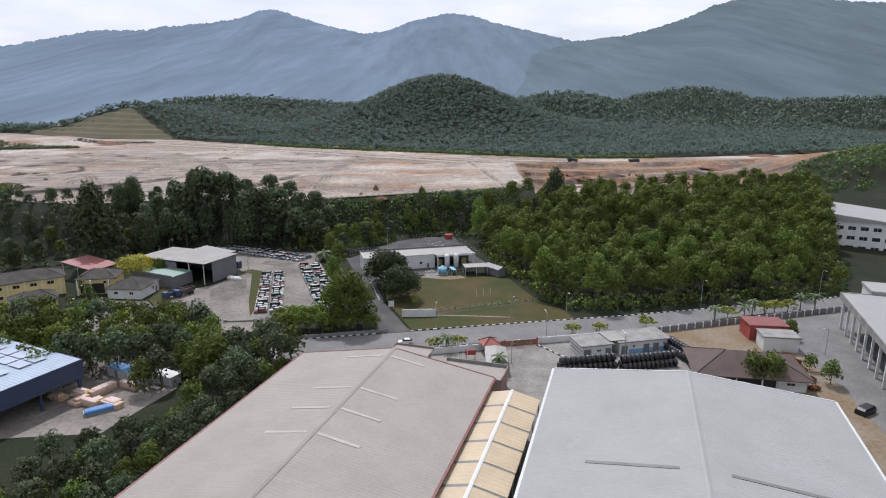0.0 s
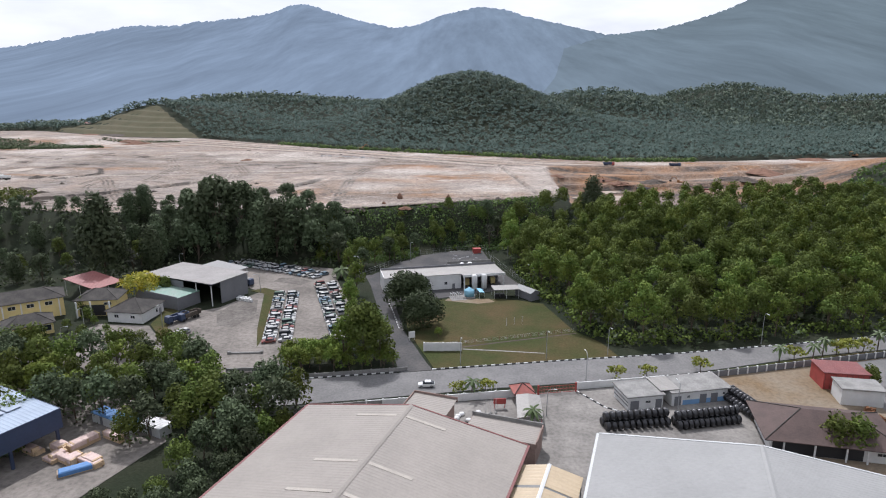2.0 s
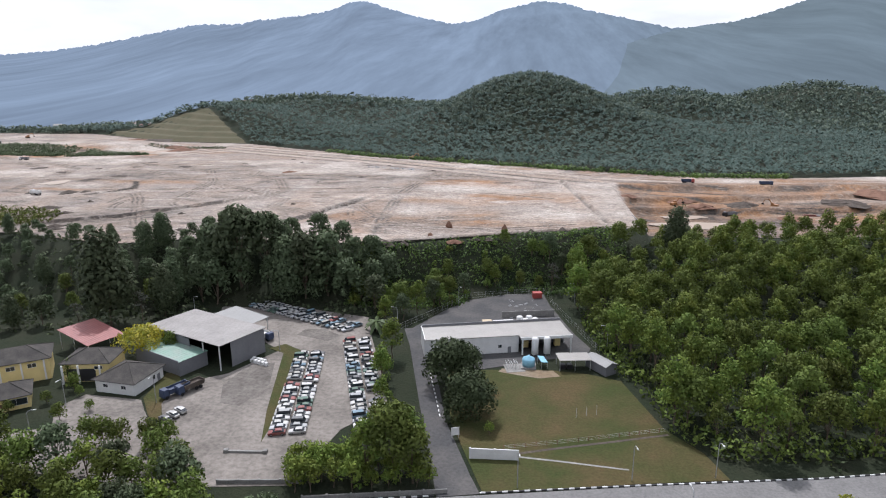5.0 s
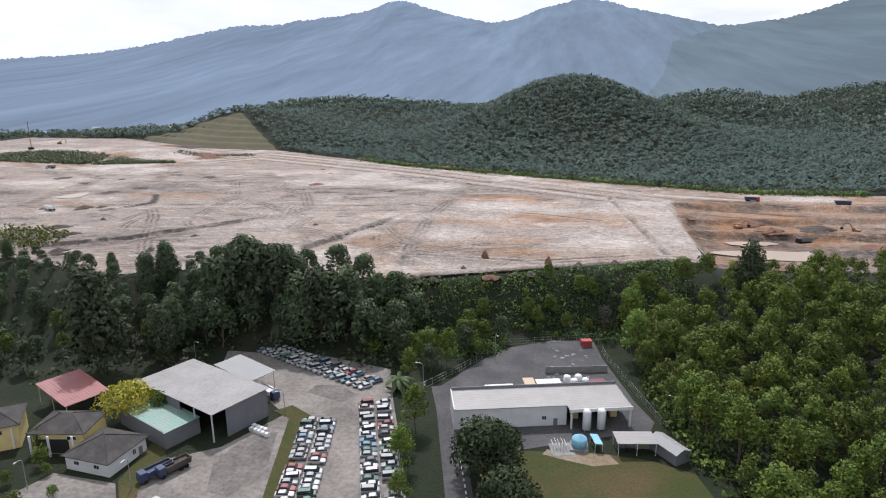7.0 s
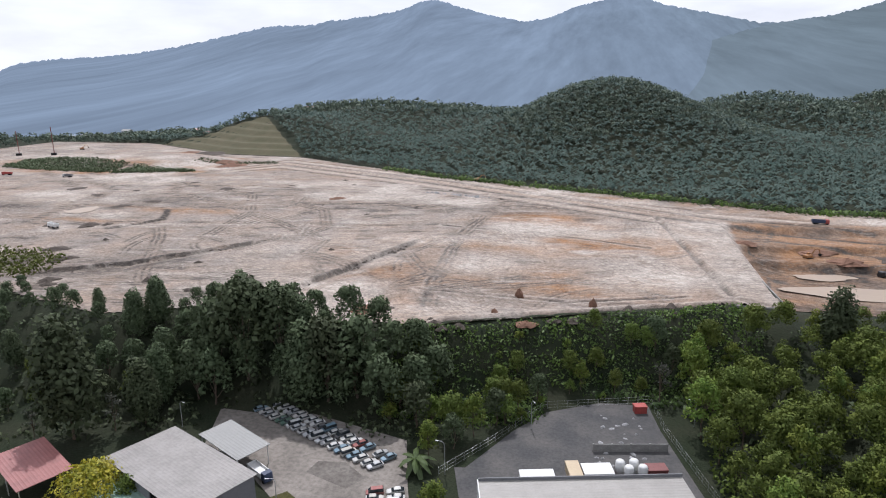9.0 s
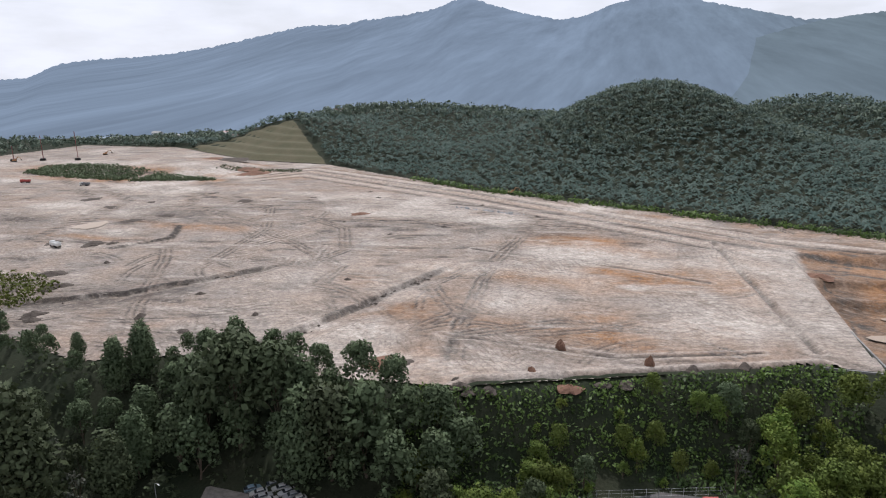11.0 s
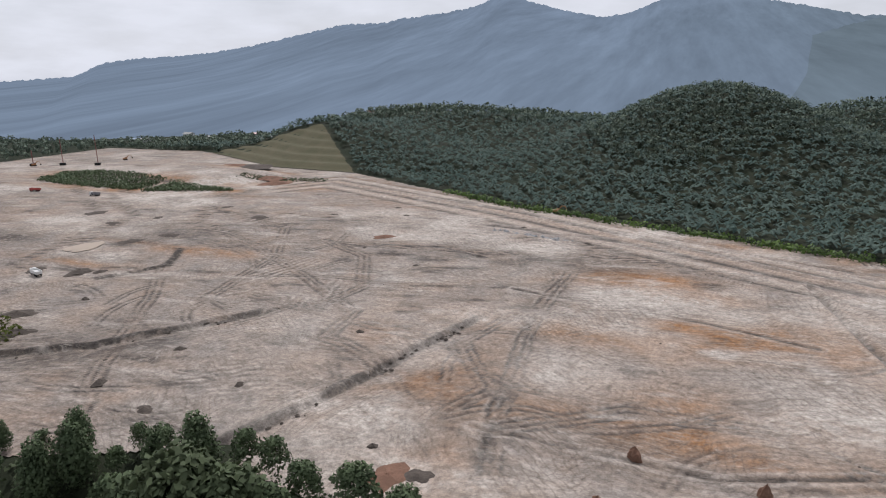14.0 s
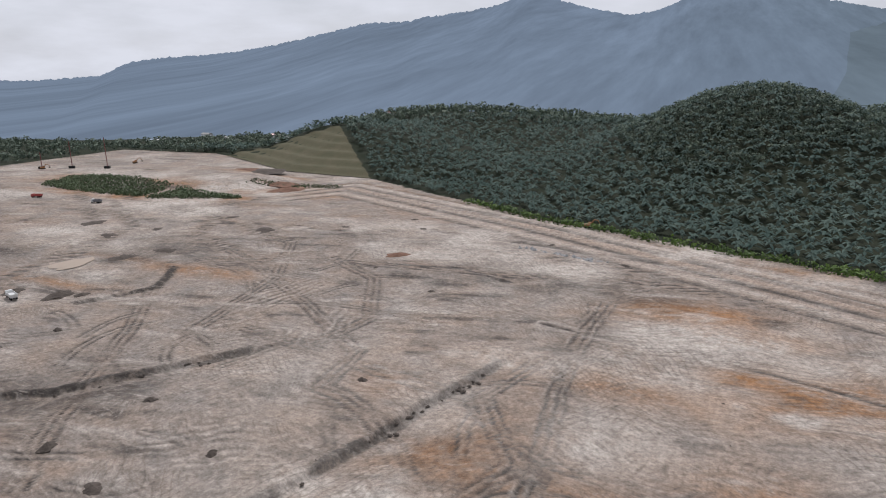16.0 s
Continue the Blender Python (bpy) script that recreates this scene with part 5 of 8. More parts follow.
# ---- buildings ----
def ribbed(g, x0, x1, z0, z1, y0, y1, rib=0.76, h=0.035, m=None):
    """A sloping roof of ribbed sheet; the ribs run down the slope from x0 to x1."""
    n = max(2, int(abs(y1 - y0) / rib))
    v, f = [], []
    for i in range(n + 1):
        y = y0 + (y1 - y0) * i / n
        for dy, dz in ((-0.30, 0.0), (-0.07, h), (0.07, h), (0.30, 0.0)):
            yy = y + dy * rib
            if y0 < y1:
                yy = min(max(yy, y0), y1)
            v += [(x0, yy, z0 + dz), (x1, yy, z1 + dz)]
    k = len(v) // 2
    f = [(2 * i, 2 * i + 1, 2 * i + 3, 2 * i + 2) for i in range(k - 1)]
    b = len(v)
    v += [(x0, y0, z0 - 0.12), (x1, y0, z1 - 0.12), (x1, y1, z1 - 0.12), (x0, y1, z0 - 0.12)]
    f += [(b, b + 1, b + 2, b + 3), (b + 1, b + 2, 2 * (k - 1) + 1, 1), (b, b + 3, 2 * (k - 1), 0), (b, b + 1, 1, 0), (b + 3, b + 2, 2 * k - 1, 2 * k - 2)]
    return g.add(v, f, m)


def warehouse(m, W, L, eave, ridge, roof, trim, label, strips, strip_mat, wall="greywall", rib=0.76):
    """A long hall under a low gable of ribbed sheet; y runs towards its far gable at 0."""
    t = thing("warehouse", m, label, "warehouse")
    for s in (-1, 1):
        g = Geo()
        g.box(min(s * W / 2, s * W / 2 - s * 0.25), max(s * W / 2, s * W / 2 - s * 0.25), -L, -0.3, -0.5, eave - 0.15)
        part("wall", g, wall, t)
        part("roof", ribbed(Geo(), 0, s * (W / 2 + 0.5), ridge, eave, -L, 0.3, rib), roof, t)
        g = Geo()
        g.box(min(s * (W / 2 + 0.45), s * (W / 2 + 0.95)), max(s * (W / 2 + 0.45), s * (W / 2 + 0.95)), -L, 0.4, eave - 0.3, eave + 0.02)
        part("gutter", g, trim, t)
        g = Geo()
        sl = (eave - ridge) / (W / 2 + 0.5)
        g.add([(0, 0.25, ridge + 0.12), (s * (W / 2 + 0.5), 0.25, eave + 0.12), (s * (W / 2 + 0.5), 0.6, eave + 0.12), (0, 0.6, ridge + 0.12), (0, 0.25, ridge - 0.35), (s * (W / 2 + 0.5), 0.25, eave - 0.35), (s * (W / 2 + 0.5), 0.6, eave - 0.35), (0, 0.6, ridge - 0.35)], [(0, 1, 2, 3), (3, 2, 6, 7), (4, 5, 1, 0), (7, 6, 5, 4), (1, 5, 6, 2)])
        part("verge_trim", g, trim, t)
    for y in (-0.3, -L + 0.1):
        g = Geo()
        g.add([(-W / 2, y, -0.5), (W / 2, y, -0.5), (W / 2, y, eave - 0.2), (0, y, ridge - 0.2), (-W / 2, y, eave - 0.2), (-W / 2, y - 0.2, -0.5), (W / 2, y - 0.2, -0.5), (W / 2, y - 0.2, eave - 0.2), (0, y - 0.2, ridge - 0.2), (-W / 2, y - 0.2, eave - 0.2)], [(4, 3, 2, 1, 0), (5, 6, 7, 8, 9), (0, 1, 6, 5)])
        part("gable", g, wall, t)
    g = Geo()
    g.add([(-0.5, -L, ridge + 0.02), (0, -L, ridge + 0.2), (0.5, -L, ridge + 0.02), (-0.5, 0.35, ridge + 0.02), (0, 0.35, ridge + 0.2), (0.5, 0.35, ridge + 0.02)], [(0, 1, 4, 3), (1, 2, 5, 4), (0, 3, 5, 2)])
    part("ridge_cap", g, roof, t)
    for s, y, a, b, w in strips:
        sl = (eave - ridge) / (W / 2 + 0.5)
        g = Geo()
        g.add([(s * a, y, ridge + sl * a + 0.1), (s * b, y, ridge + sl * b + 0.1), (s * b, y - w, ridge + sl * b + 0.1), (s * a, y - w, ridge + sl * a + 0.1), (s * a, y, ridge + sl * a), (s * b, y, ridge + sl * b), (s * b, y - w, ridge + sl * b), (s * a, y - w, ridge + sl * a)], [(0, 1, 2, 3), (0, 4, 5, 1), (1, 5, 6, 2), (2, 6, 7, 3), (3, 7, 4, 0)])
        part("skylight", g, strip_mat, t, "translucent roof sheet")
    return t


tan_strips = [(s, y + 0.35, a, b, 0.75) for y in (-4, -20.7, -29.7, -39.2) for s, a, b in ((-1, 1.4, 10), (1, 0.8, 8.9))]
warehouse(pose(-11.5, 139.3, 0, 0, 0, -17), 47, 100, 9, 13.2, "tanroof", "rust", "large warehouse with a tan ribbed roof and red-brown trim", tan_strips, "skylight")
warehouse(pose(53.7, 129, 0, 0, 0, -16.4), 57, 85, 9, 12, "greyroof", "steel", "large warehouse with a pale grey ribbed roof", [(-1, -38.1, 4, 19.2, 0.8), (1, -38.1, 4, 21, 0.8)], "skylight_dark")


def canopy_row(m, W, L, eave, ridge):
    t = thing("link_canopy", m, "cream sheet canopy between the two warehouses", "canopy")
    y = 0.0
    while y > -L:
        for s in (-1, 1):
            part("roof_panel", ribbed(Geo(), 0, s * W / 2, ridge, eave, y - 6.6, y, 1.0, 0.05), "creamroof", t)
            g = Geo()
            g.box(-0.05, W / 2 + 0.05, -7.3, -6.5, -0.1, 0.02, Matrix.Rotation(math.atan2(ridge - eave, W / 2), 4, "Y") if s > 0 else Matrix.Rotation(math.pi - math.atan2(ridge - eave, W / 2), 4, "Y"))
            g.v = [(a, b + y, c + ridge - 0.05) for a, b, c in g.v]
            part("gutter_band", g, "skylight_dark", t)
            g = Geo()
            g.tube([(s * (W / 2 - 0.3), y - 0.3, -0.2), (s * (W / 2 - 0.3), y - 0.3, eave)], 0.12, 8)
            part("post", g, "steel", t)
        y -= 7.2
    g = Geo()
    g.add([(-0.35, -L, ridge + 0.04), (0, -L, ridge + 0.22), (0.35, -L, ridge + 0.04), (-0.35, 0.05, ridge + 0.04), (0, 0.05, ridge + 0.22), (0.35, 0.05, ridge + 0.04)], [(0, 1, 4, 3), (1, 2, 5, 4), (0, 3, 5, 2)])
    part("ridge_cap", g, "white", t)
    g = Geo()
    g.box(-W / 2 - 1.6, -W / 2 - 0.1, -L, 1.5, 5.6, 5.8)
    part("service_walk", g, "white", t)
    for i in range(12):
        g = Geo()
        g.box(-W / 2 - 1.3, -W / 2 - 0.6, -3 - i * 3.1, -2.0 - i * 3.1, 5.8, 6.7, None, 0.08)
        part("cooling_unit", g, "greywall", t)


canopy_row(pose(15, 126.4, 0, 0, 0, -17), 12.2, 62, 7.6, 9)


def window(parent, x, y, z, w, h, a=0.0, frame_mat="white"):
    """A framed window set in a wall that faces -y when a is 0."""
    m = pose(x, y, z, 0, 0, a)
    g = Geo()
    for x0, x1, z0, z1 in ((-w / 2, w / 2, -h / 2, -h / 2 + 0.08), (-w / 2, w / 2, h / 2 - 0.08, h / 2), (-w / 2, -w / 2 + 0.08, -h / 2, h / 2), (w / 2 - 0.08, w / 2, -h / 2, h / 2), (-0.03, 0.03, -h / 2, h / 2)):
        g.box(x0, x1, -0.06, 0.02, z0, z1, m)
    win = part("window", g, frame_mat, parent)
    g = Geo()
    g.box(-w / 2 + 0.04, w / 2 - 0.04, -0.035, 0.0, -h / 2 + 0.04, h / 2 - 0.04, m)
    part("pane", g, "glass", win)


def hip(g, W, D, eave, h, over=0.7, cx=0.0, cy=0.0):
    """A hipped roof with a soffit."""
    a, b = W / 2 + over, D / 2 + over
    r = max(0.05, a - b)
    v = [(-a, -b, eave), (a, -b, eave), (a, b, eave), (-a, b, eave), (-r, 0, eave + h), (r, 0, eave + h), (-a, -b, eave - 0.18), (a, -b, eave - 0.18), (a, b, eave - 0.18), (-a, b, eave - 0.18)]
    f = [(0, 1, 5, 4), (1, 2, 5), (2, 3, 4, 5), (3, 0, 4), (6, 7, 1, 0), (7, 8, 2, 1), (8, 9, 3, 2), (9, 6, 0, 3), (9, 8, 7, 6)]
    return g.add([(x + cx, y + cy, z) for x, y, z in v], f)


def walls(parent, W, D, h, material, t=0.2, z0=-0.3):
    for x0, x1, y0, y1 in ((-W / 2, W / 2, -D / 2, -D / 2 + t), (-W / 2, W / 2, D / 2 - t, D / 2), (-W / 2, -W / 2 + t, -D / 2 + t, D / 2 - t), (W / 2 - t, W / 2, -D / 2 + t, D / 2 - t)):
        part("wall", Geo().box(x0, x1, y0, y1, z0, h), material, parent)


def hip_caps(parent, W, D, eave, h, over=0.7):
    a, b = W / 2 + over, D / 2 + over
    r = max(0.05, a - b)
    for p, q in (((-a, -b), -r), ((a, -b), r), ((a, b), r), ((-a, b), -r)):
        part("hip_cap", Geo().tube([(p[0], p[1], eave + 0.05), (q, 0, eave + h + 0.05)], 0.11, 6), "tile", parent)


def house(m, W, D, h, roof_h, wall, roof, label, wins, name="house", over=0.7, floors=1):
    t = thing(name, m, label, "house")
    walls(t, W, D, h, wall)
    part("roof", hip(Geo(), W, D, h + 0.15, roof_h, over), roof, t)
    hip_caps(t, W, D, h + 0.15, roof_h, over)
    for x, y, z, w, hh, a in wins:
        window(t, x, y, z, w, hh, a)
    return t


white = house(pose(-112.5, 221.5, 0, 0, 0, -6), 12.5, 12, 3.6, 3.0, "white", "tile", "single-storey white house with a dark hipped roof", [(-3, -6.02, 2.1, 1.6, 1.1, 0), (2.8, -6.02, 2.1, 1.6, 1.1, 0), (6.26, 2.0, 1.8, 1.0, 1.4, 90)])
part("door", Geo().box(6.2, 6.3, 3.4, 4.6, 0, 2.1), "greywall", white)
porch = house(pose(-126.7, 226.4, 0, 0, 0, 10), 13, 10, 5.6, 2.6, "yellowwall", "tile", "yellow porch house with white columns and a dark hipped roof", [(3.5, -5.02, 4.2, 2.4, 1.0, 0)])
for x in (-6, -1.5, 4.5):
    part("column", Geo().tube([(x, -6.4, -0.2), (x, -6.4, 5.5)], 0.28, 10), "white", porch)
# a dark panel on the wall paints the porch's shade; nothing is cut open
part("porch_opening", Geo().box(-5.6, 2.6, -5.05, -4.99, 0.1, 3.9), "dark", porch)
two = house(pose(-150.6, 219.8, 0, 0, 0, 35), 24, 11, 6.4, 2.8, "yellowwall", "tile", "two-storey yellow house with a dark hipped roof", [(-8 + 5.2 * i, -5.52, 4.9, 2.2, 1.3, 0) for i in range(4)] + [(-8 + 5.2 * i, -5.52, 1.7, 2.2, 1.3, 0) for i in range(2)])
for x in (-11, -5.4, -0.2, 5.0, 10.6):
    part("pilaster", Geo().box(x - 0.2, x + 0.2, -5.8, -5.5, 0, 6.4), "white", two)
bung = house(pose(-139, 205.8, 0, 0, 0, 38), 13, 9, 3.5, 2.6, "yellowwall", "tile", "low yellow bungalow with a wide hipped roof", [(3.4, -4.52, 2.0, 5.0, 1.9, 0)])
part("door", Geo().box(-0.9, 0.3, -4.56, -4.5, 0, 2.2), "redsoil", bung)
red = thing("red_roof_shed", pose(-139.5, 243, 0, 0, 0, -26), "open shed under a faded red sheet roof", "shed")
part("roof", ribbed(Geo(), -9, 9, 6.6, 5.2, -6, 6, 0.8), "redroof", red)
for x in (-8.5, 0, 8.5):
    for y in (-5.5, 5.5):
        part("post", Geo().tube([(x, y, -0.3), (x, y, 5.1 + 0.7 * (x < 0))], 0.12, 8), "steel", red)


def big_shed():
    t = thing("shed", pose(-102.3, 247.3, 0, 0, 0, -25.2), "open-fronted grey shed with a weathered sheet roof", "shed")
    W, D = 35.5, 18.0
    part("roof", ribbed(Geo(), -W / 2, W / 2, 7.4, 8.3, -D / 2, D / 2, 0.8), "shedroof", t)
    part("back_wall", Geo().box(-W / 2 + 0.6, W / 2 - 0.6, D / 2 - 0.8, D / 2 - 0.6, -0.3, 7.3), "greywall", t)
    part("side_wall", Geo().box(-W / 2 + 0.6, -W / 2 + 0.8, -D / 2 + 0.6, D / 2 - 0.8, -0.3, 7.2), "greywall", t)
    part("side_wall", Geo().box(W / 2 - 0.8, W / 2 - 0.6, -D / 2 + 4.5, D / 2 - 0.8, -0.3, 8.0), "greywall", t)
    part("front_wall", Geo().box(-W / 2 + 0.8, 2.5, -D / 2 + 0.6, -D / 2 + 0.8, -0.3, 7.1), "greywall", t)
    for x in (9, 16.5):
        part("post", Geo().box(x - 0.15, x + 0.15, -D / 2 + 0.6, -D / 2 + 0.9, -0.3, 7.5), "steel", t)
    t = thing("lean_to", pose(-107.5, 235.5, 0, 0, 0, -25.2), "grey lean-to store with a pale green roof", "shed")
    part("roof", ribbed(Geo(), -12.5, 9.5, 4.7, 4.5, -4.6, 5.6, 0.8), "greenroof", t)
    part("front_wall", Geo().box(-12.3, 9.3, -4.4, -4.2, -0.3, 4.4), "greywall", t)
    part("side_wall", Geo().box(9.1, 9.3, -4.2, 5.4, -0.3, 4.3), "greywall", t)
    part("side_wall", Geo().box(-12.3, -12.1, -4.2, 5.4, -0.3, 4.4), "greywall", t)
    part("parapet", Geo().box(-12.6, 9.6, -4.75, -4.6, 4.2, 5.0), "greywall", t)
    t = thing("open_shelter", pose(-98, 263.3, 0, 0, 0, -26), "open shelter with a pale sheet roof behind the shed", "shelter")
    part("roof", ribbed(Geo(), -8.6, 8.6, 6.0, 5.4, -4.7, 4.7, 0.8), "greyroof", t)
    for x in (-8, 0, 8):
        for y in (-4.2, 4.2):
            part("post", Geo().tube([(x, y, -0.3), (x, y, 5.6)], 0.12, 8), "steel", t)


big_shed()


def plant_building():
    t = thing("plant_building", pose(-11, 260.2, 0, 0, 0, 14.9), "long white flat-roofed plant building with an open bay", "building")
    W, D, H = 46.0, 11.0, 5.6
    part("roof", ribbed(Geo(), -W / 2, W / 2, H + 0.25, H + 0.2, -D / 2, D / 2, 0.9, 0.04), "lightroof", t)
    part("parapet", Geo().box(-W / 2, W / 2, D / 2, D / 2 + 0.25, 0, H + 1.0), "greywall", t)
    part("parapet", Geo().box(-W / 2 - 0.25, -W / 2, -D / 2, D / 2 + 0.25, 0, H + 0.6), "white", t)
    part("front_wall", Geo().box(-W / 2, 6.5, -D / 2 + 0.3, -D / 2 + 0.55, -0.2, H), "white", t)
    part("side_wall", Geo().box(6.3, 6.55, -D / 2 + 0.55, D / 2, -0.2, H), "white", t)
    part("side_wall", Geo().box(W / 2 - 0.25, W / 2, 0, D / 2, -0.2, H), "white", t)
    part("fascia", Geo().box(6.5, W / 2 + 0.2, -D / 2 - 2.4, -D / 2 - 2.2, H - 0.5, H + 0.4), "white", t)
    part("bay_roof", ribbed(Geo(), 6.5, W / 2 + 0.2, H + 0.22, H + 0.2, -D / 2 - 2.2, -D / 2, 0.9, 0.04), "lightroof", t)
    part("bay_back_wall", Geo().box(6.6, W / 2 - 0.3, 1.0, 1.2, -0.2, H), "greywall", t)
    for x in (7.2, 14.5, W / 2 - 0.3):
        part("column", Geo().box(x - 0.22, x + 0.22, -D / 2 - 2.1, -D / 2 - 1.7, -0.2, H - 0.4), "white", t)
    part("door", Geo().box(3.0, 4.1, -D / 2 + 0.26, -D / 2 + 0.32, 0, 2.1), "greywall", t)
    for x in (-18, -12, 0.5):
        window(t, x, -D / 2 + 0.28, 2.4, 1.2, 1.2)
    for x in (9.5, 12.5, 17, 20):
        g = Geo()
        g.box(x - 0.9, x + 0.9, -2.6, -1.0, 0.3, 2.6, None, 0.1)
        g.box(x - 0.7, x - 0.5, -2.4, -1.2, -0.1, 0.3)
        g.box(x + 0.5, x + 0.7, -2.4, -1.2, -0.1, 0.3)
        ob = thing("compressor_unit", pose(0, 0, 0), "yellow and rust-red compressor unit in the open bay", "machine")
        ob.matrix_basis = t.matrix_basis.copy()
        part("housing", g, "yellowwall" if x in (9.5, 20) else "rust", ob)

    def tank(x, y, r, h, mtl, label):
        k = thing("storage_tank", pose(x, y, 0), label, "tank")
        part("shell", Geo().lathe([(r * 0.5, 0.45), (r, 0.75), (r, h - 0.5), (r * 0.8, h - 0.2), (r * 0.35, h), (0.05, h + 0.03)], 20), mtl, k, smooth=True)
        for j in range(3):
            a = 2.1 * j
            part("leg", Geo().tube([(0.7 * r * math.cos(a), 0.7 * r * math.sin(a), 0), (0.7 * r * math.cos(a), 0.7 * r * math.sin(a), 0.8)], 0.07, 6), "steel", k)
        part("pipe", Geo().tube([(r + 0.1, 0, 0.1), (r + 0.1, 0, h - 0.6), (r - 0.2, 0, h - 0.3)], 0.05, 6), "metal", k)

    tank(1.7, 254.6, 1.05, 6.2, "white", "tall white storage tank beside the open bay")
    tank(5.4, 255.6, 1.05, 6.2, "white", "tall white storage tank beside the open bay")
    for x, y in ((-3.4, 277.5), (-0.2, 278.5), (-1.4, 275.5), (1.8, 276.5)):
        tank(x, y, 1.1, 4.4, "white", "white upright tank behind the plant building")
    b = thing("water_tank", pose(-0.2, 246.4, 0), "pale blue water tank with a cone top", "tank")
    part("shell", Geo().lathe([(1.9, 0.6), (1.9, 2.6), (1.7, 2.9), (0.5, 3.5), (0.3, 3.8)], 20), "bluepale", b, smooth=True)
    part("plinth", Geo().box(-2.2, 2.2, -2.2, 2.2, -0.1, 0.6, None, 0.05), "concrete", b)
    b = thing("pipe_rack", pose(-5.2, 245.6, 0, 0, 0, 15), "rack of thin steel pipes and valves", "pipework")
    for i in range(5):
        part("pipe", Geo().tube([(-1.6 + 0.8 * i, -1.5, 0), (-1.6 + 0.8 * i, -1.5, 1.6 + 0.3 * (i % 2)), (-1.6 + 0.8 * i, 1.4, 1.6 + 0.3 * (i % 2)), (-1.6 + 0.8 * i, 1.4, 0)], 0.08, 6), "steel", b)
    part("slab", Geo().box(-2.2, 3.4, -3.6, 1.9, -0.1, 0.16), "concrete", b)
    b = thing("blue_shelter", pose(3.9, 247.4, 0, 0, 0, 15), "small shelter with a sloping blue roof", "shelter")
    part("roof", ribbed(Geo(), -1.0, 1.0, 2.5, 2.2, -2.3, 2.3, 0.5, 0.03), "bluepale", b)
    for x in (-0.9, 0.9):
        for y in (-2.1, 2.1):
            part("post", Geo().tube([(x, y, 0), (x, y, 2.2)], 0.06, 6), "steel", b)
    b = thing("open_canopy", pose(13, 247.8, 0, 0, 0, 10), "open canopy with a pale sheet roof on posts", "canopy")
    part("roof", ribbed(Geo(), -4.8, 4.8, 3.5, 3.45, -2.8, 2.8, 0.7, 0.04), "lightroof", b)
    for x in (-4.5, 0, 4.5):
        for y in (-2.5, 2.5):
            part("post", Geo().tube([(x, y, 0), (x, y, 3.4)], 0.09, 6), "steel", b)
    for x in (-3.2, -1.2):
        part("bin", Geo().box(x - 0.8, x + 0.8, -1.2, 0.6, 0, 1.3, None, 0.08), "black", b)
    b = thing("store_hut", pose(21, 247.2, 0, 0, 0, 37), "small grey store hut with a ribbed gable roof", "hut")
    walls(b, 4.0, 8.6, 3.0, "greywall")
    for s in (-1, 1):
        part("roof", ribbed(Geo(), 0, s * 2.4, 3.9, 2.95, -4.6, 4.6, 0.7, 0.04), "greyroof", b)
    part("gable", Geo().add([(-2, -4.28, 3.0), (2, -4.28, 3.0), (0, -4.28, 3.8), (-2, -4.1, 3.0), (2, -4.1, 3.0), (0, -4.1, 3.8)], [(0, 1, 2), (5, 4, 3), (0, 2, 5, 3), (1, 4, 5, 2)]), "greywall", b)
    for x, y, w, d, h, mt, lab in ((-14.1, 274.5, 3, 6, 2.6, "creamroof", "cream skid-mounted plant unit behind the building"), (-22.5, 270.5, 8, 3.4, 2.4, "white", "flat white-roofed store behind the plant building"), (-8.6, 275.5, 7, 4.4, 2.6, "white", "white-topped unit with a red base"), (5.2, 281, 5, 3, 1.5, "rust", "rust-red steel tray in the yard"), (2.9, 310, 3.4, 2.2, 2.3, "redpaint", "red waste skip by the fence")):
        b = thing("plant_unit", pose(x, y, 0, 0, 0, 15), lab, "machine")
        part("body", Geo().box(-w / 2, w / 2, -d / 2, d / 2, -0.1, h * 0.8, None, 0.06), "rust" if mt == "white" and w == 7 else mt, b)
        part("top", Geo().box(-w / 2 - 0.12, w / 2 + 0.12, -d / 2 - 0.12, d / 2 + 0.12, h * 0.8, h, None, 0.05), mt, b)


M["bluepale"] = mat("pale_blue_paint", (0.22, 0.45, 0.58), 0.55, vary=0.2, scale=0.5, fine=3, bump=0.04)
plant_building()


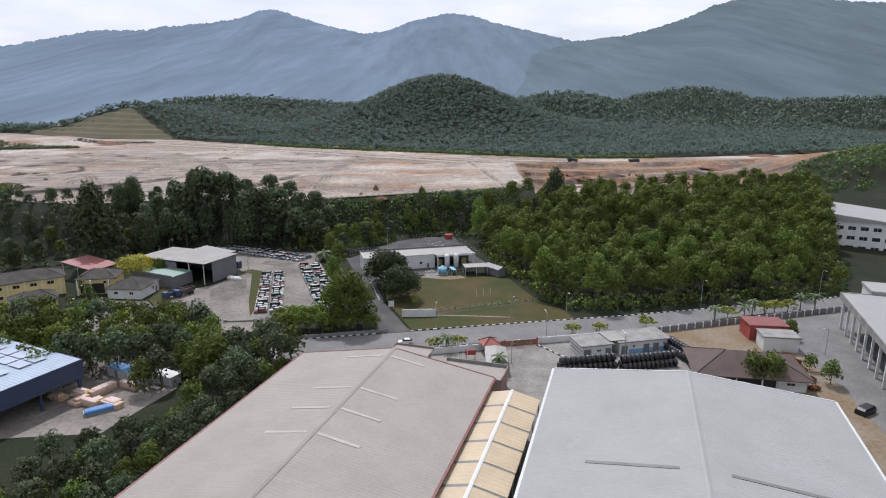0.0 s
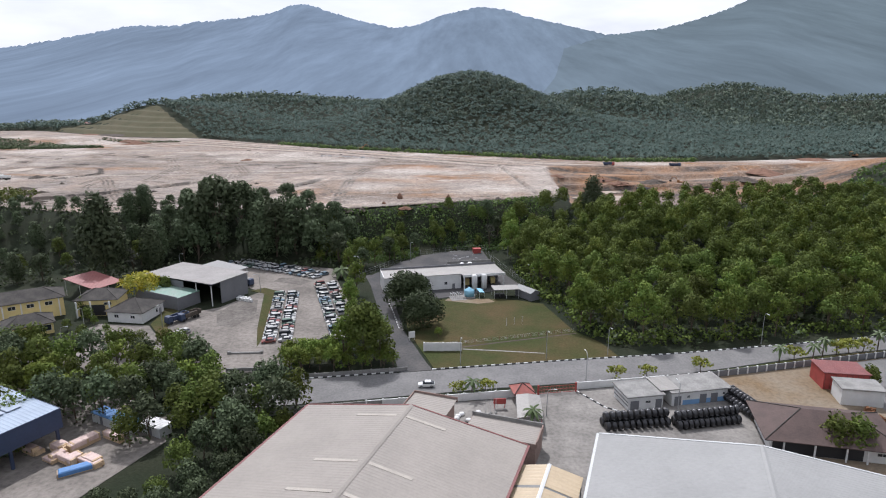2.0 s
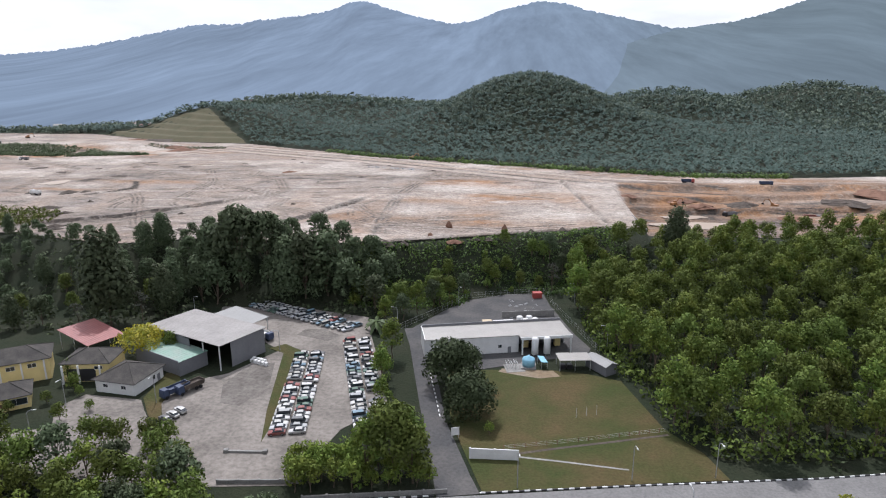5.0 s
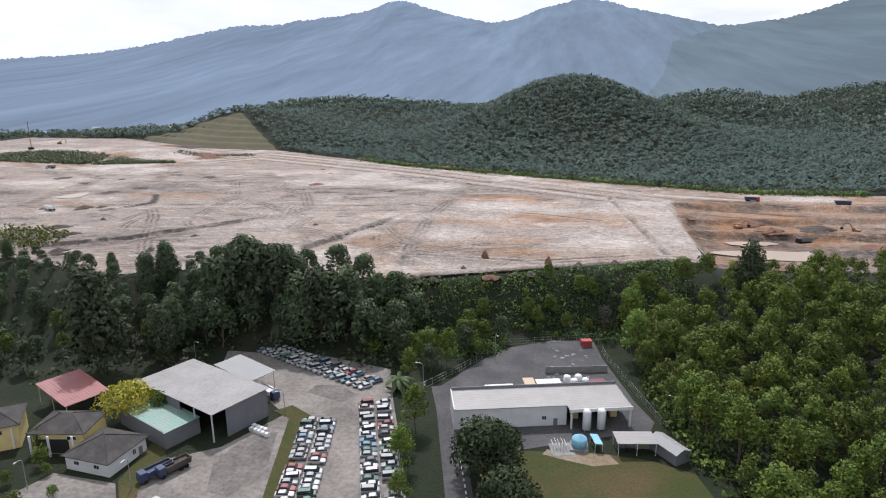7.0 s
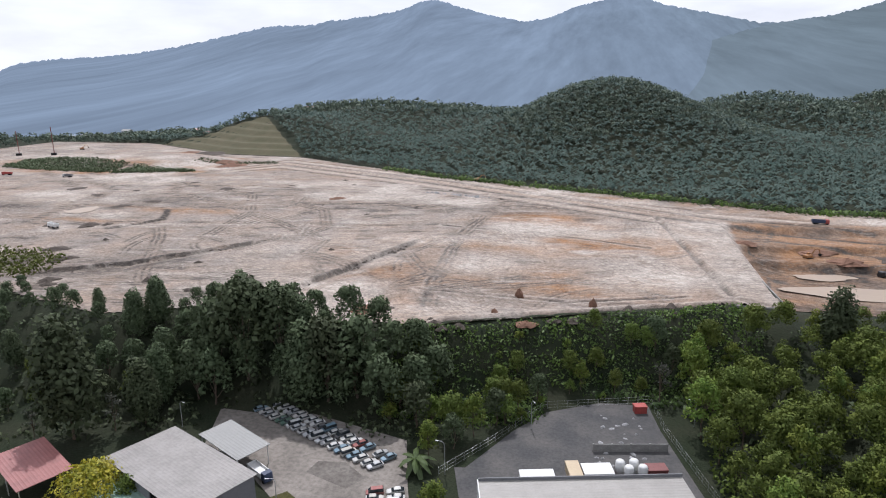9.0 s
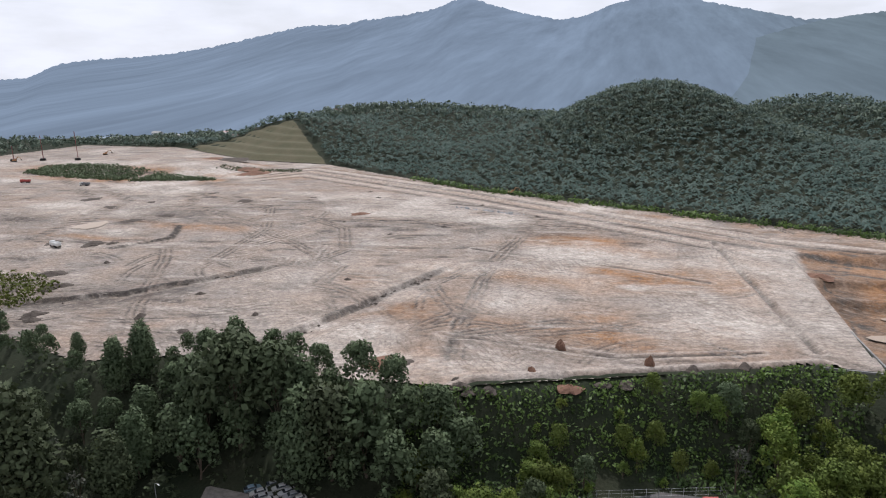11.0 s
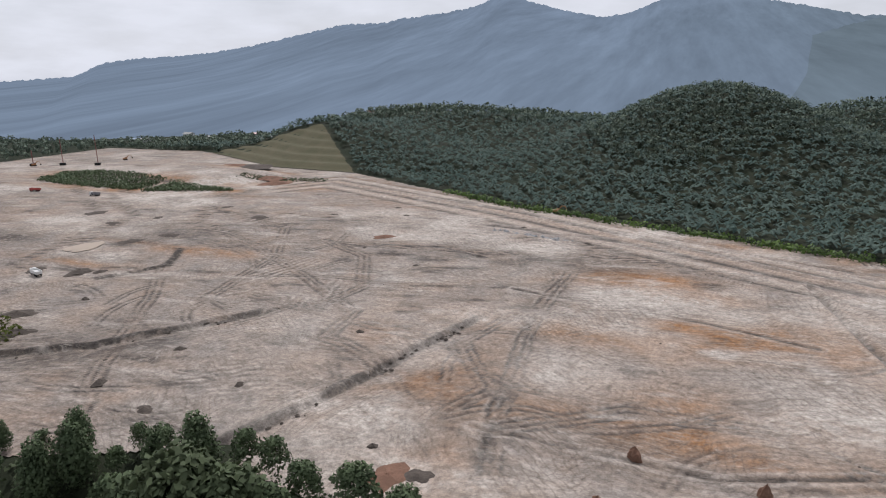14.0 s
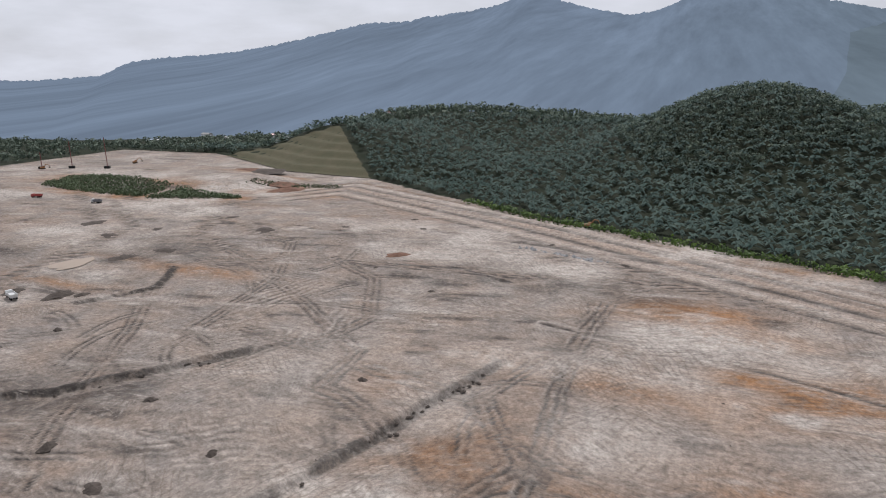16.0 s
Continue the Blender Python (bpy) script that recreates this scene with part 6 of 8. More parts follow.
def blue_works():
    """The solar-roofed hall of the timber yard, on posts."""
    t = thing("blue_warehouse", pose(-87.6, 142.5, 0, 0, 0, -25.5), "dark blue steel hall with solar panels on its roof", "warehouse")
    part("roof", ribbed(Geo(), -64, 0.3, 9.2, 9.0, -30, 0.3, 0.9, 0.06), "blueroof", t)
    part("fascia", Geo().box(0.3, 0.5, -30, 0.4, 4.6, 9.1), "bluecladding", t)
    part("fascia", Geo().box(-64, 0.3, 0.3, 0.5, 5.6, 9.1), "bluecladding", t)
    part("fascia", Geo().box(-64, 0.3, -30.2, -30, 4.6, 9.1), "bluecladding", t)
    for y in (-0.4, -10, -20, -29.5):
        for x in (-0.6, -16, -32):
            part("post", Geo().box(x - 0.28, x + 0.28, y - 0.28, y + 0.28, -0.3, 9.0), "bluecladding", t)
    for i in range(9):
        for j in range(3):
            for k in range(2):
                x0, y0 = -7.2 - 5.2 * i, -3.0 - 9.0 * j - 3.6 * k
                if (i + j) % 5 == 4:
                    continue
                part("solar_panel", Geo().box(x0 - 4.6, x0, y0 - 3.2, y0, 9.32, 9.4), "solar", t)
    rng = random.Random(5)
    for k in range(14):
        x, y, a = -86 + rng.uniform(-7, 9), 141 + rng.uniform(-6, 5), rng.choice((-25, -25, 60))
        L, W, H = rng.uniform(3, 6), rng.uniform(1.2, 2.2), rng.uniform(0.8, 2.0)
        b = thing("timber_bundle", pose(x, y, 0.05, 0, 0, a), "bundle of pale sawn timber under pink wrap", "timber", "timber bundles in the yard")
        part("timber", Geo().box(-L / 2, L / 2, -W / 2, W / 2, 0.1, H, None, 0.05), "timber", b)
        part("wrap", Geo().box(-L / 2 + 0.3, L / 2 - 0.4, -W / 2 - 0.04, W / 2 + 0.04, H * 0.45, H + 0.05, None, 0.12), "wrap", b)
    b = thing("tarpaulin_stack", pose(-78.5, 133.8, 0.05, 0, 0, 35), "timber stack under a blue tarpaulin", "timber")
    part("timber", Geo().box(-4, 4, -0.9, 0.9, 0, 1.0, None, 0.05), "timber", b)
    part("tarpaulin", Geo().box(-3.8, 2.2, -1.05, 1.05, 0.3, 1.25, None, 0.2), "tarp", b)
    for x, y, s, mt in ((-77.4, 150, 1.0, "bluepale"), (-83.5, 153, 1.1, "tarp"), (-70, 149, 1.0, "white")):
        b = thing("site_cabin", pose(x, y, 0, 0, 0, -25), "pale steel site cabin with a flat roof", "cabin")
        part("body", Geo().box(-3 * s, 3 * s, -1.6, 1.6, 0, 2.4), "steel", b)
        part("roof", ribbed(Geo(), -3.2 * s, 3.2 * s, 2.5, 2.45, -1.8, 1.8, 0.5, 0.04), mt, b)
        part("door", Geo().box(-0.5, 0.4, -1.65, -1.6, 0.1, 2.1), "greywall", b)


M["timber"] = mat("sawn_timber", (0.5, 0.36, 0.22), 0.8, vary=0.25, scale=0.8, fine=4)
M["wrap"] = mat("pink_plastic_wrap", (0.6, 0.45, 0.4), 0.4, vary=0.3, scale=1.0, fine=4, bump=0.3)
M["tarp"] = mat("blue_tarpaulin", (0.08, 0.2, 0.42), 0.45, vary=0.2, scale=1.0, fine=4, bump=0.2)
blue_works()


def gatehouses():
    t = thing("gatehouse", pose(41.8, 168.3, 0, 0, 0, 13), "small grey gatehouse with a flat concrete roof", "building")
    walls(t, 9, 7.6, 3.4, "white")
    part("roof", Geo().box(-5, 5, -4.3, 4.3, 3.4, 3.7, None, 0.05), "concrete", t)
    part("shutter", Geo().box(-3.9, -1.7, -3.86, -3.8, 0.1, 2.4), "greywall", t)
    part("shutter", Geo().box(2.6, 4.2, -3.86, -3.8, 0.1, 2.4), "greywall", t)
    for z in (1.0, 1.9):
        part("band", Geo().box(-4.55, -4.5, -3.8, 3.8, z, z + 0.3), "greywall", t)
    window(t, 0.6, -3.82, 1.9, 1.4, 0.7)
    t = thing("gate_office", pose(56, 172, 0, 0, 0, 13.5), "white office with a blue base and a stained flat roof", "building")
    walls(t, 15.5, 8, 3.5, "white")
    part("roof", Geo().box(-8.3, 8.2, -4.6, 4.5, 3.5, 3.8, None, 0.05), "concrete", t)
    part("blue_base", Geo().box(-4.8, 7.78, -4.04, -4.0, 0, 1.3), "bluepaint", t)
    for x in (-6.2, 0.6, 3.6):
        part("door", Geo().box(x - 0.9, x + 0.9, -4.1, -4.04, 0.1, 2.5), "greywall", t)
    for x in (-3.4, 6.2):
        window(t, x, -4.06, 2.2, 0.8, 0.8)
    t = thing("entrance_canopy", pose(48.3, 170.5, 0, 0, 0, 13), "white sheet canopy between gatehouse and office", "canopy")
    part("roof", ribbed(Geo(), -2.6, 2.6, 4.0, 3.95, -3.6, 3.6, 0.6, 0.04), "lightroof", t)
    for x in (-2.3, 2.3):
        part("post", Geo().tube([(x, -3.3, 0), (x, -3.3, 3.9)], 0.07, 6), "steel", t)
    t = thing("sliding_gate", pose(17.6, 170.9, 0, 0, 0, 11.5), "red steel sliding gate", "gate")
    for z in (0.2, 1.1, 2.0):
        part("rail", Geo().box(0, 9.8, -0.05, 0.05, z, z + 0.1), "redpaint", t)
    for i in range(26):
        part("bar", Geo().box(0.1 + i * 0.385, 0.16 + i * 0.385, -0.03, 0.03, 0.2, 2.1), "redpaint", t)
    for x in (0, 9.9):
        part("post", Geo().box(x - 0.2, x + 0.2, -0.2, 0.2, -0.2, 2.6, None, 0.04), "redpaint", t)
    t = thing("gazebo", pose(13.3, 168, 0, 0, 0, 12), "small pavilion with a faded red pyramid roof", "pavilion")
    part("roof", hip(Geo(), 4.6, 4.6, 2.9, 1.7, 0.4), "redtile", t)
    for x in (-2, 2):
        for y in (-2, 2):
            part("post", Geo().box(x - 0.12, x + 0.12, y - 0.12, y + 0.12, -0.2, 2.9), "white", t)
    hip_caps(t, 4.6, 4.6, 2.9, 1.7, 0.4)
    t = thing("carport", pose(14.2, 158.6, 0, 0, 0, -2), "white sheet-roofed carport on red posts", "canopy")
    for s in (-1, 1):
        part("roof", ribbed(Geo(), 0, s * 2.9, 3.7, 3.3, -5.6, 5.6, 0.6, 0.04), "lightroof", t)
    for x in (-2.6, 2.6):
        for y in (-5, 0, 5):
            part("post", Geo().tube([(x, y, 0), (x, y, 3.3)], 0.07, 6), "redpaint", t)
    t = thing("red_notice_stand", pose(7.6, 163.4, 0, 0, 0, 5), "red notice board on two posts", "sign")
    part("board", Geo().box(-1.5, 1.5, -0.12, 0.12, 1.2, 2.6, None, 0.03), "redpaint", t)
    for x in (-1.2, 1.2):
        part("post", Geo().tube([(x, 0.0, -0.1), (x, 0, 1.3)], 0.08, 6), "redpaint", t)
    t = thing("office_annex", pose(-8.6, 153.6, 0, 0, 0, -17), "small brown annex with a sloping tan roof", "building")
    walls(t, 9.4, 6.6, 6.0, "brownwall")
    part("roof", ribbed(Geo(), -5.2, 5.2, 6.2, 6.1, -3.8, 3.8, 0.7, 0.04), "tanroof", t)
    part("parapet", Geo().box(-5.3, 5.3, 3.8, 4.0, 5.6, 6.7), "brownwall", t)
    part("parapet", Geo().box(-5.4, -5.2, -3.8, 4.0, 5.6, 6.6), "brownwall", t)
    t = thing("flat_annex", pose(7.5, 145.2, 0, 0, 0, -17), "low annex with a flat tan roof behind a parapet", "building")
    walls(t, 15.5, 7.4, 5.0, "brownwall")
    part("roof", ribbed(Geo(), -7.6, 7.6, 5.1, 5.0, -3.6, 3.6, 0.7, 0.04), "tanroof", t)
    part("parapet", Geo().box(-7.9, 7.9, 3.6, 3.85, 4.0, 5.9), "concrete", t)
    part("parapet", Geo().box(7.75, 8.0, -3.7, 3.6, 4.0, 5.6), "brownwall", t)


M["redtile"] = mat("faded_red_tile", (0.32, 0.1, 0.08), 0.75, vary=0.3, scale=0.5, fine=4)
M["brownwall"] = mat("brown_plaster", (0.28, 0.2, 0.17), 0.85, vary=0.2, scale=0.4, fine=3)
gatehouses()


def east_side():
    t = thing("canteen", pose(77.8, 152.4, 0, 0, 0, -10), "long low building with a brown hipped roof", "building")
    W, D = 25, 15
    walls(t, W, D, 3.3, "white")
    part("roof", hip(Geo(), W, D, 3.5, 3.6, 1.4), "browntile", t)
    hip_caps(t, W, D, 3.5, 3.6, 1.4)
    # the shaded open front is a dark panel laid on the wall
    part("dark_opening", Geo().box(-W / 2 + 0.5, W / 2 - 7, -D / 2 - 0.05, -D / 2 + 0.0, 0.1, 2.9), "dark", t)
    window(t, W / 2 - 3.6, -D / 2 - 0.02, 2.0, 2.0, 0.8)
    for x in (-10, -4, 2, 6):
        part("post", Geo().box(x - 0.15, x + 0.15, -D / 2 - 1.1, -D / 2 - 0.8, 0, 3.4), "white", t)
    t = thing("red_shed", pose(96.5, 180.4, 0, 0, 0, -4), "faded red sheet-metal shed", "shed")
    walls(t, 11, 7.5, 4.4, "redpaint")
    part("roof", ribbed(Geo(), -5.8, 5.8, 4.8, 4.6, -4.1, 4.1, 0.6, 0.05), "redshedroof", t)
    for i in range(9):
        part("rib", Geo().box(-5.2 + 1.3 * i, -5.1 + 1.3 * i, -3.82, -3.75, 0, 4.3), "rust", t)
    t = thing("white_store", pose(96, 171.2, 0, 0, 0, -8), "white block store with a flat grey roof", "building")
    walls(t, 9.5, 6, 4.2, "white")
    part("roof", Geo().box(-5.1, 5.1, -3.4, 3.4, 4.2, 4.5, None, 0.05), "concrete", t)
    t = thing("columned_hall", pose(123.2, 187.7, 0, 0, 0, -19), "tall hall with a flat pale roof on white columns", "building")
    part("roof", Geo().box(0, 60, -95, 0.4, 10.6, 11.2, None, 0.05), "greyroof", t)
    part("fascia", Geo().box(-0.3, 0, -95, 0.4, 9.4, 11.4), "concrete", t)
    part("fascia", Geo().box(-0.3, 60, 0.4, 0.7, 9.4, 11.4), "concrete", t)
    part("upper_roof", Geo().box(8, 60, 0.7, 12, 11.5, 12.4, None, 0.05), "greyroof", t)
    part("upper_wall", Geo().box(8.4, 60, 0.9, 11.6, -0.3, 11.5), "white", t)
    part("back_wall", Geo().box(12, 12.3, -95, 0, -0.3, 10.6), "greywall", t)
    for i in range(14):
        part("column", Geo().box(0.4, 1.0, -1.6 - 6.2 * i, -1.0 - 6.2 * i, -0.3, 10.6, None, 0.05), "white", t)
    t = thing("office_block", pose(196, 293, 0, 0, 0, 62), "white three-storey office block with ribbon windows", "building")
    walls(t, 36, 24, 15, "white", z0=-3)
    part("roof", Geo().box(-19, 19, -13, 13, 15, 15.5, None, 0.05), "greyroof", t)
    part("roof_slope", Geo().add([(-19, -13, 15.5), (19, -13, 15.5), (19, 13, 18), (-19, 13, 18), (-19, 13, 15.5), (19, 13, 15.5)], [(0, 1, 2, 3), (1, 5, 2), (0, 3, 4), (3, 2, 5, 4)]), "greyroof", t)
    for fl in range(3):
        for i in range(8):
            window(t, -15.5 + 4.4 * i, -12.02, 3.2 + 4.4 * fl, 3.2, 1.8)
            if i < 5:
                window(t, -18.02, -9.6 + 4.8 * i, 3.2 + 4.4 * fl, 3.2, 1.8, -90)
    rng = random.Random(8)
    for k in range(9):
        x, y = 100.5 - 0.35 * k * 3 + rng.uniform(-1, 1), 186 - 5.2 * k
        b = thing("scrap_heap", pose(x, y, 0.05, 0, 0, rng.uniform(0, 90)), "heap of rusty scrap beside the lane", "scrap", "scrap heaps along the lane")
        g = Geo()
        for j in range(9):
            s = rng.uniform(0.3, 0.9)
            g.box(-s, s, -0.4, 0.4, 0, rng.uniform(0.4, 1.1), pose(rng.uniform(-1, 1), rng.uniform(-1, 1), rng.uniform(0, 0.4), rng.uniform(-25, 25), rng.uniform(-25, 25), rng.uniform(0, 180)))
        part("scrap", g, "rustscrap", b)


M["rustscrap"] = mat("rusty_scrap", (0.17, 0.085, 0.045), 0.9, vary=0.4, scale=1.0, fine=5, bump=0.4)
M["redshedroof"] = mat("dull_red_sheet", (0.2, 0.065, 0.06), 0.6, vary=0.2, scale=0.4, fine=3, bump=0.03)
east_side()

# ---- trees and palms near the works ----
def strip_ok(x, y):
    """The green strip between the timber yard, the tan warehouse and the road."""
    s = np.interp(x, [-150, -75, -28.5], [141, 156, 165.8])
    if -135 < x < -40 and s - 14 < y < (np.interp(x, [-135, -72, -64], [186, 176, 173]) if x < -64 else s - 1.5) and not (-94 < x < -74 and y < 152):
        return True
    edge = -36 - (148 - y) * 0.31
    return 78 < y < 152 and edge - (17 if y > 118 else 30) < x < edge - 3.5


for x, y in scatter(130, (-135, -36, 78, 188), strip_ok, 4.3, 41):
    key = ("low_a", "low_b", "low_c", "low_a")[rnd.randint(0, 3)]
    s = 0.75 + 0.4 * rnd.random()
    if y > 150:
        s *= 1.12
    if y < 140:
        s *= 0.75
        key = "low_b" if rnd.random() < 0.7 else "low_a"
    plant(key, x, y, s, "trees of the green strip")
tufts("strip_undergrowth", 420, (-135, -36, 78, 188), strip_ok, 2.4, 42, 0.9, 1.7, 16, 0.4, "leafdark", "dark ferns and shrubs in the green strip")
for x, y, key, s in ((-29, 187, "wood_a", 1.25), (-34.5, 186.5, "wood_c", 0.95), (-24.5, 186, "wood_b", 1.05), (-27, 191, "wood_a", 1.0), (-41.8, 247, "wood_c", 0.85), (-41, 229, "wood_c", 0.75), (-38, 216, "wood_c", 0.6), (-42.5, 236, "low_a", 0.8), (-35.5, 205, "low_a", 0.9), (-33, 197, "wood_b", 0.8)):
    plant(key, x, y, s, "trees by the side road")
for x, y in scatter(26, (-51, -20, 178, 191), lambda x, y: 179 + 0.2 * (x + 47) < y < 188 + 0.2 * (x + 47), 2.2, 43):
    plant("low_c", x, y, (0.5 + 0.25 * rnd.random()) * (1.35 if x < -36 else 1.0), "hedge shrubs by the junction")
plant("shade", -21.3, 232, 1.0, "shade trees on the lawn")
plant("shade", -14.8, 215.5, 0.86, "shade trees on the lawn")
plant("low_c", -9.5, 207, 0.45, "trees by the side road", label="reddish-green shrub on the lawn")
for x, y, s in ((-103, 190.5, 0.8), (-99, 190.5, 0.85), (-95.5, 191.5, 0.75), (-88, 192, 0.8), (-84, 192.5, 0.75), (-83, 186, 0.9), (-76, 184, 0.8), (-134, 202, 0.4), (-128, 208, 0.4), (-122, 213, 0.35), (-118, 200, 0.55), (-126, 216, 0.55), (-131, 222, 0.7), (-114, 206, 0.35), (-152, 203, 0.5)):
    plant("low_a", x, y, s, "shrubs by the houses", label="rounded shrub in the houses' yard")
for x, y, key, s in ((-50, 274, "wood_c", 0.7), (-45, 280, "belt_b", 0.62), (-41, 287, "wood_c", 0.8), (-36, 294, "belt_b", 0.7), (-31, 302, "wood_a", 0.7), (-26, 309, "belt_b", 0.6), (-14, 317, "wood_c", 0.6), (-4, 319, "wood_b", 0.6), (-47, 286, "belt_d", 0.85), (-38, 302, "belt_d", 0.7)):
    plant(key, x, y, s, "trees by the plant yard")
plant("gold", -120, 240, 1.0)
plant("belt_d", -111, 241, 0.55, "shrubs by the houses", label="green tree beside the golden one")
for x, y, s in ((-2.4, 169.6, 1.0), (4.4, 171.2, 1.05), (39, 180.2, 1.1), (47.6, 182, 1.0), (63, 186, 1.15), (92, 194.5, 1.2), (106, 198.8, 1.3), (110, 200, 1.3), (115, 201.5, 1.2)):
    plant("street", x, y, s, "flower trees on the verge")
for x, y, s in ((82, 146.5, 0.95), (77.6, 147, 0.95), (97.5, 147.5, 0.7), (103.5, 178, 0.6), (105, 181, 0.55), (97, 156, 0.5)):
    plant("low_a", x, y, s, "trees by the lane", label="open green tree beside the brown-roofed building")


def palm_tree(x, y, h, s=1.0, label="slender coconut palm with drooping fronds"):
    t = thing("palm_tree", pose(x, y, float(land(x, y)), 0, 0, rnd.uniform(0, 360)), label, "palm tree")
    part("trunk", Geo().tube([(0, 0, -0.3), (0.1, 0, h * 0.5), (0.0, 0.1, h)], [0.2, 0.15, 0.12], 7), "bark", t)
    for k in range(14):
        a = 2.4 * k
        L = s * rnd.uniform(2.2, 2.9)
        rise = 0.9 - 1.3 * k / 14
        g = Geo()
        pts = [(L * u * math.cos(a), L * u * math.sin(a), h + L * (rise * u - 0.75 * u * u)) for u in (0, 0.3, 0.6, 0.85, 1.0)]
        w = [0.1, 0.34 * s, 0.38 * s, 0.25 * s, 0.05]
        sx, sy = -math.sin(a), math.cos(a)
        v = []
        for p, q in zip(pts, w):
            v += [(p[0] + sx * q, p[1] + sy * q, p[2] - 0.5 * q), p, (p[0] - sx * q, p[1] - sy * q, p[2] - 0.5 * q)]
        f = []
        for i in range(4):
            f += [(3 * i, 3 * i + 1, 3 * i + 4, 3 * i + 3), (3 * i + 1, 3 * i + 2, 3 * i + 5, 3 * i + 4)]
        part("frond", g.add(v, f), "palmleaf", t)


M["palmleaf"] = mat("green_palm_leaf", (0.08, 0.12, 0.035), 0.5, vary=0.25, scale=0.5, fine=3, leafy=0.25, bump=0.0)
for x, y, h in ((1.0, 168.8, 4.6), (14.6, 154.0, 5.0), (87, 192.8, 4.8), (101, 197, 5.6), (120, 203, 5.4), (126, 204.8, 5.0), (98, 196.2, 4.2)):
    palm_tree(x, y, h)
palm_tree(-52, 268.5, 3.6, 1.9, "wide dark oil palm beside the car yard")
for x, y in ((-57.5, 122), (-60, 114), (-56, 106), (-63, 99), (-54, 131)):
    palm_tree(x, y, 1.6, 1.0, "low bushy palm in the green strip")


# ---- cars and trucks ----
M["carpaint"] = paint("weathered_car_paint", [(0.4, 0.4, 0.385), (0.46, 0.46, 0.44), (0.09, 0.095, 0.1), (0.42, 0.43, 0.44), (0.5, 0.5, 0.49), (0.2, 0.045, 0.04), (0.46, 0.46, 0.44), (0.27, 0.28, 0.29), (0.12, 0.2, 0.26), (0.45, 0.44, 0.42), (0.3, 0.31, 0.31), (0.46, 0.46, 0.45), (0.36, 0.35, 0.32), (0.06, 0.12, 0.09)], 0.35, 0.15)
M["tyre"] = mat("tyre_rubber", (0.02, 0.02, 0.02), 0.85, vary=0.2, bump=0.1)


def loft(sections):
    """A hull through cross-sections, each (x, half width, z low, z shoulder, half width at top, z top)."""
    g = Geo()
    v, f = [], []
    for x, w, z0, z1, wt, z2 in sections:
        v += [(x, -w * 0.92, z0), (x, -w, 0.5 * (z0 + z1)), (x, -w * 0.97, z1), (x, -wt, z2), (x, wt, z2), (x, w * 0.97, z1), (x, w, 0.5 * (z0 + z1)), (x, w * 0.92, z0)]
    n = len(sections)
    for i in range(n - 1):
        for j in range(8):
            a, b = 8 * i + j, 8 * i + (j + 1) % 8
            f.append((a, a + 8, b + 8, b))
    f += [tuple(range(8)), tuple(reversed(range(8 * n - 8, 8 * n)))]
    return g.add(v, f)


def car(style, label):
    t = thing("car", pose(0, 0, 0), label, "car")
    if style == "van":
        body = [(-2.1, 0.72, 0.35, 0.8, 0.66, 0.86), (-1.95, 0.8, 0.25, 0.9, 0.74, 0.95), (-1.2, 0.83, 0.22, 0.95, 0.78, 1.0), (1.9, 0.83, 0.22, 0.95, 0.78, 1.0), (2.1, 0.8, 0.3, 0.9, 0.74, 0.96)]
        cab = [(-1.5, 0.74, 0.98, 1.1, 0.7, 1.12), (-0.9, 0.77, 0.98, 1.4, 0.66, 1.78), (1.85, 0.77, 0.98, 1.4, 0.68, 1.8), (2.05, 0.74, 0.98, 1.3, 0.68, 1.6)]
        roof = [(-0.85, 0.66, 1.74, 1.78, 0.6, 1.84), (1.85, 0.67, 1.76, 1.8, 0.62, 1.86)]
    else:
        body = [(-2.15, 0.66, 0.35, 0.62, 0.6, 0.66), (-1.95, 0.78, 0.24, 0.74, 0.7, 0.78), (-0.9, 0.83, 0.2, 0.86, 0.78, 0.9), (1.3, 0.83, 0.2, 0.88, 0.78, 0.93), (2.0, 0.78, 0.26, 0.84, 0.72, 0.9), (2.15, 0.68, 0.38, 0.72, 0.62, 0.78)]
        end = 1.75 if style == "sedan" else 2.05
        cab = [(-0.95, 0.7, 0.88, 0.95, 0.68, 0.96), (-0.25, 0.73, 0.88, 1.15, 0.56, 1.36), (0.95, 0.73, 0.88, 1.15, 0.56, 1.38), (end, 0.68, 0.9, 0.98, 0.62, 1.0)]
        roof = [(-0.38, 0.62, 1.27, 1.31, 0.52, 1.36), (-0.1, 0.63, 1.33, 1.37, 0.56, 1.43), (1.0, 0.63, 1.33, 1.38, 0.56, 1.43), (1.25, 0.62, 1.24, 1.28, 0.52, 1.34)]
    hull, lid = loft(body), loft(roof)
    part("body", hull.add(lid.v, lid.f), "carpaint", t)
    part("glazing", loft(cab), "glass", t)
    for x in (-1.3, 1.3):
        for s in (-1, 1):
            w = part("wheel", Geo().tube([(x, s * 0.62, 0.31), (x, s * 0.84, 0.31)], 0.31, 12), "tyre", t)
            part("rim", Geo().tube([(x, s * 0.83, 0.31), (x, s * 0.855, 0.31)], 0.18, 8), "metal", w)
    return t


CARS = {"sedan": car("sedan", "old saloon car with dull dusty paint"), "hatch": car("hatch", "small old hatchback with faded paint"), "van": car("van", "boxy old van with dusty paint")}
FIRST = set(CARS)


def park(style, x, y, a, group, z=0.1, label=""):
    src = CARS[style]
    m = pose(x, y, z, 0, 0, a)
    if style in FIRST:
        FIRST.discard(style)
        src.matrix_basis = m
        ob = src
    else:
        ob = copy_thing(src, m)
    return tagged(ob, label, "", group)


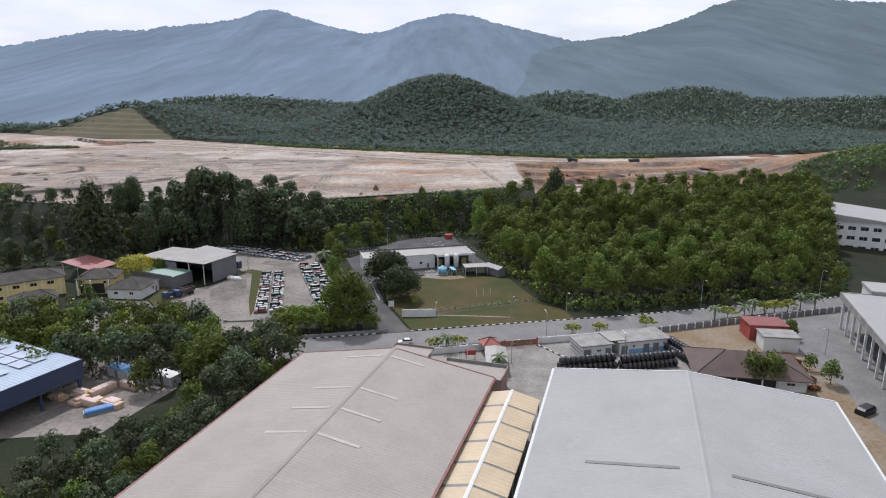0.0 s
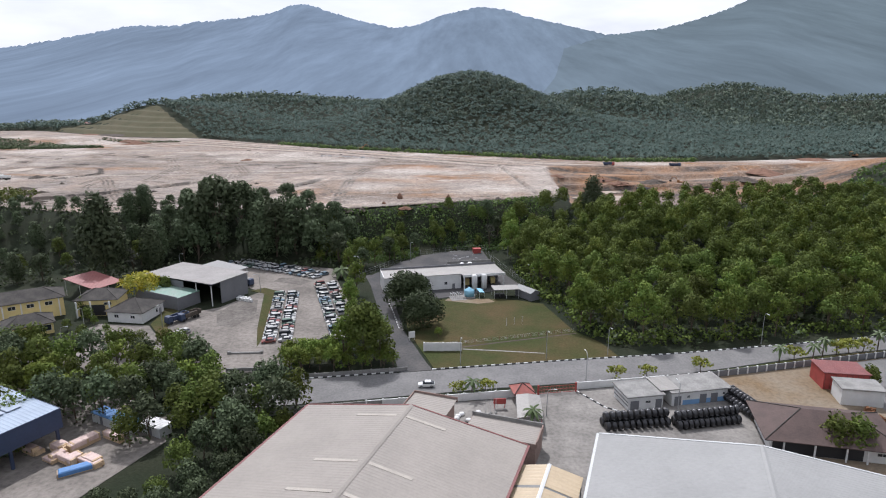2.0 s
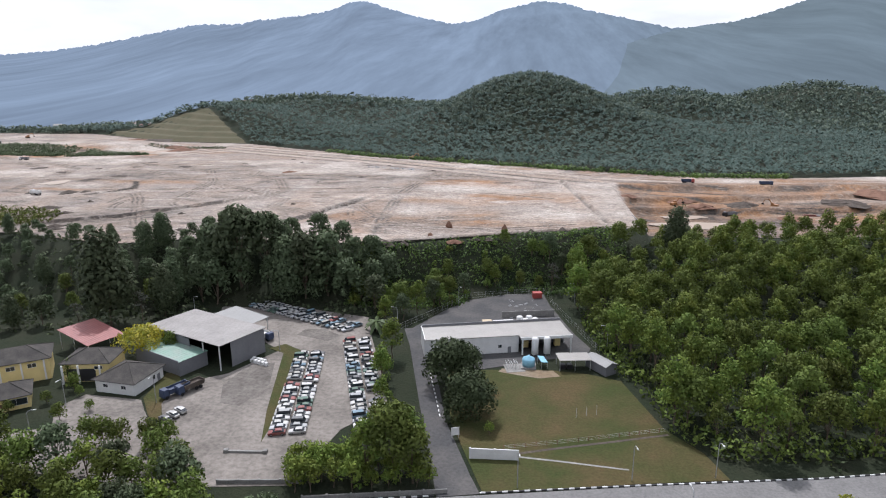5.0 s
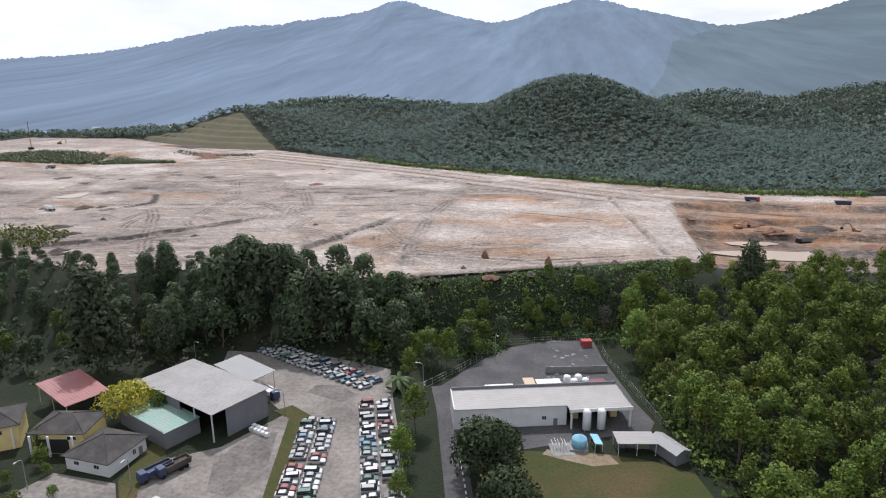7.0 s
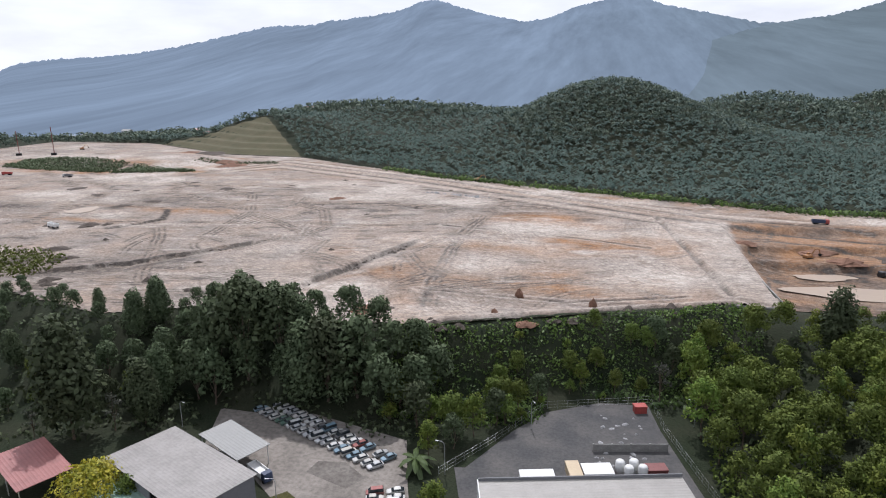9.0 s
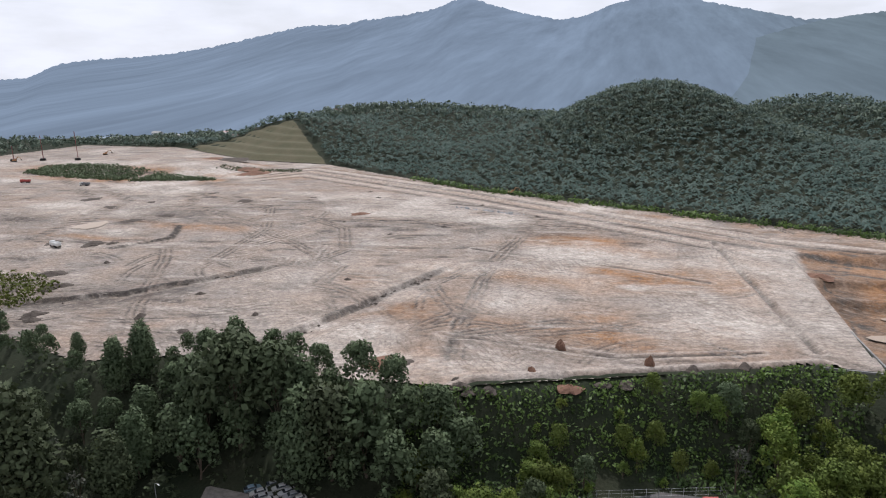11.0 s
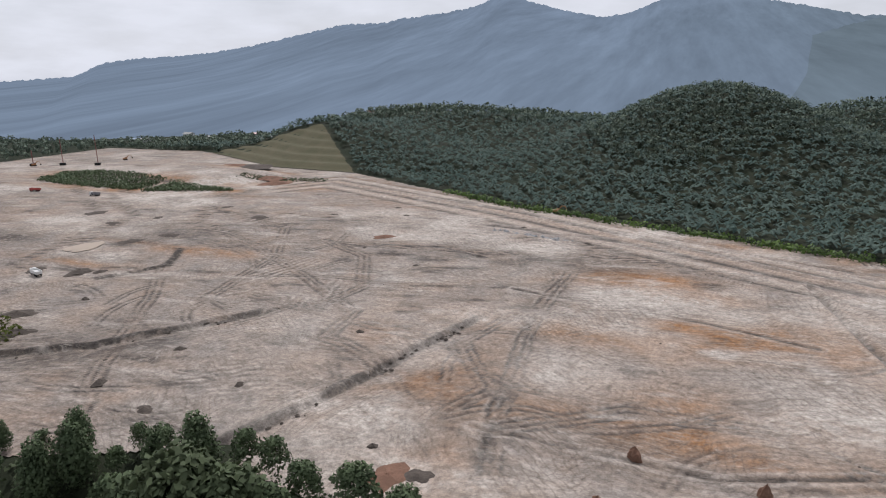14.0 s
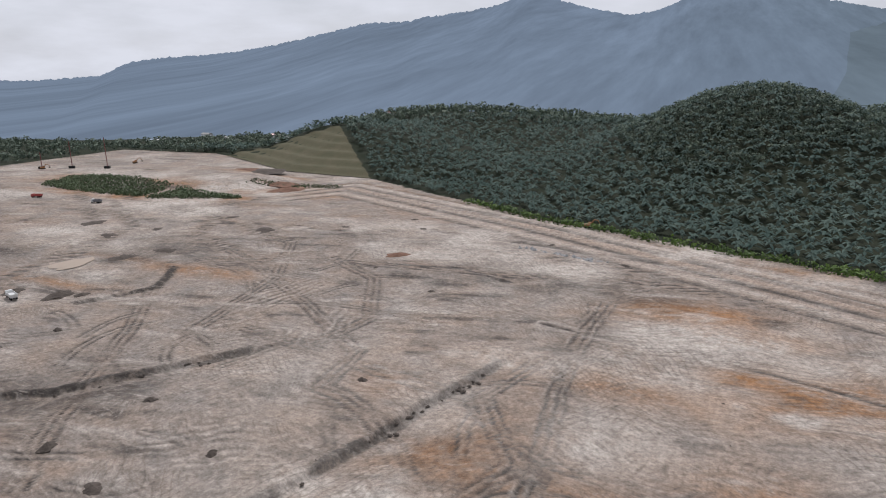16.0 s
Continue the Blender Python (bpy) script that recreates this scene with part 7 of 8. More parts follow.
def car_row(p, q, n, offs, turn, group, skip=0.06):
    a0 = math.degrees(math.atan2(q[1] - p[1], q[0] - p[0]))
    nx, ny = math.sin(radians(a0)), -math.cos(radians(a0))
    for o in offs:
        for i in range(n):
            if rnd.random() < skip:
                continue
            u = (i + rnd.uniform(-0.12, 0.12)) / (n - 1)
            x, y = p[0] + (q[0] - p[0]) * u + nx * o, p[1] + (q[1] - p[1]) * u + ny * o
            park(rnd.choice(("sedan", "sedan", "hatch", "sedan", "van")), x, y, a0 + turn + rnd.uniform(-5, 5) + 180 * (rnd.random() < 0.4), group)


car_row((-60.8, 201), (-70.5, 246), 23, (0.0, 4.9), 90, "scrap cars in the double row")
car_row((-35.8, 206), (-54, 259), 25, (0.0, -4.8), 90, "scrap cars beside the side road", 0.1)
car_row((-104, 287), (-62, 267.5), 20, (0.0, -4.6), 70, "scrap cars along the belt of trees")
car_row((-91.5, 203.5), (-90, 208), 3, (0.0,), 80, "cars beside the white house", 0.0)
for x, y, a in ((-72, 158, 65), (-68, 155.5, 65), (-98, 148, 20), (-102, 152, 20), (-22, 158.4, -5), (-17.5, 158.8, -8)):
    park("hatch", x, y, a, "cars in the works yards")
suv = park("hatch", -10.9, 173.9, 4, "cars on the road", 0.12, "white sport utility car on the road")
for o in suv.children_recursive:
    if o.data.materials[0] == M["carpaint"]:
        o.data = o.data.copy()
        o.data.materials[0] = M["white"]
suv.scale = (1.0, 1.05, 1.15)


def truck(x, y, z, a, cab, bed, label, loaded=True):
    t = thing("truck", pose(x, y, z, 0, 0, a), label, "truck")
    part("chassis", Geo().box(-3.6, 3.6, -0.45, 0.45, 0.7, 1.0), "black", t)
    c = part("cab", loft([(-3.9, 1.1, 0.6, 1.6, 1.0, 2.2), (-3.7, 1.2, 0.5, 1.7, 1.1, 2.75), (-2.2, 1.2, 0.5, 1.7, 1.12, 2.8)]), cab, t)
    part("windscreen", Geo().add([(-3.88, -0.95, 1.75), (-3.88, 0.95, 1.75), (-3.76, 0.92, 2.55), (-3.76, -0.92, 2.55), (-3.8, -0.95, 1.75), (-3.8, 0.95, 1.75)], [(0, 3, 2, 1), (0, 1, 5, 4)]), "glass", c)
    g = Geo()
    g.add([(-2.0, -1.2, 1.1), (3.9, -1.2, 1.1), (3.9, 1.2, 1.1), (-2.0, 1.2, 1.1), (-2.2, -1.3, 2.5), (4.1, -1.3, 2.5), (4.1, 1.3, 2.5), (-2.2, 1.3, 2.5), (-2.0, -1.15, 2.5), (3.9, -1.15, 2.5), (3.9, 1.15, 2.5), (-2.0, 1.15, 2.5), (-2.0, -1.15, 1.9), (3.9, -1.15, 1.9), (3.9, 1.15, 1.9), (-2.0, 1.15, 1.9)], [(3, 2, 1, 0), (0, 1, 5, 4), (1, 2, 6, 5), (2, 3, 7, 6), (3, 0, 4, 7), (4, 5, 9, 8), (5, 6, 10, 9), (6, 7, 11, 10), (7, 4, 8, 11), (8, 9, 13, 12), (9, 10, 14, 13), (10, 11, 15, 14), (11, 8, 12, 15), (12, 13, 14, 15)])
    part("tipper_bed", g, bed, t)
    for wx in (-2.9, 1.5, 2.8):
        for s in (-1, 1):
            part("wheel", Geo().tube([(wx, s * 0.75, 0.52), (wx, s * 1.18, 0.52)], 0.52, 12), "tyre", t)
    return t


M["orange"] = mat("orange_machine_paint", (0.3, 0.14, 0.05), 0.5, vary=0.25, scale=0.8, fine=4)
M["yellowm"] = mat("yellow_machine_paint", (0.5, 0.34, 0.05), 0.5, vary=0.25, scale=0.8, fine=4)
for x, y, z, a, cab, bed, lab in ((-433, 567, 18.2, 5, "white", "greywall", "white and grey tipper truck on the graded clay"), (-495, 568.5, 18.2, 15, "redpaint", "redpaint", "red tipper truck on the haul road"), (-560, 575, 18.2, 60, "greywall", "greywall", "grey tipper truck on the haul road"), (100, 494, 18.2, 176, "redpaint", "bluecladding", "dark blue and red tipper truck on the haul road"), (146, 489, 18.2, 180, "bluecladding", "bluecladding", "dark tipper truck on the haul road"), (109, 432, 9.4, 20, "black", "greywall", "dark tipper truck in the diggings"), (150, 428, 9.4, 170, "greywall", "rust", "dusty tipper truck in the diggings"), (172, 423, 10, 10, "yellowm", "yellowm", "yellow dump truck in the diggings"), (-292.5, 409, 18.3, -20, "white", "white", "white tanker truck on the clay")):
    truck(x, y, z, a, cab, bed, lab)
truck(-96.5, 217, 0.1, 62, "bluecladding", "bluecladding", "dark blue flatbed truck beside the white house")
truck(-93.5, 219.5, 0.1, 62, "bluecladding", "mud", "muddy flatbed truck beside the white house")
truck(-87.8, 257.6, 0.1, 150, "bluecladding", "white", "white box truck beside the shed")


def excavator(x, y, z, a, label="orange tracked excavator with a raised arm"):
    t = thing("excavator", pose(x, y, z, 0, 0, a), label, "excavator")
    for s in (-1, 1):
        part("track", Geo().box(-1.9, 1.9, s * 1.1 - 0.3, s * 1.1 + 0.3, 0, 0.9, None, 0.2), "tyre", t)
    part("house", Geo().box(-2.0, 1.3, -1.2, 1.2, 1.0, 2.2, None, 0.15), "orange", t)
    c = part("cab", Geo().box(0.1, 1.5, 0.2, 1.2, 1.3, 3.0, None, 0.12), "orange", t)
    part("cab_glass", Geo().box(0.3, 1.55, 0.3, 1.1, 1.9, 2.8), "glass", c)
    part("boom", Geo().tube([(1.2, -0.2, 1.8), (3.2, -0.2, 4.6), (5.4, -0.2, 4.4)], [0.32, 0.34, 0.22], 6), "orange", t)
    part("stick", Geo().tube([(5.2, -0.2, 4.7), (6.4, -0.2, 2.2)], [0.24, 0.16], 6), "orange", t)
    part("bucket", Geo().box(5.9, 6.9, -0.75, 0.35, 1.2, 2.2, None, 0.2), "tyre", t)


for x, y, z, a in ((136, 444, 12.4, 140), (-634, 677, 18.2, 30), (-540, 701, 24.4, 60), (301, 484, 18.2, 150), (318, 488, 18.2, 20), (82, 446, 12.0, 30), (312, 560, 18.2, 200), (-100, 603, 18.3, 10)):
    excavator(x, y, z, a)


# ---- yard goods, lamps and poles ----
def coil(x, y, z, a, group):
    """A drum-shaped coil of black pipe, lying on its side."""
    t = thing("pipe_coil", pose(x, y, z, 0, 0, a), "tightly wound coil of black plastic pipe", "pipe coil", group)
    prof = [(0.5, -0.42), (0.85, -0.52)] + [(0.84 + 0.26 * math.cos(0.3 * (i - 5)) + (0.035 if i % 2 else 0.0), -0.5 + 0.1 * i) for i in range(11)] + [(0.85, 0.52), (0.5, 0.42), (0.45, 0.0)]
    g = Geo().lathe(prof, 16)
    g.v = [(p[2], p[1], p[0] + 1.1) for p in g.v]
    part("winding", g, "black", t, smooth=True)
    for k in range(4):
        b = math.radians(90 * k + 20)
        part("strap", Geo().box(-0.3, 0.3, -0.05, 0.05, -0.02, 0.04, pose(0, 0, 1.1) @ Matrix.Rotation(b, 4, "X") @ pose(0, 0, 1.1)), "greywall", t)


for i in range(11):
    coil(31 + 1.4 * i, 156.4 + 0.26 * i, 0.06, 14, "black pipe coils in the yard")
    coil(31.6 + 1.4 * i, 154.2 + 0.26 * i, 0.06, 14, "black pipe coils in the yard")
    coil(31.3 + 1.4 * i, 155.3 + 0.26 * i, 1.9, 14, "black pipe coils in the yard")
for i in range(12):
    coil(47.5 + 1.3 * i, 157.6 + 0.3 * i, 0.06, 10, "black pipe coils in the yard")
    coil(47.9 + 1.3 * i, 155.4 + 0.3 * i, 0.06, 10, "black pipe coils in the yard")
    coil(47.7 + 1.3 * i, 156.5 + 0.3 * i, 1.9, 10, "black pipe coils in the yard")
for i in range(9):
    coil(66.0 + 0.35 * i, 170.5 - 1.15 * i, 0.06 + 0.2 * (i % 2), 95, "black pipe coils beside the brown-roofed building")
    coil(64.0 + 0.35 * i, 169.5 - 1.15 * i, 0.06, 95, "black pipe coils beside the brown-roofed building")
    coil(65.0 + 0.35 * i, 170 - 1.15 * i, 1.85, 95, "black pipe coils beside the brown-roofed building")


def lamp(x, y, h, a, group="street lamps"):
    t = thing("street_lamp", pose(x, y, float(land(x, y)), 0, 0, a), "tall grey steel street lamp with a curved arm", "street lamp", group)
    part("pole", Geo().tube([(0, 0, -0.2), (0, 0, h * 0.9), (0.3, 0, h * 0.97), (1.0, 0, h), (1.7, 0, h)], [0.11, 0.08, 0.07, 0.06, 0.05], 7), "metal", t)
    part("head", Geo().box(1.5, 2.2, -0.14, 0.14, h - 0.06, h + 0.1, None, 0.04), "steel", t)


for x, y, h, a in ((-2.3, 187, 9, -80), (22, 192.5, 9, -80), (40, 195.8, 9, -80), (88, 206.5, 10, -80), (135, 218, 10, -80), (31, 179.2, 8, 100), (24.5, 262.2, 8, 170), (-26.4, 294, 9, -60), (-44.6, 268.7, 9, 180), (-121, 274, 8, -20), (-122, 207.5, 8, -90), (-99, 212, 8, -90), (-79, 249, 7, 200), (-118.5, 191, 8, 20), (107, 166, 8, 200), (17, 305, 8, 180), (50.5, 164.8, 7, 100), (18.5, 160, 7, 0)):
    lamp(x, y, h, a)
for k, x in enumerate((4.2, 5.4, 6.6)):
    t = thing("flagpole", pose(x, 160.6 + 0.2 * k, 0.05), "thin white flagpole on a round base", "flagpole", "flagpoles by the wall")
    part("pole", Geo().tube([(0, 0, 0), (0, 0, 7.5)], [0.07, 0.04], 6), "white", t)
    part("base", Geo().lathe([(0.4, 0), (0.4, 0.15), (0.15, 0.3)], 10), "concrete", t)
t = thing("sign_board", pose(-17.5, 204.5, 0, 0, 0, 20), "blank white notice board on two posts", "sign")
part("board", Geo().box(-1.0, 1.0, -0.06, 0.06, 0.9, 3.0, None, 0.02), "white", t)
for x in (-0.8, 0.8):
    part("post", Geo().tube([(x, 0.05, -0.2), (x, 0.05, 0.95)], 0.06, 6), "steel", t)
for x, y in ((97, 133), (101, 128)):
    t = thing("dark_skip", pose(x, y, 0.05, 0, 0, 30), "dark covered skip beside the lane", "skip")
    part("body", loft([(-2.4, 1.2, 0, 1.0, 0.9, 1.3), (-1.8, 1.3, 0, 1.2, 1.0, 1.7), (1.8, 1.3, 0, 1.2, 1.0, 1.7), (2.4, 1.2, 0, 1.0, 0.9, 1.3)]), "black", t)
t = thing("drain_cover", pose(-45.5, 227, 0.08), "dark round stain ring of a drain cover in the car yard", "drain")
part("ring", Geo().lathe([(0.9, 0), (0.9, 0.03), (0.6, 0.04)], 16), "mud", t)
t = thing("barrier_block", pose(-65, 192.5, 0.05, 0, 0, 5), "low concrete barrier with end blocks in the car yard", "barrier")
part("beam", Geo().box(-4.5, 4.5, -0.3, 0.3, 0, 0.5, None, 0.05), "concrete", t)
for x in (-4.6, 4.6):
    part("block", Geo().box(x - 0.5, x + 0.5, -0.5, 0.5, 0, 0.8, None, 0.08), "concrete", t)


# ---- things on the graded clay ----
def lump(name, x, y, r, h, material, label, category, group="", seed=0, sharp=1.6, z=None):
    """A heap of earth or stone with a broken surface."""
    rng = np.random.RandomState(seed + 1)
    n, k = 14, 6
    v, f = [], []
    ph = rng.rand(6) * 6.3
    for i in range(k):
        u = i / (k - 1)
        for j in range(n):
            a = 2 * math.pi * j / n
            rr = r * (1 - u ** sharp * 0.97) * (1 + 0.22 * math.sin(2 * a + ph[0]) + 0.15 * math.sin(5 * a + ph[1] + 3 * u)) * rng.uniform(0.88, 1.12)
            v.append((rr * math.cos(a), rr * math.sin(a), h * u * rng.uniform(0.9, 1.08) - 0.25))
    for i in range(k - 1):
        for j in range(n):
            f.append((i * n + j, i * n + (j + 1) % n, (i + 1) * n + (j + 1) % n, (i + 1) * n + j))
    f.append(tuple((k - 1) * n + j for j in range(n)))
    g = Geo().add(v, f)
    ob = new(name, g.mesh(name, M[material]))
    ob.location = (x, y, (float(land(x, y)) if z is None else z) + 0.2)
    return tagged(ob, label, category, group)


for i, (x, y, r, h) in enumerate(((-37, 350.5, 1.4, 3.2), (-11.6, 344.5, 1.2, 3.8), (-42.9, 332.5, 1.3, 1.9))):
    lump("termite_mound", x, y, r, h, "redsoil", "upright reddish-brown earth stump on the clay", "earth mound", "earth stumps", i, 2.4)
for i, (x, y, r, h) in enumerate(((-32, 326.5, 3.2, 1.5), (-23.6, 330.5, 2, 1.2), (-17.6, 332.5, 2.4, 1.4), (-52, 319.5, 2, 1.6), (-86, 327, 6, 0.9), (-80, 329, 4, 0.8), (-62.9, 355.7, 1.1, 0.4), (-181, 340, 2.3, 1.5), (-176, 366, 1.9, 1.1), (-142.7, 351.7, 1.7, 1.2), (-94, 336, 1.3, 1.2), (-128, 396, 1.6, 1.3), (-240, 357, 5, 1.6), (-236, 360, 3.5, 1.5), (-219, 331, 4, 1.8), (-215, 327, 3.5, 1.4), (-157.6, 332.5, 2.4, 0.9), (-278, 418, 5.5, 1.8), (-270, 422, 3, 1.1), (-300, 415, 5, 1.3), (-245, 392, 1.8, 1.3), (-300, 468, 7, 0.9), (-290, 486, 6, 0.8), (-176, 517, 5.5, 1.4), (-117, 497, 2.0, 0.9), (-176, 495, 1.5, 0.8), (-203, 455, 2.5, 0.6), (-345, 500, 6, 0.7), (-330, 520, 5, 0.7), (-270, 540, 6, 0.7), (-230, 560, 5, 0.6), (-185, 570, 3, 0.9), (-200, 590, 2.5, 0.9), (-380, 520, 8, 0.8), (-310, 560, 5, 0.7), (-262, 326, 5, 2.2), (-255, 372, 6, 1.6), (-140, 474, 1.6, 0.6), (-110, 560, 2, 0.8), (-72, 536, 2, 0.7))):
    mt = "redsoil" if i in (23, 0, 4) else "mud"
    lump("earth_mound", x, y, r, h, mt, "small heap of red earth" if mt == "redsoil" else "heap of dark muddy earth on the clay", "earth heap", "earth heaps", i + 10, 1.3)
rng = random.Random(77)
for i in range(54):
    u = rng.random()
    lump("boulder", -123 + 42 * u + rng.uniform(-2, 2), 550 - 13 * u + rng.uniform(-1.5, 1.5), rng.uniform(0.5, 1.3), rng.uniform(0.5, 1.3), "rock", "grey quarried boulder in a loose row", "boulder", "boulders along the drain", i + 100, 2.0)
for i in range(130):
    lump("clod", rng.uniform(-250, 30), rng.uniform(340, 540), rng.uniform(0.2, 0.6), rng.uniform(0.15, 0.45), "mud", "small clod of dark earth", "clod", "clods on the clay", i + 300, 1.8)
for i, (x, y, r, h) in enumerate(((-60, 319, 2.6, 1.6), (-65, 316, 2.2, 1.5), (-57, 317, 1.8, 1.2), (0, 346, 2.2, 1.4), (14, 352, 2.4, 1.2), (-62, 322, 1.8, 1.2), (-335, 652, 12, 2.6), (-352, 668, 14, 2.2), (-395, 700, 22, 2.0), (-415, 704, 14, 1.8), (96, 440, 7, 2.5), (120, 446, 9, 2.5), (88, 455, 8, 1.8), (140, 420, 9, 1.6), (175, 445, 12, 2.5), (200, 470, 14, 3), (310, 500, 12, 4), (330, 492, 10, 4), (262, 520, 14, 2.5), (58, 458, 5, 1.5))):
    lump("spoil_mound", x, y, r, h, "mud" if i < 6 or i % 3 == 2 else "redsoil", "heap of red-brown spoil", "spoil heap", "spoil heaps", i + 500, 1.2)

# the concrete retaining wall at the platform's corner
root = tagged(new("retaining_wall"), "grey concrete retaining wall at the platform's corner", "wall", "", "structure")
for i in range(5):
    g = Geo().box(34.0 + 3.4 * i, 37.36 + 3.4 * i, -0.25, 0.25, 8.5, 18.6)
    o = part("wall_panel", g, "concrete", root)
    o.matrix_basis = pose(0, 355.6 - 0.0, 0)
for i in range(9):
    g = Geo().box(-0.25, 0.25, 3.4 * i, 3.36 + 3.4 * i, 8.5, 18.6)
    o = part("wall_panel", g, "concrete", root)
    o.matrix_basis = pose(51.3, 355.7, 0, 0, 0, 3.4)

# ponds in the diggings and puddles on the clay
def pool(name, x, y, rx, ry, z, label, seed):
    r = random.Random(seed)
    ph = [r.uniform(0, 6.3) for _ in range(4)]
    pts = []
    for j in range(40):
        a = 2 * math.pi * j / 40
        k = 1 + 0.18 * math.sin(2 * a + ph[0]) + 0.12 * math.sin(3 * a + ph[1]) + 0.06 * math.sin(7 * a + ph[2])
        pts.append((x + rx * k * math.cos(a), y + ry * k * math.sin(a)))
    flat(name, pts, z, "mudpond", label, 0.05)


pool("water_pond", 104, 405, 34, 11, 9.95, "flat milky brown water in the diggings", 1)
pool("water_pond_far", 83, 425, 12, 4.5, 9.9, "milky green water in the diggings", 2)
pool("water_puddle", -313, 452, 6, 12, 18.55, "pale shining puddle on the clay", 3)

# houses and tall poles of the valley
for i in range(22):
    x, y = rng.uniform(-860, -430), rng.uniform(960, 1300)
    t = thing("village_house", pose(x, y, float(land(x, y)), 0, 0, rng.uniform(0, 180)), "small pale house with a low gable roof in the valley", "house", "village houses")
    w, d = rng.uniform(9, 18), rng.uniform(7, 11)
    part("wall", Geo().box(-w / 2, w / 2, -d / 2, d / 2, -1, 4), "white", t)
    part("roof", Geo().add([(-w / 2 - 0.6, -d / 2 - 0.6, 3.8), (w / 2 + 0.6, -d / 2 - 0.6, 3.8), (w / 2 + 0.6, d / 2 + 0.6, 3.8), (-w / 2 - 0.6, d / 2 + 0.6, 3.8), (-w / 2 - 0.6, 0, 6.2), (w / 2 + 0.6, 0, 6.2)], [(0, 1, 5, 4), (2, 3, 4, 5), (1, 2, 5), (3, 0, 4), (3, 2, 1, 0)]), rng.choice(("greyroof", "redroof", "white", "blueroof")), t)
for x, y, h in ((-610, 690, 26), (-575, 700, 30), (-636, 678, 16)):
    t = thing("piling_rig", pose(x, y, float(land(x, y)), 0, 0, 30), "dark piling rig with a tall lattice mast", "machine", "piling rigs")
    part("mast", Geo().box(-0.28, 0.28, -0.28, 0.28, 0, h), "rust", t)
    part("base", Geo().box(-3, 2, -1.5, 1.5, 0, 2.6, None, 0.2), "tyre", t)

# wire fence of the lawn, flags of grass and yard clutter
t = thing("lawn_fence", pose(0, 0, 0), "thin rusty post fence across the lawn", "fence")
for x, y, a in along([(-5.7, 201), (8, 205.2), (20, 209.2), (33, 213.5)], 2.6):
    part("post", Geo().box(x - 0.06, x + 0.06, y - 0.06, y + 0.06, -0.1, 1.3), "rust", t)
for z in (0.4, 0.8, 1.2):
    part("wire", Geo().tube([(-5.7, 201, z), (8, 205.2, z), (20, 209.2, z), (33, 213.5, z)], 0.02, 4), "metal", t)
for i in range(3):
    t = thing("goal_post", pose(12 + 2.6 * i, 218 + 1.0 * i, 0.1), "thin pale post standing on the lawn", "post", "posts on the lawn")
    part("shaft", Geo().tube([(0, 0, 0), (0, 0, 2.6)], 0.06, 6), "white", t)
t = thing("plant_fence", pose(0, 0, 0), "grey mesh fence round the plant yard", "fence")
for x, y, a in along([(-46, 268), (-36, 284), (-24, 306), (6, 316), (9, 300), (17, 274), (22, 258)], 3.0):
    part("post", Geo().tube([(x, y, -0.2), (x, y, 2.3)], 0.05, 5), "metal", t)
for z in (0.3, 1.3, 2.2):
    part("rail", Geo().tube([(-46, 268, z), (-36, 284, z), (-24, 306, z), (6, 316, z), (9, 300, z), (17, 274, z), (22, 258, z)], 0.025, 4), "metal", t)
rng = random.Random(31)
for i in range(26):
    x, y = rng.uniform(-6, 6), rng.uniform(281, 306)
    lump("rubble_lump", -3 + x, y, rng.uniform(0.3, 0.9), rng.uniform(0.2, 0.7), "rock", "pale broken concrete in the plant's back yard", "rubble", "rubble in the plant yard", i + 700, 1.8, 0.0)
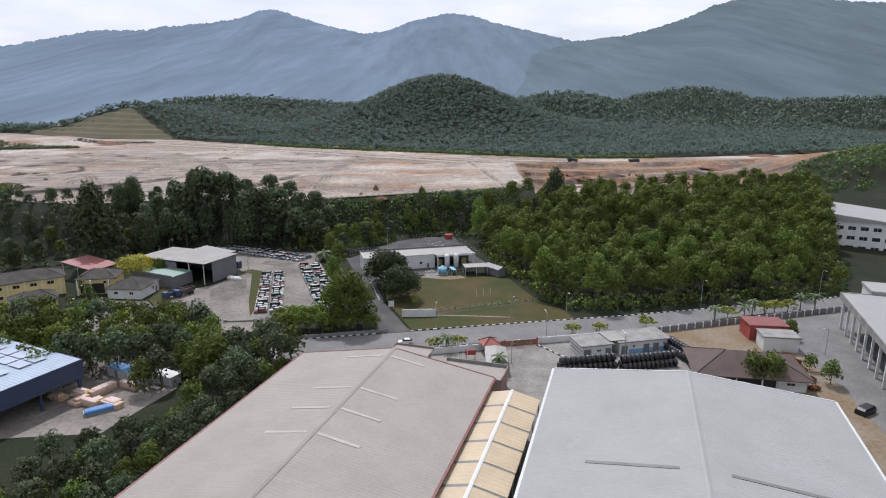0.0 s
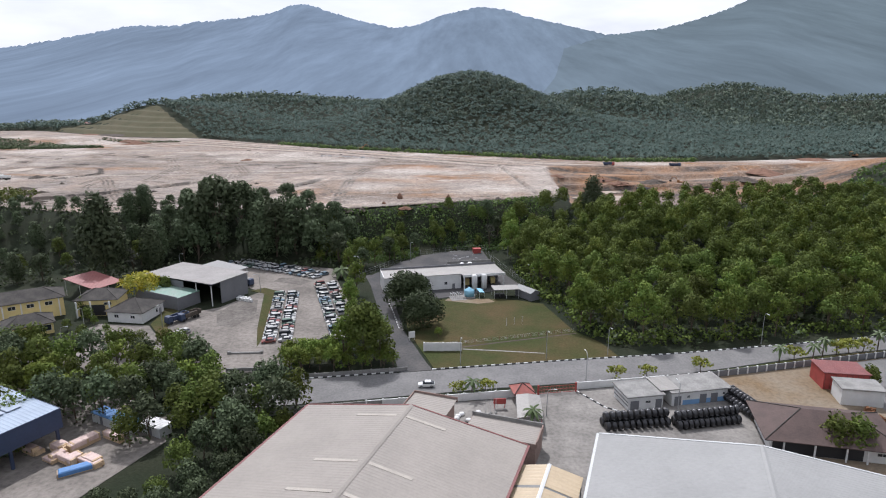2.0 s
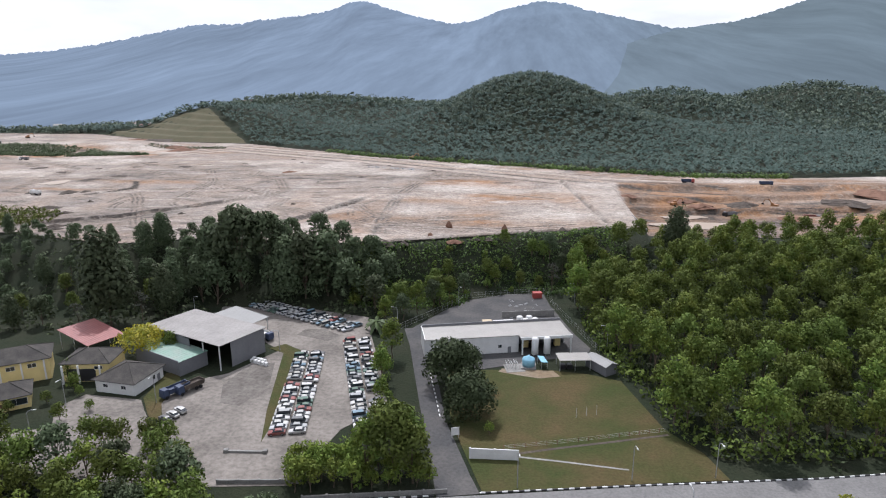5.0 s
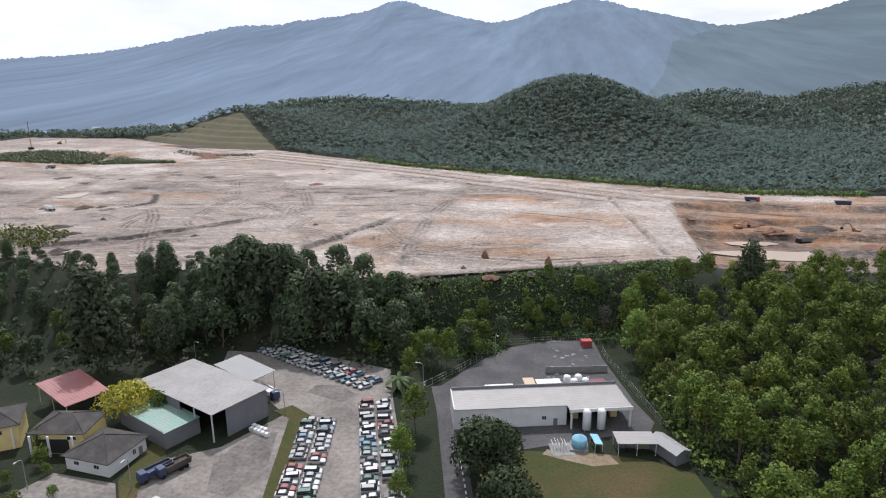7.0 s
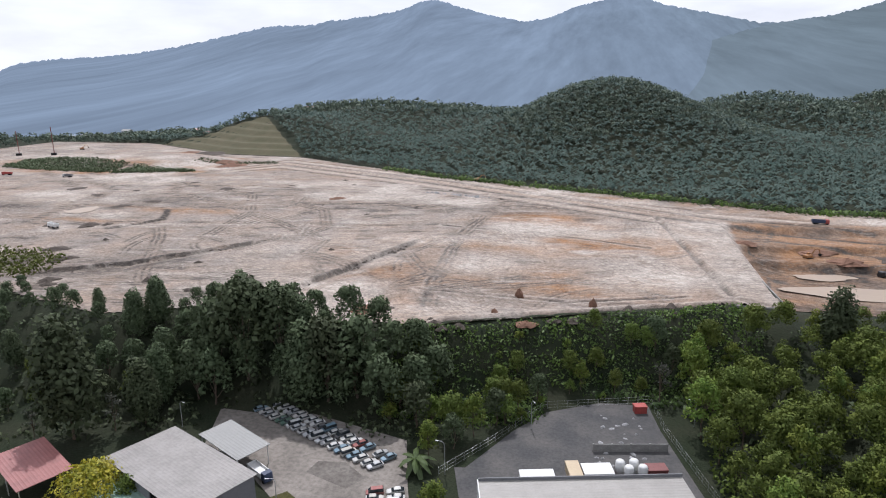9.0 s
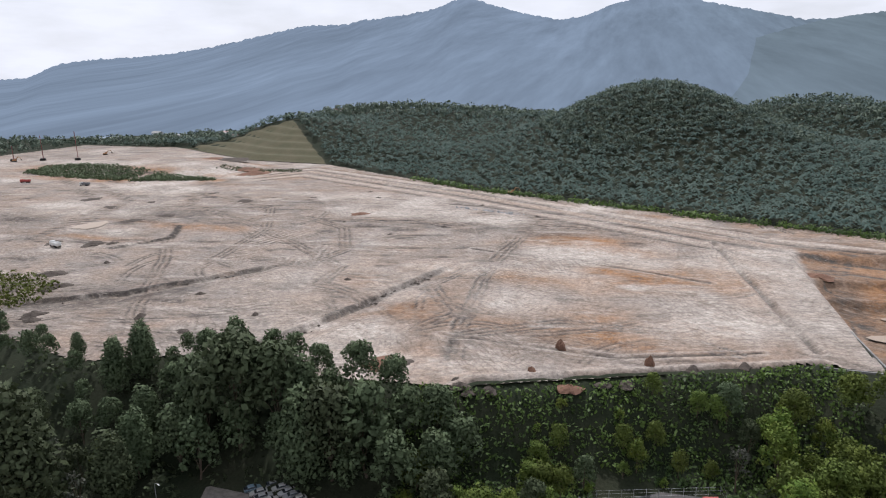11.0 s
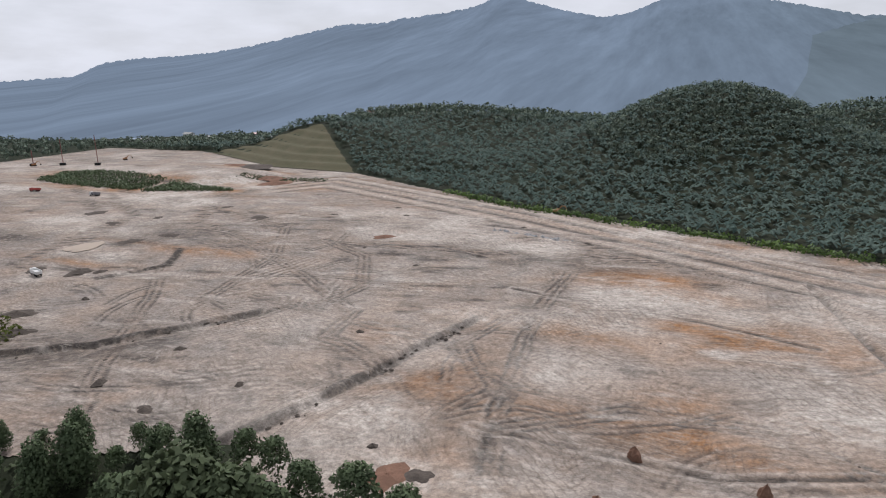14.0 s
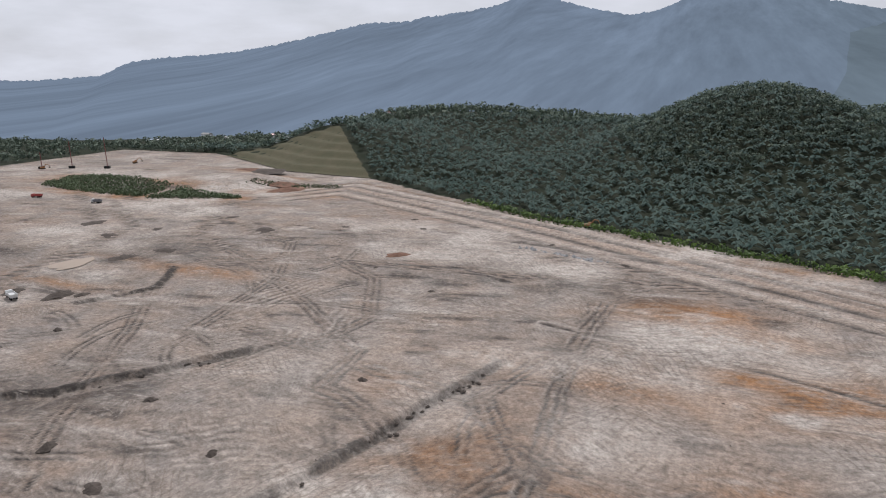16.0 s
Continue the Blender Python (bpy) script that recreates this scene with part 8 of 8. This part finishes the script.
for i in range(16):
    x, y = -8 + rng.uniform(0, 14), 158.5 + rng.uniform(-2.5, 2.5)
    t = thing("white_sack", pose(x, y, 0.05, 0, 0, rng.uniform(0, 180)), "white plastic sack lying in the works yard", "sack", "sacks in the works yard")
    part("sack", Geo().lathe([(0.5, 0), (0.75, 0.25), (0.6, 0.6), (0.2, 0.75)], 10), "white", t, smooth=True)
for i in range(10):
    t = thing("tank_drum", pose(-3.5 + rng.uniform(-2, 3), 149.5 + rng.uniform(-1.6, 1.6), 0.05), "dark blue steel drum in the works yard", "drum", "drums in the works yard")
    part("barrel", Geo().lathe([(0.42, 0), (0.45, 0.06), (0.42, 0.12), (0.42, 0.55), (0.45, 0.6), (0.42, 0.66), (0.42, 1.15), (0.38, 1.2)], 12), "bluecladding", t, smooth=True)
for i in range(14):
    u = i / 13
    t = thing("pipe_bundle", pose(-36.5 - 4.5 * u, 152 - 14 * u, 0.05, 0, 0, 70 + rng.uniform(-8, 8)), "bundle of dark scrap pipe beside the wall", "pipes", "pipe bundles by the warehouse")
    for j in range(4):
        part("pipe", Geo().tube([(-1.4, -0.4 + 0.26 * j, 0.2 + 0.2 * (j % 2)), (1.4, -0.4 + 0.26 * j, 0.2 + 0.2 * (j % 2))], 0.14, 6), "greywall", t)
for i in range(9):
    t = thing("sack_pallet", pose(-84 + 1.3 * (i % 5), 239.5 + 1.5 * (i // 5) - 0.5 * (i % 5), 0.08, 0, 0, -25), "pale filled bulk bag on the shed's floor", "bulk bag", "bulk bags at the shed")
    part("bag", Geo().box(-0.5, 0.5, -0.5, 0.5, 0, 1.1, None, 0.15), "white", t)

# broken clods along the banks
for pts, n in ((((-134, 318), (-125, 338), (-113, 370), (-107, 392), (-98, 417)), 45), (((-232, 345), (-207, 361), (-190, 383), (-176, 400)), 24)):
    for i in range(n):
        k = rng.randrange(len(pts) - 1)
        u = rng.random()
        x = pts[k][0] + (pts[k + 1][0] - pts[k][0]) * u + rng.gauss(1.2, 1.5)
        y = pts[k][1] + (pts[k + 1][1] - pts[k][1]) * u + rng.gauss(-0.6, 1.2)
        lump("bank_clod", x, y, rng.uniform(0.3, 0.8), rng.uniform(0.2, 0.5), "mud", "broken clod of dark wet earth on the bank", "clod", "clods along the banks", i + 900, 1.5, SITE - 0.9)
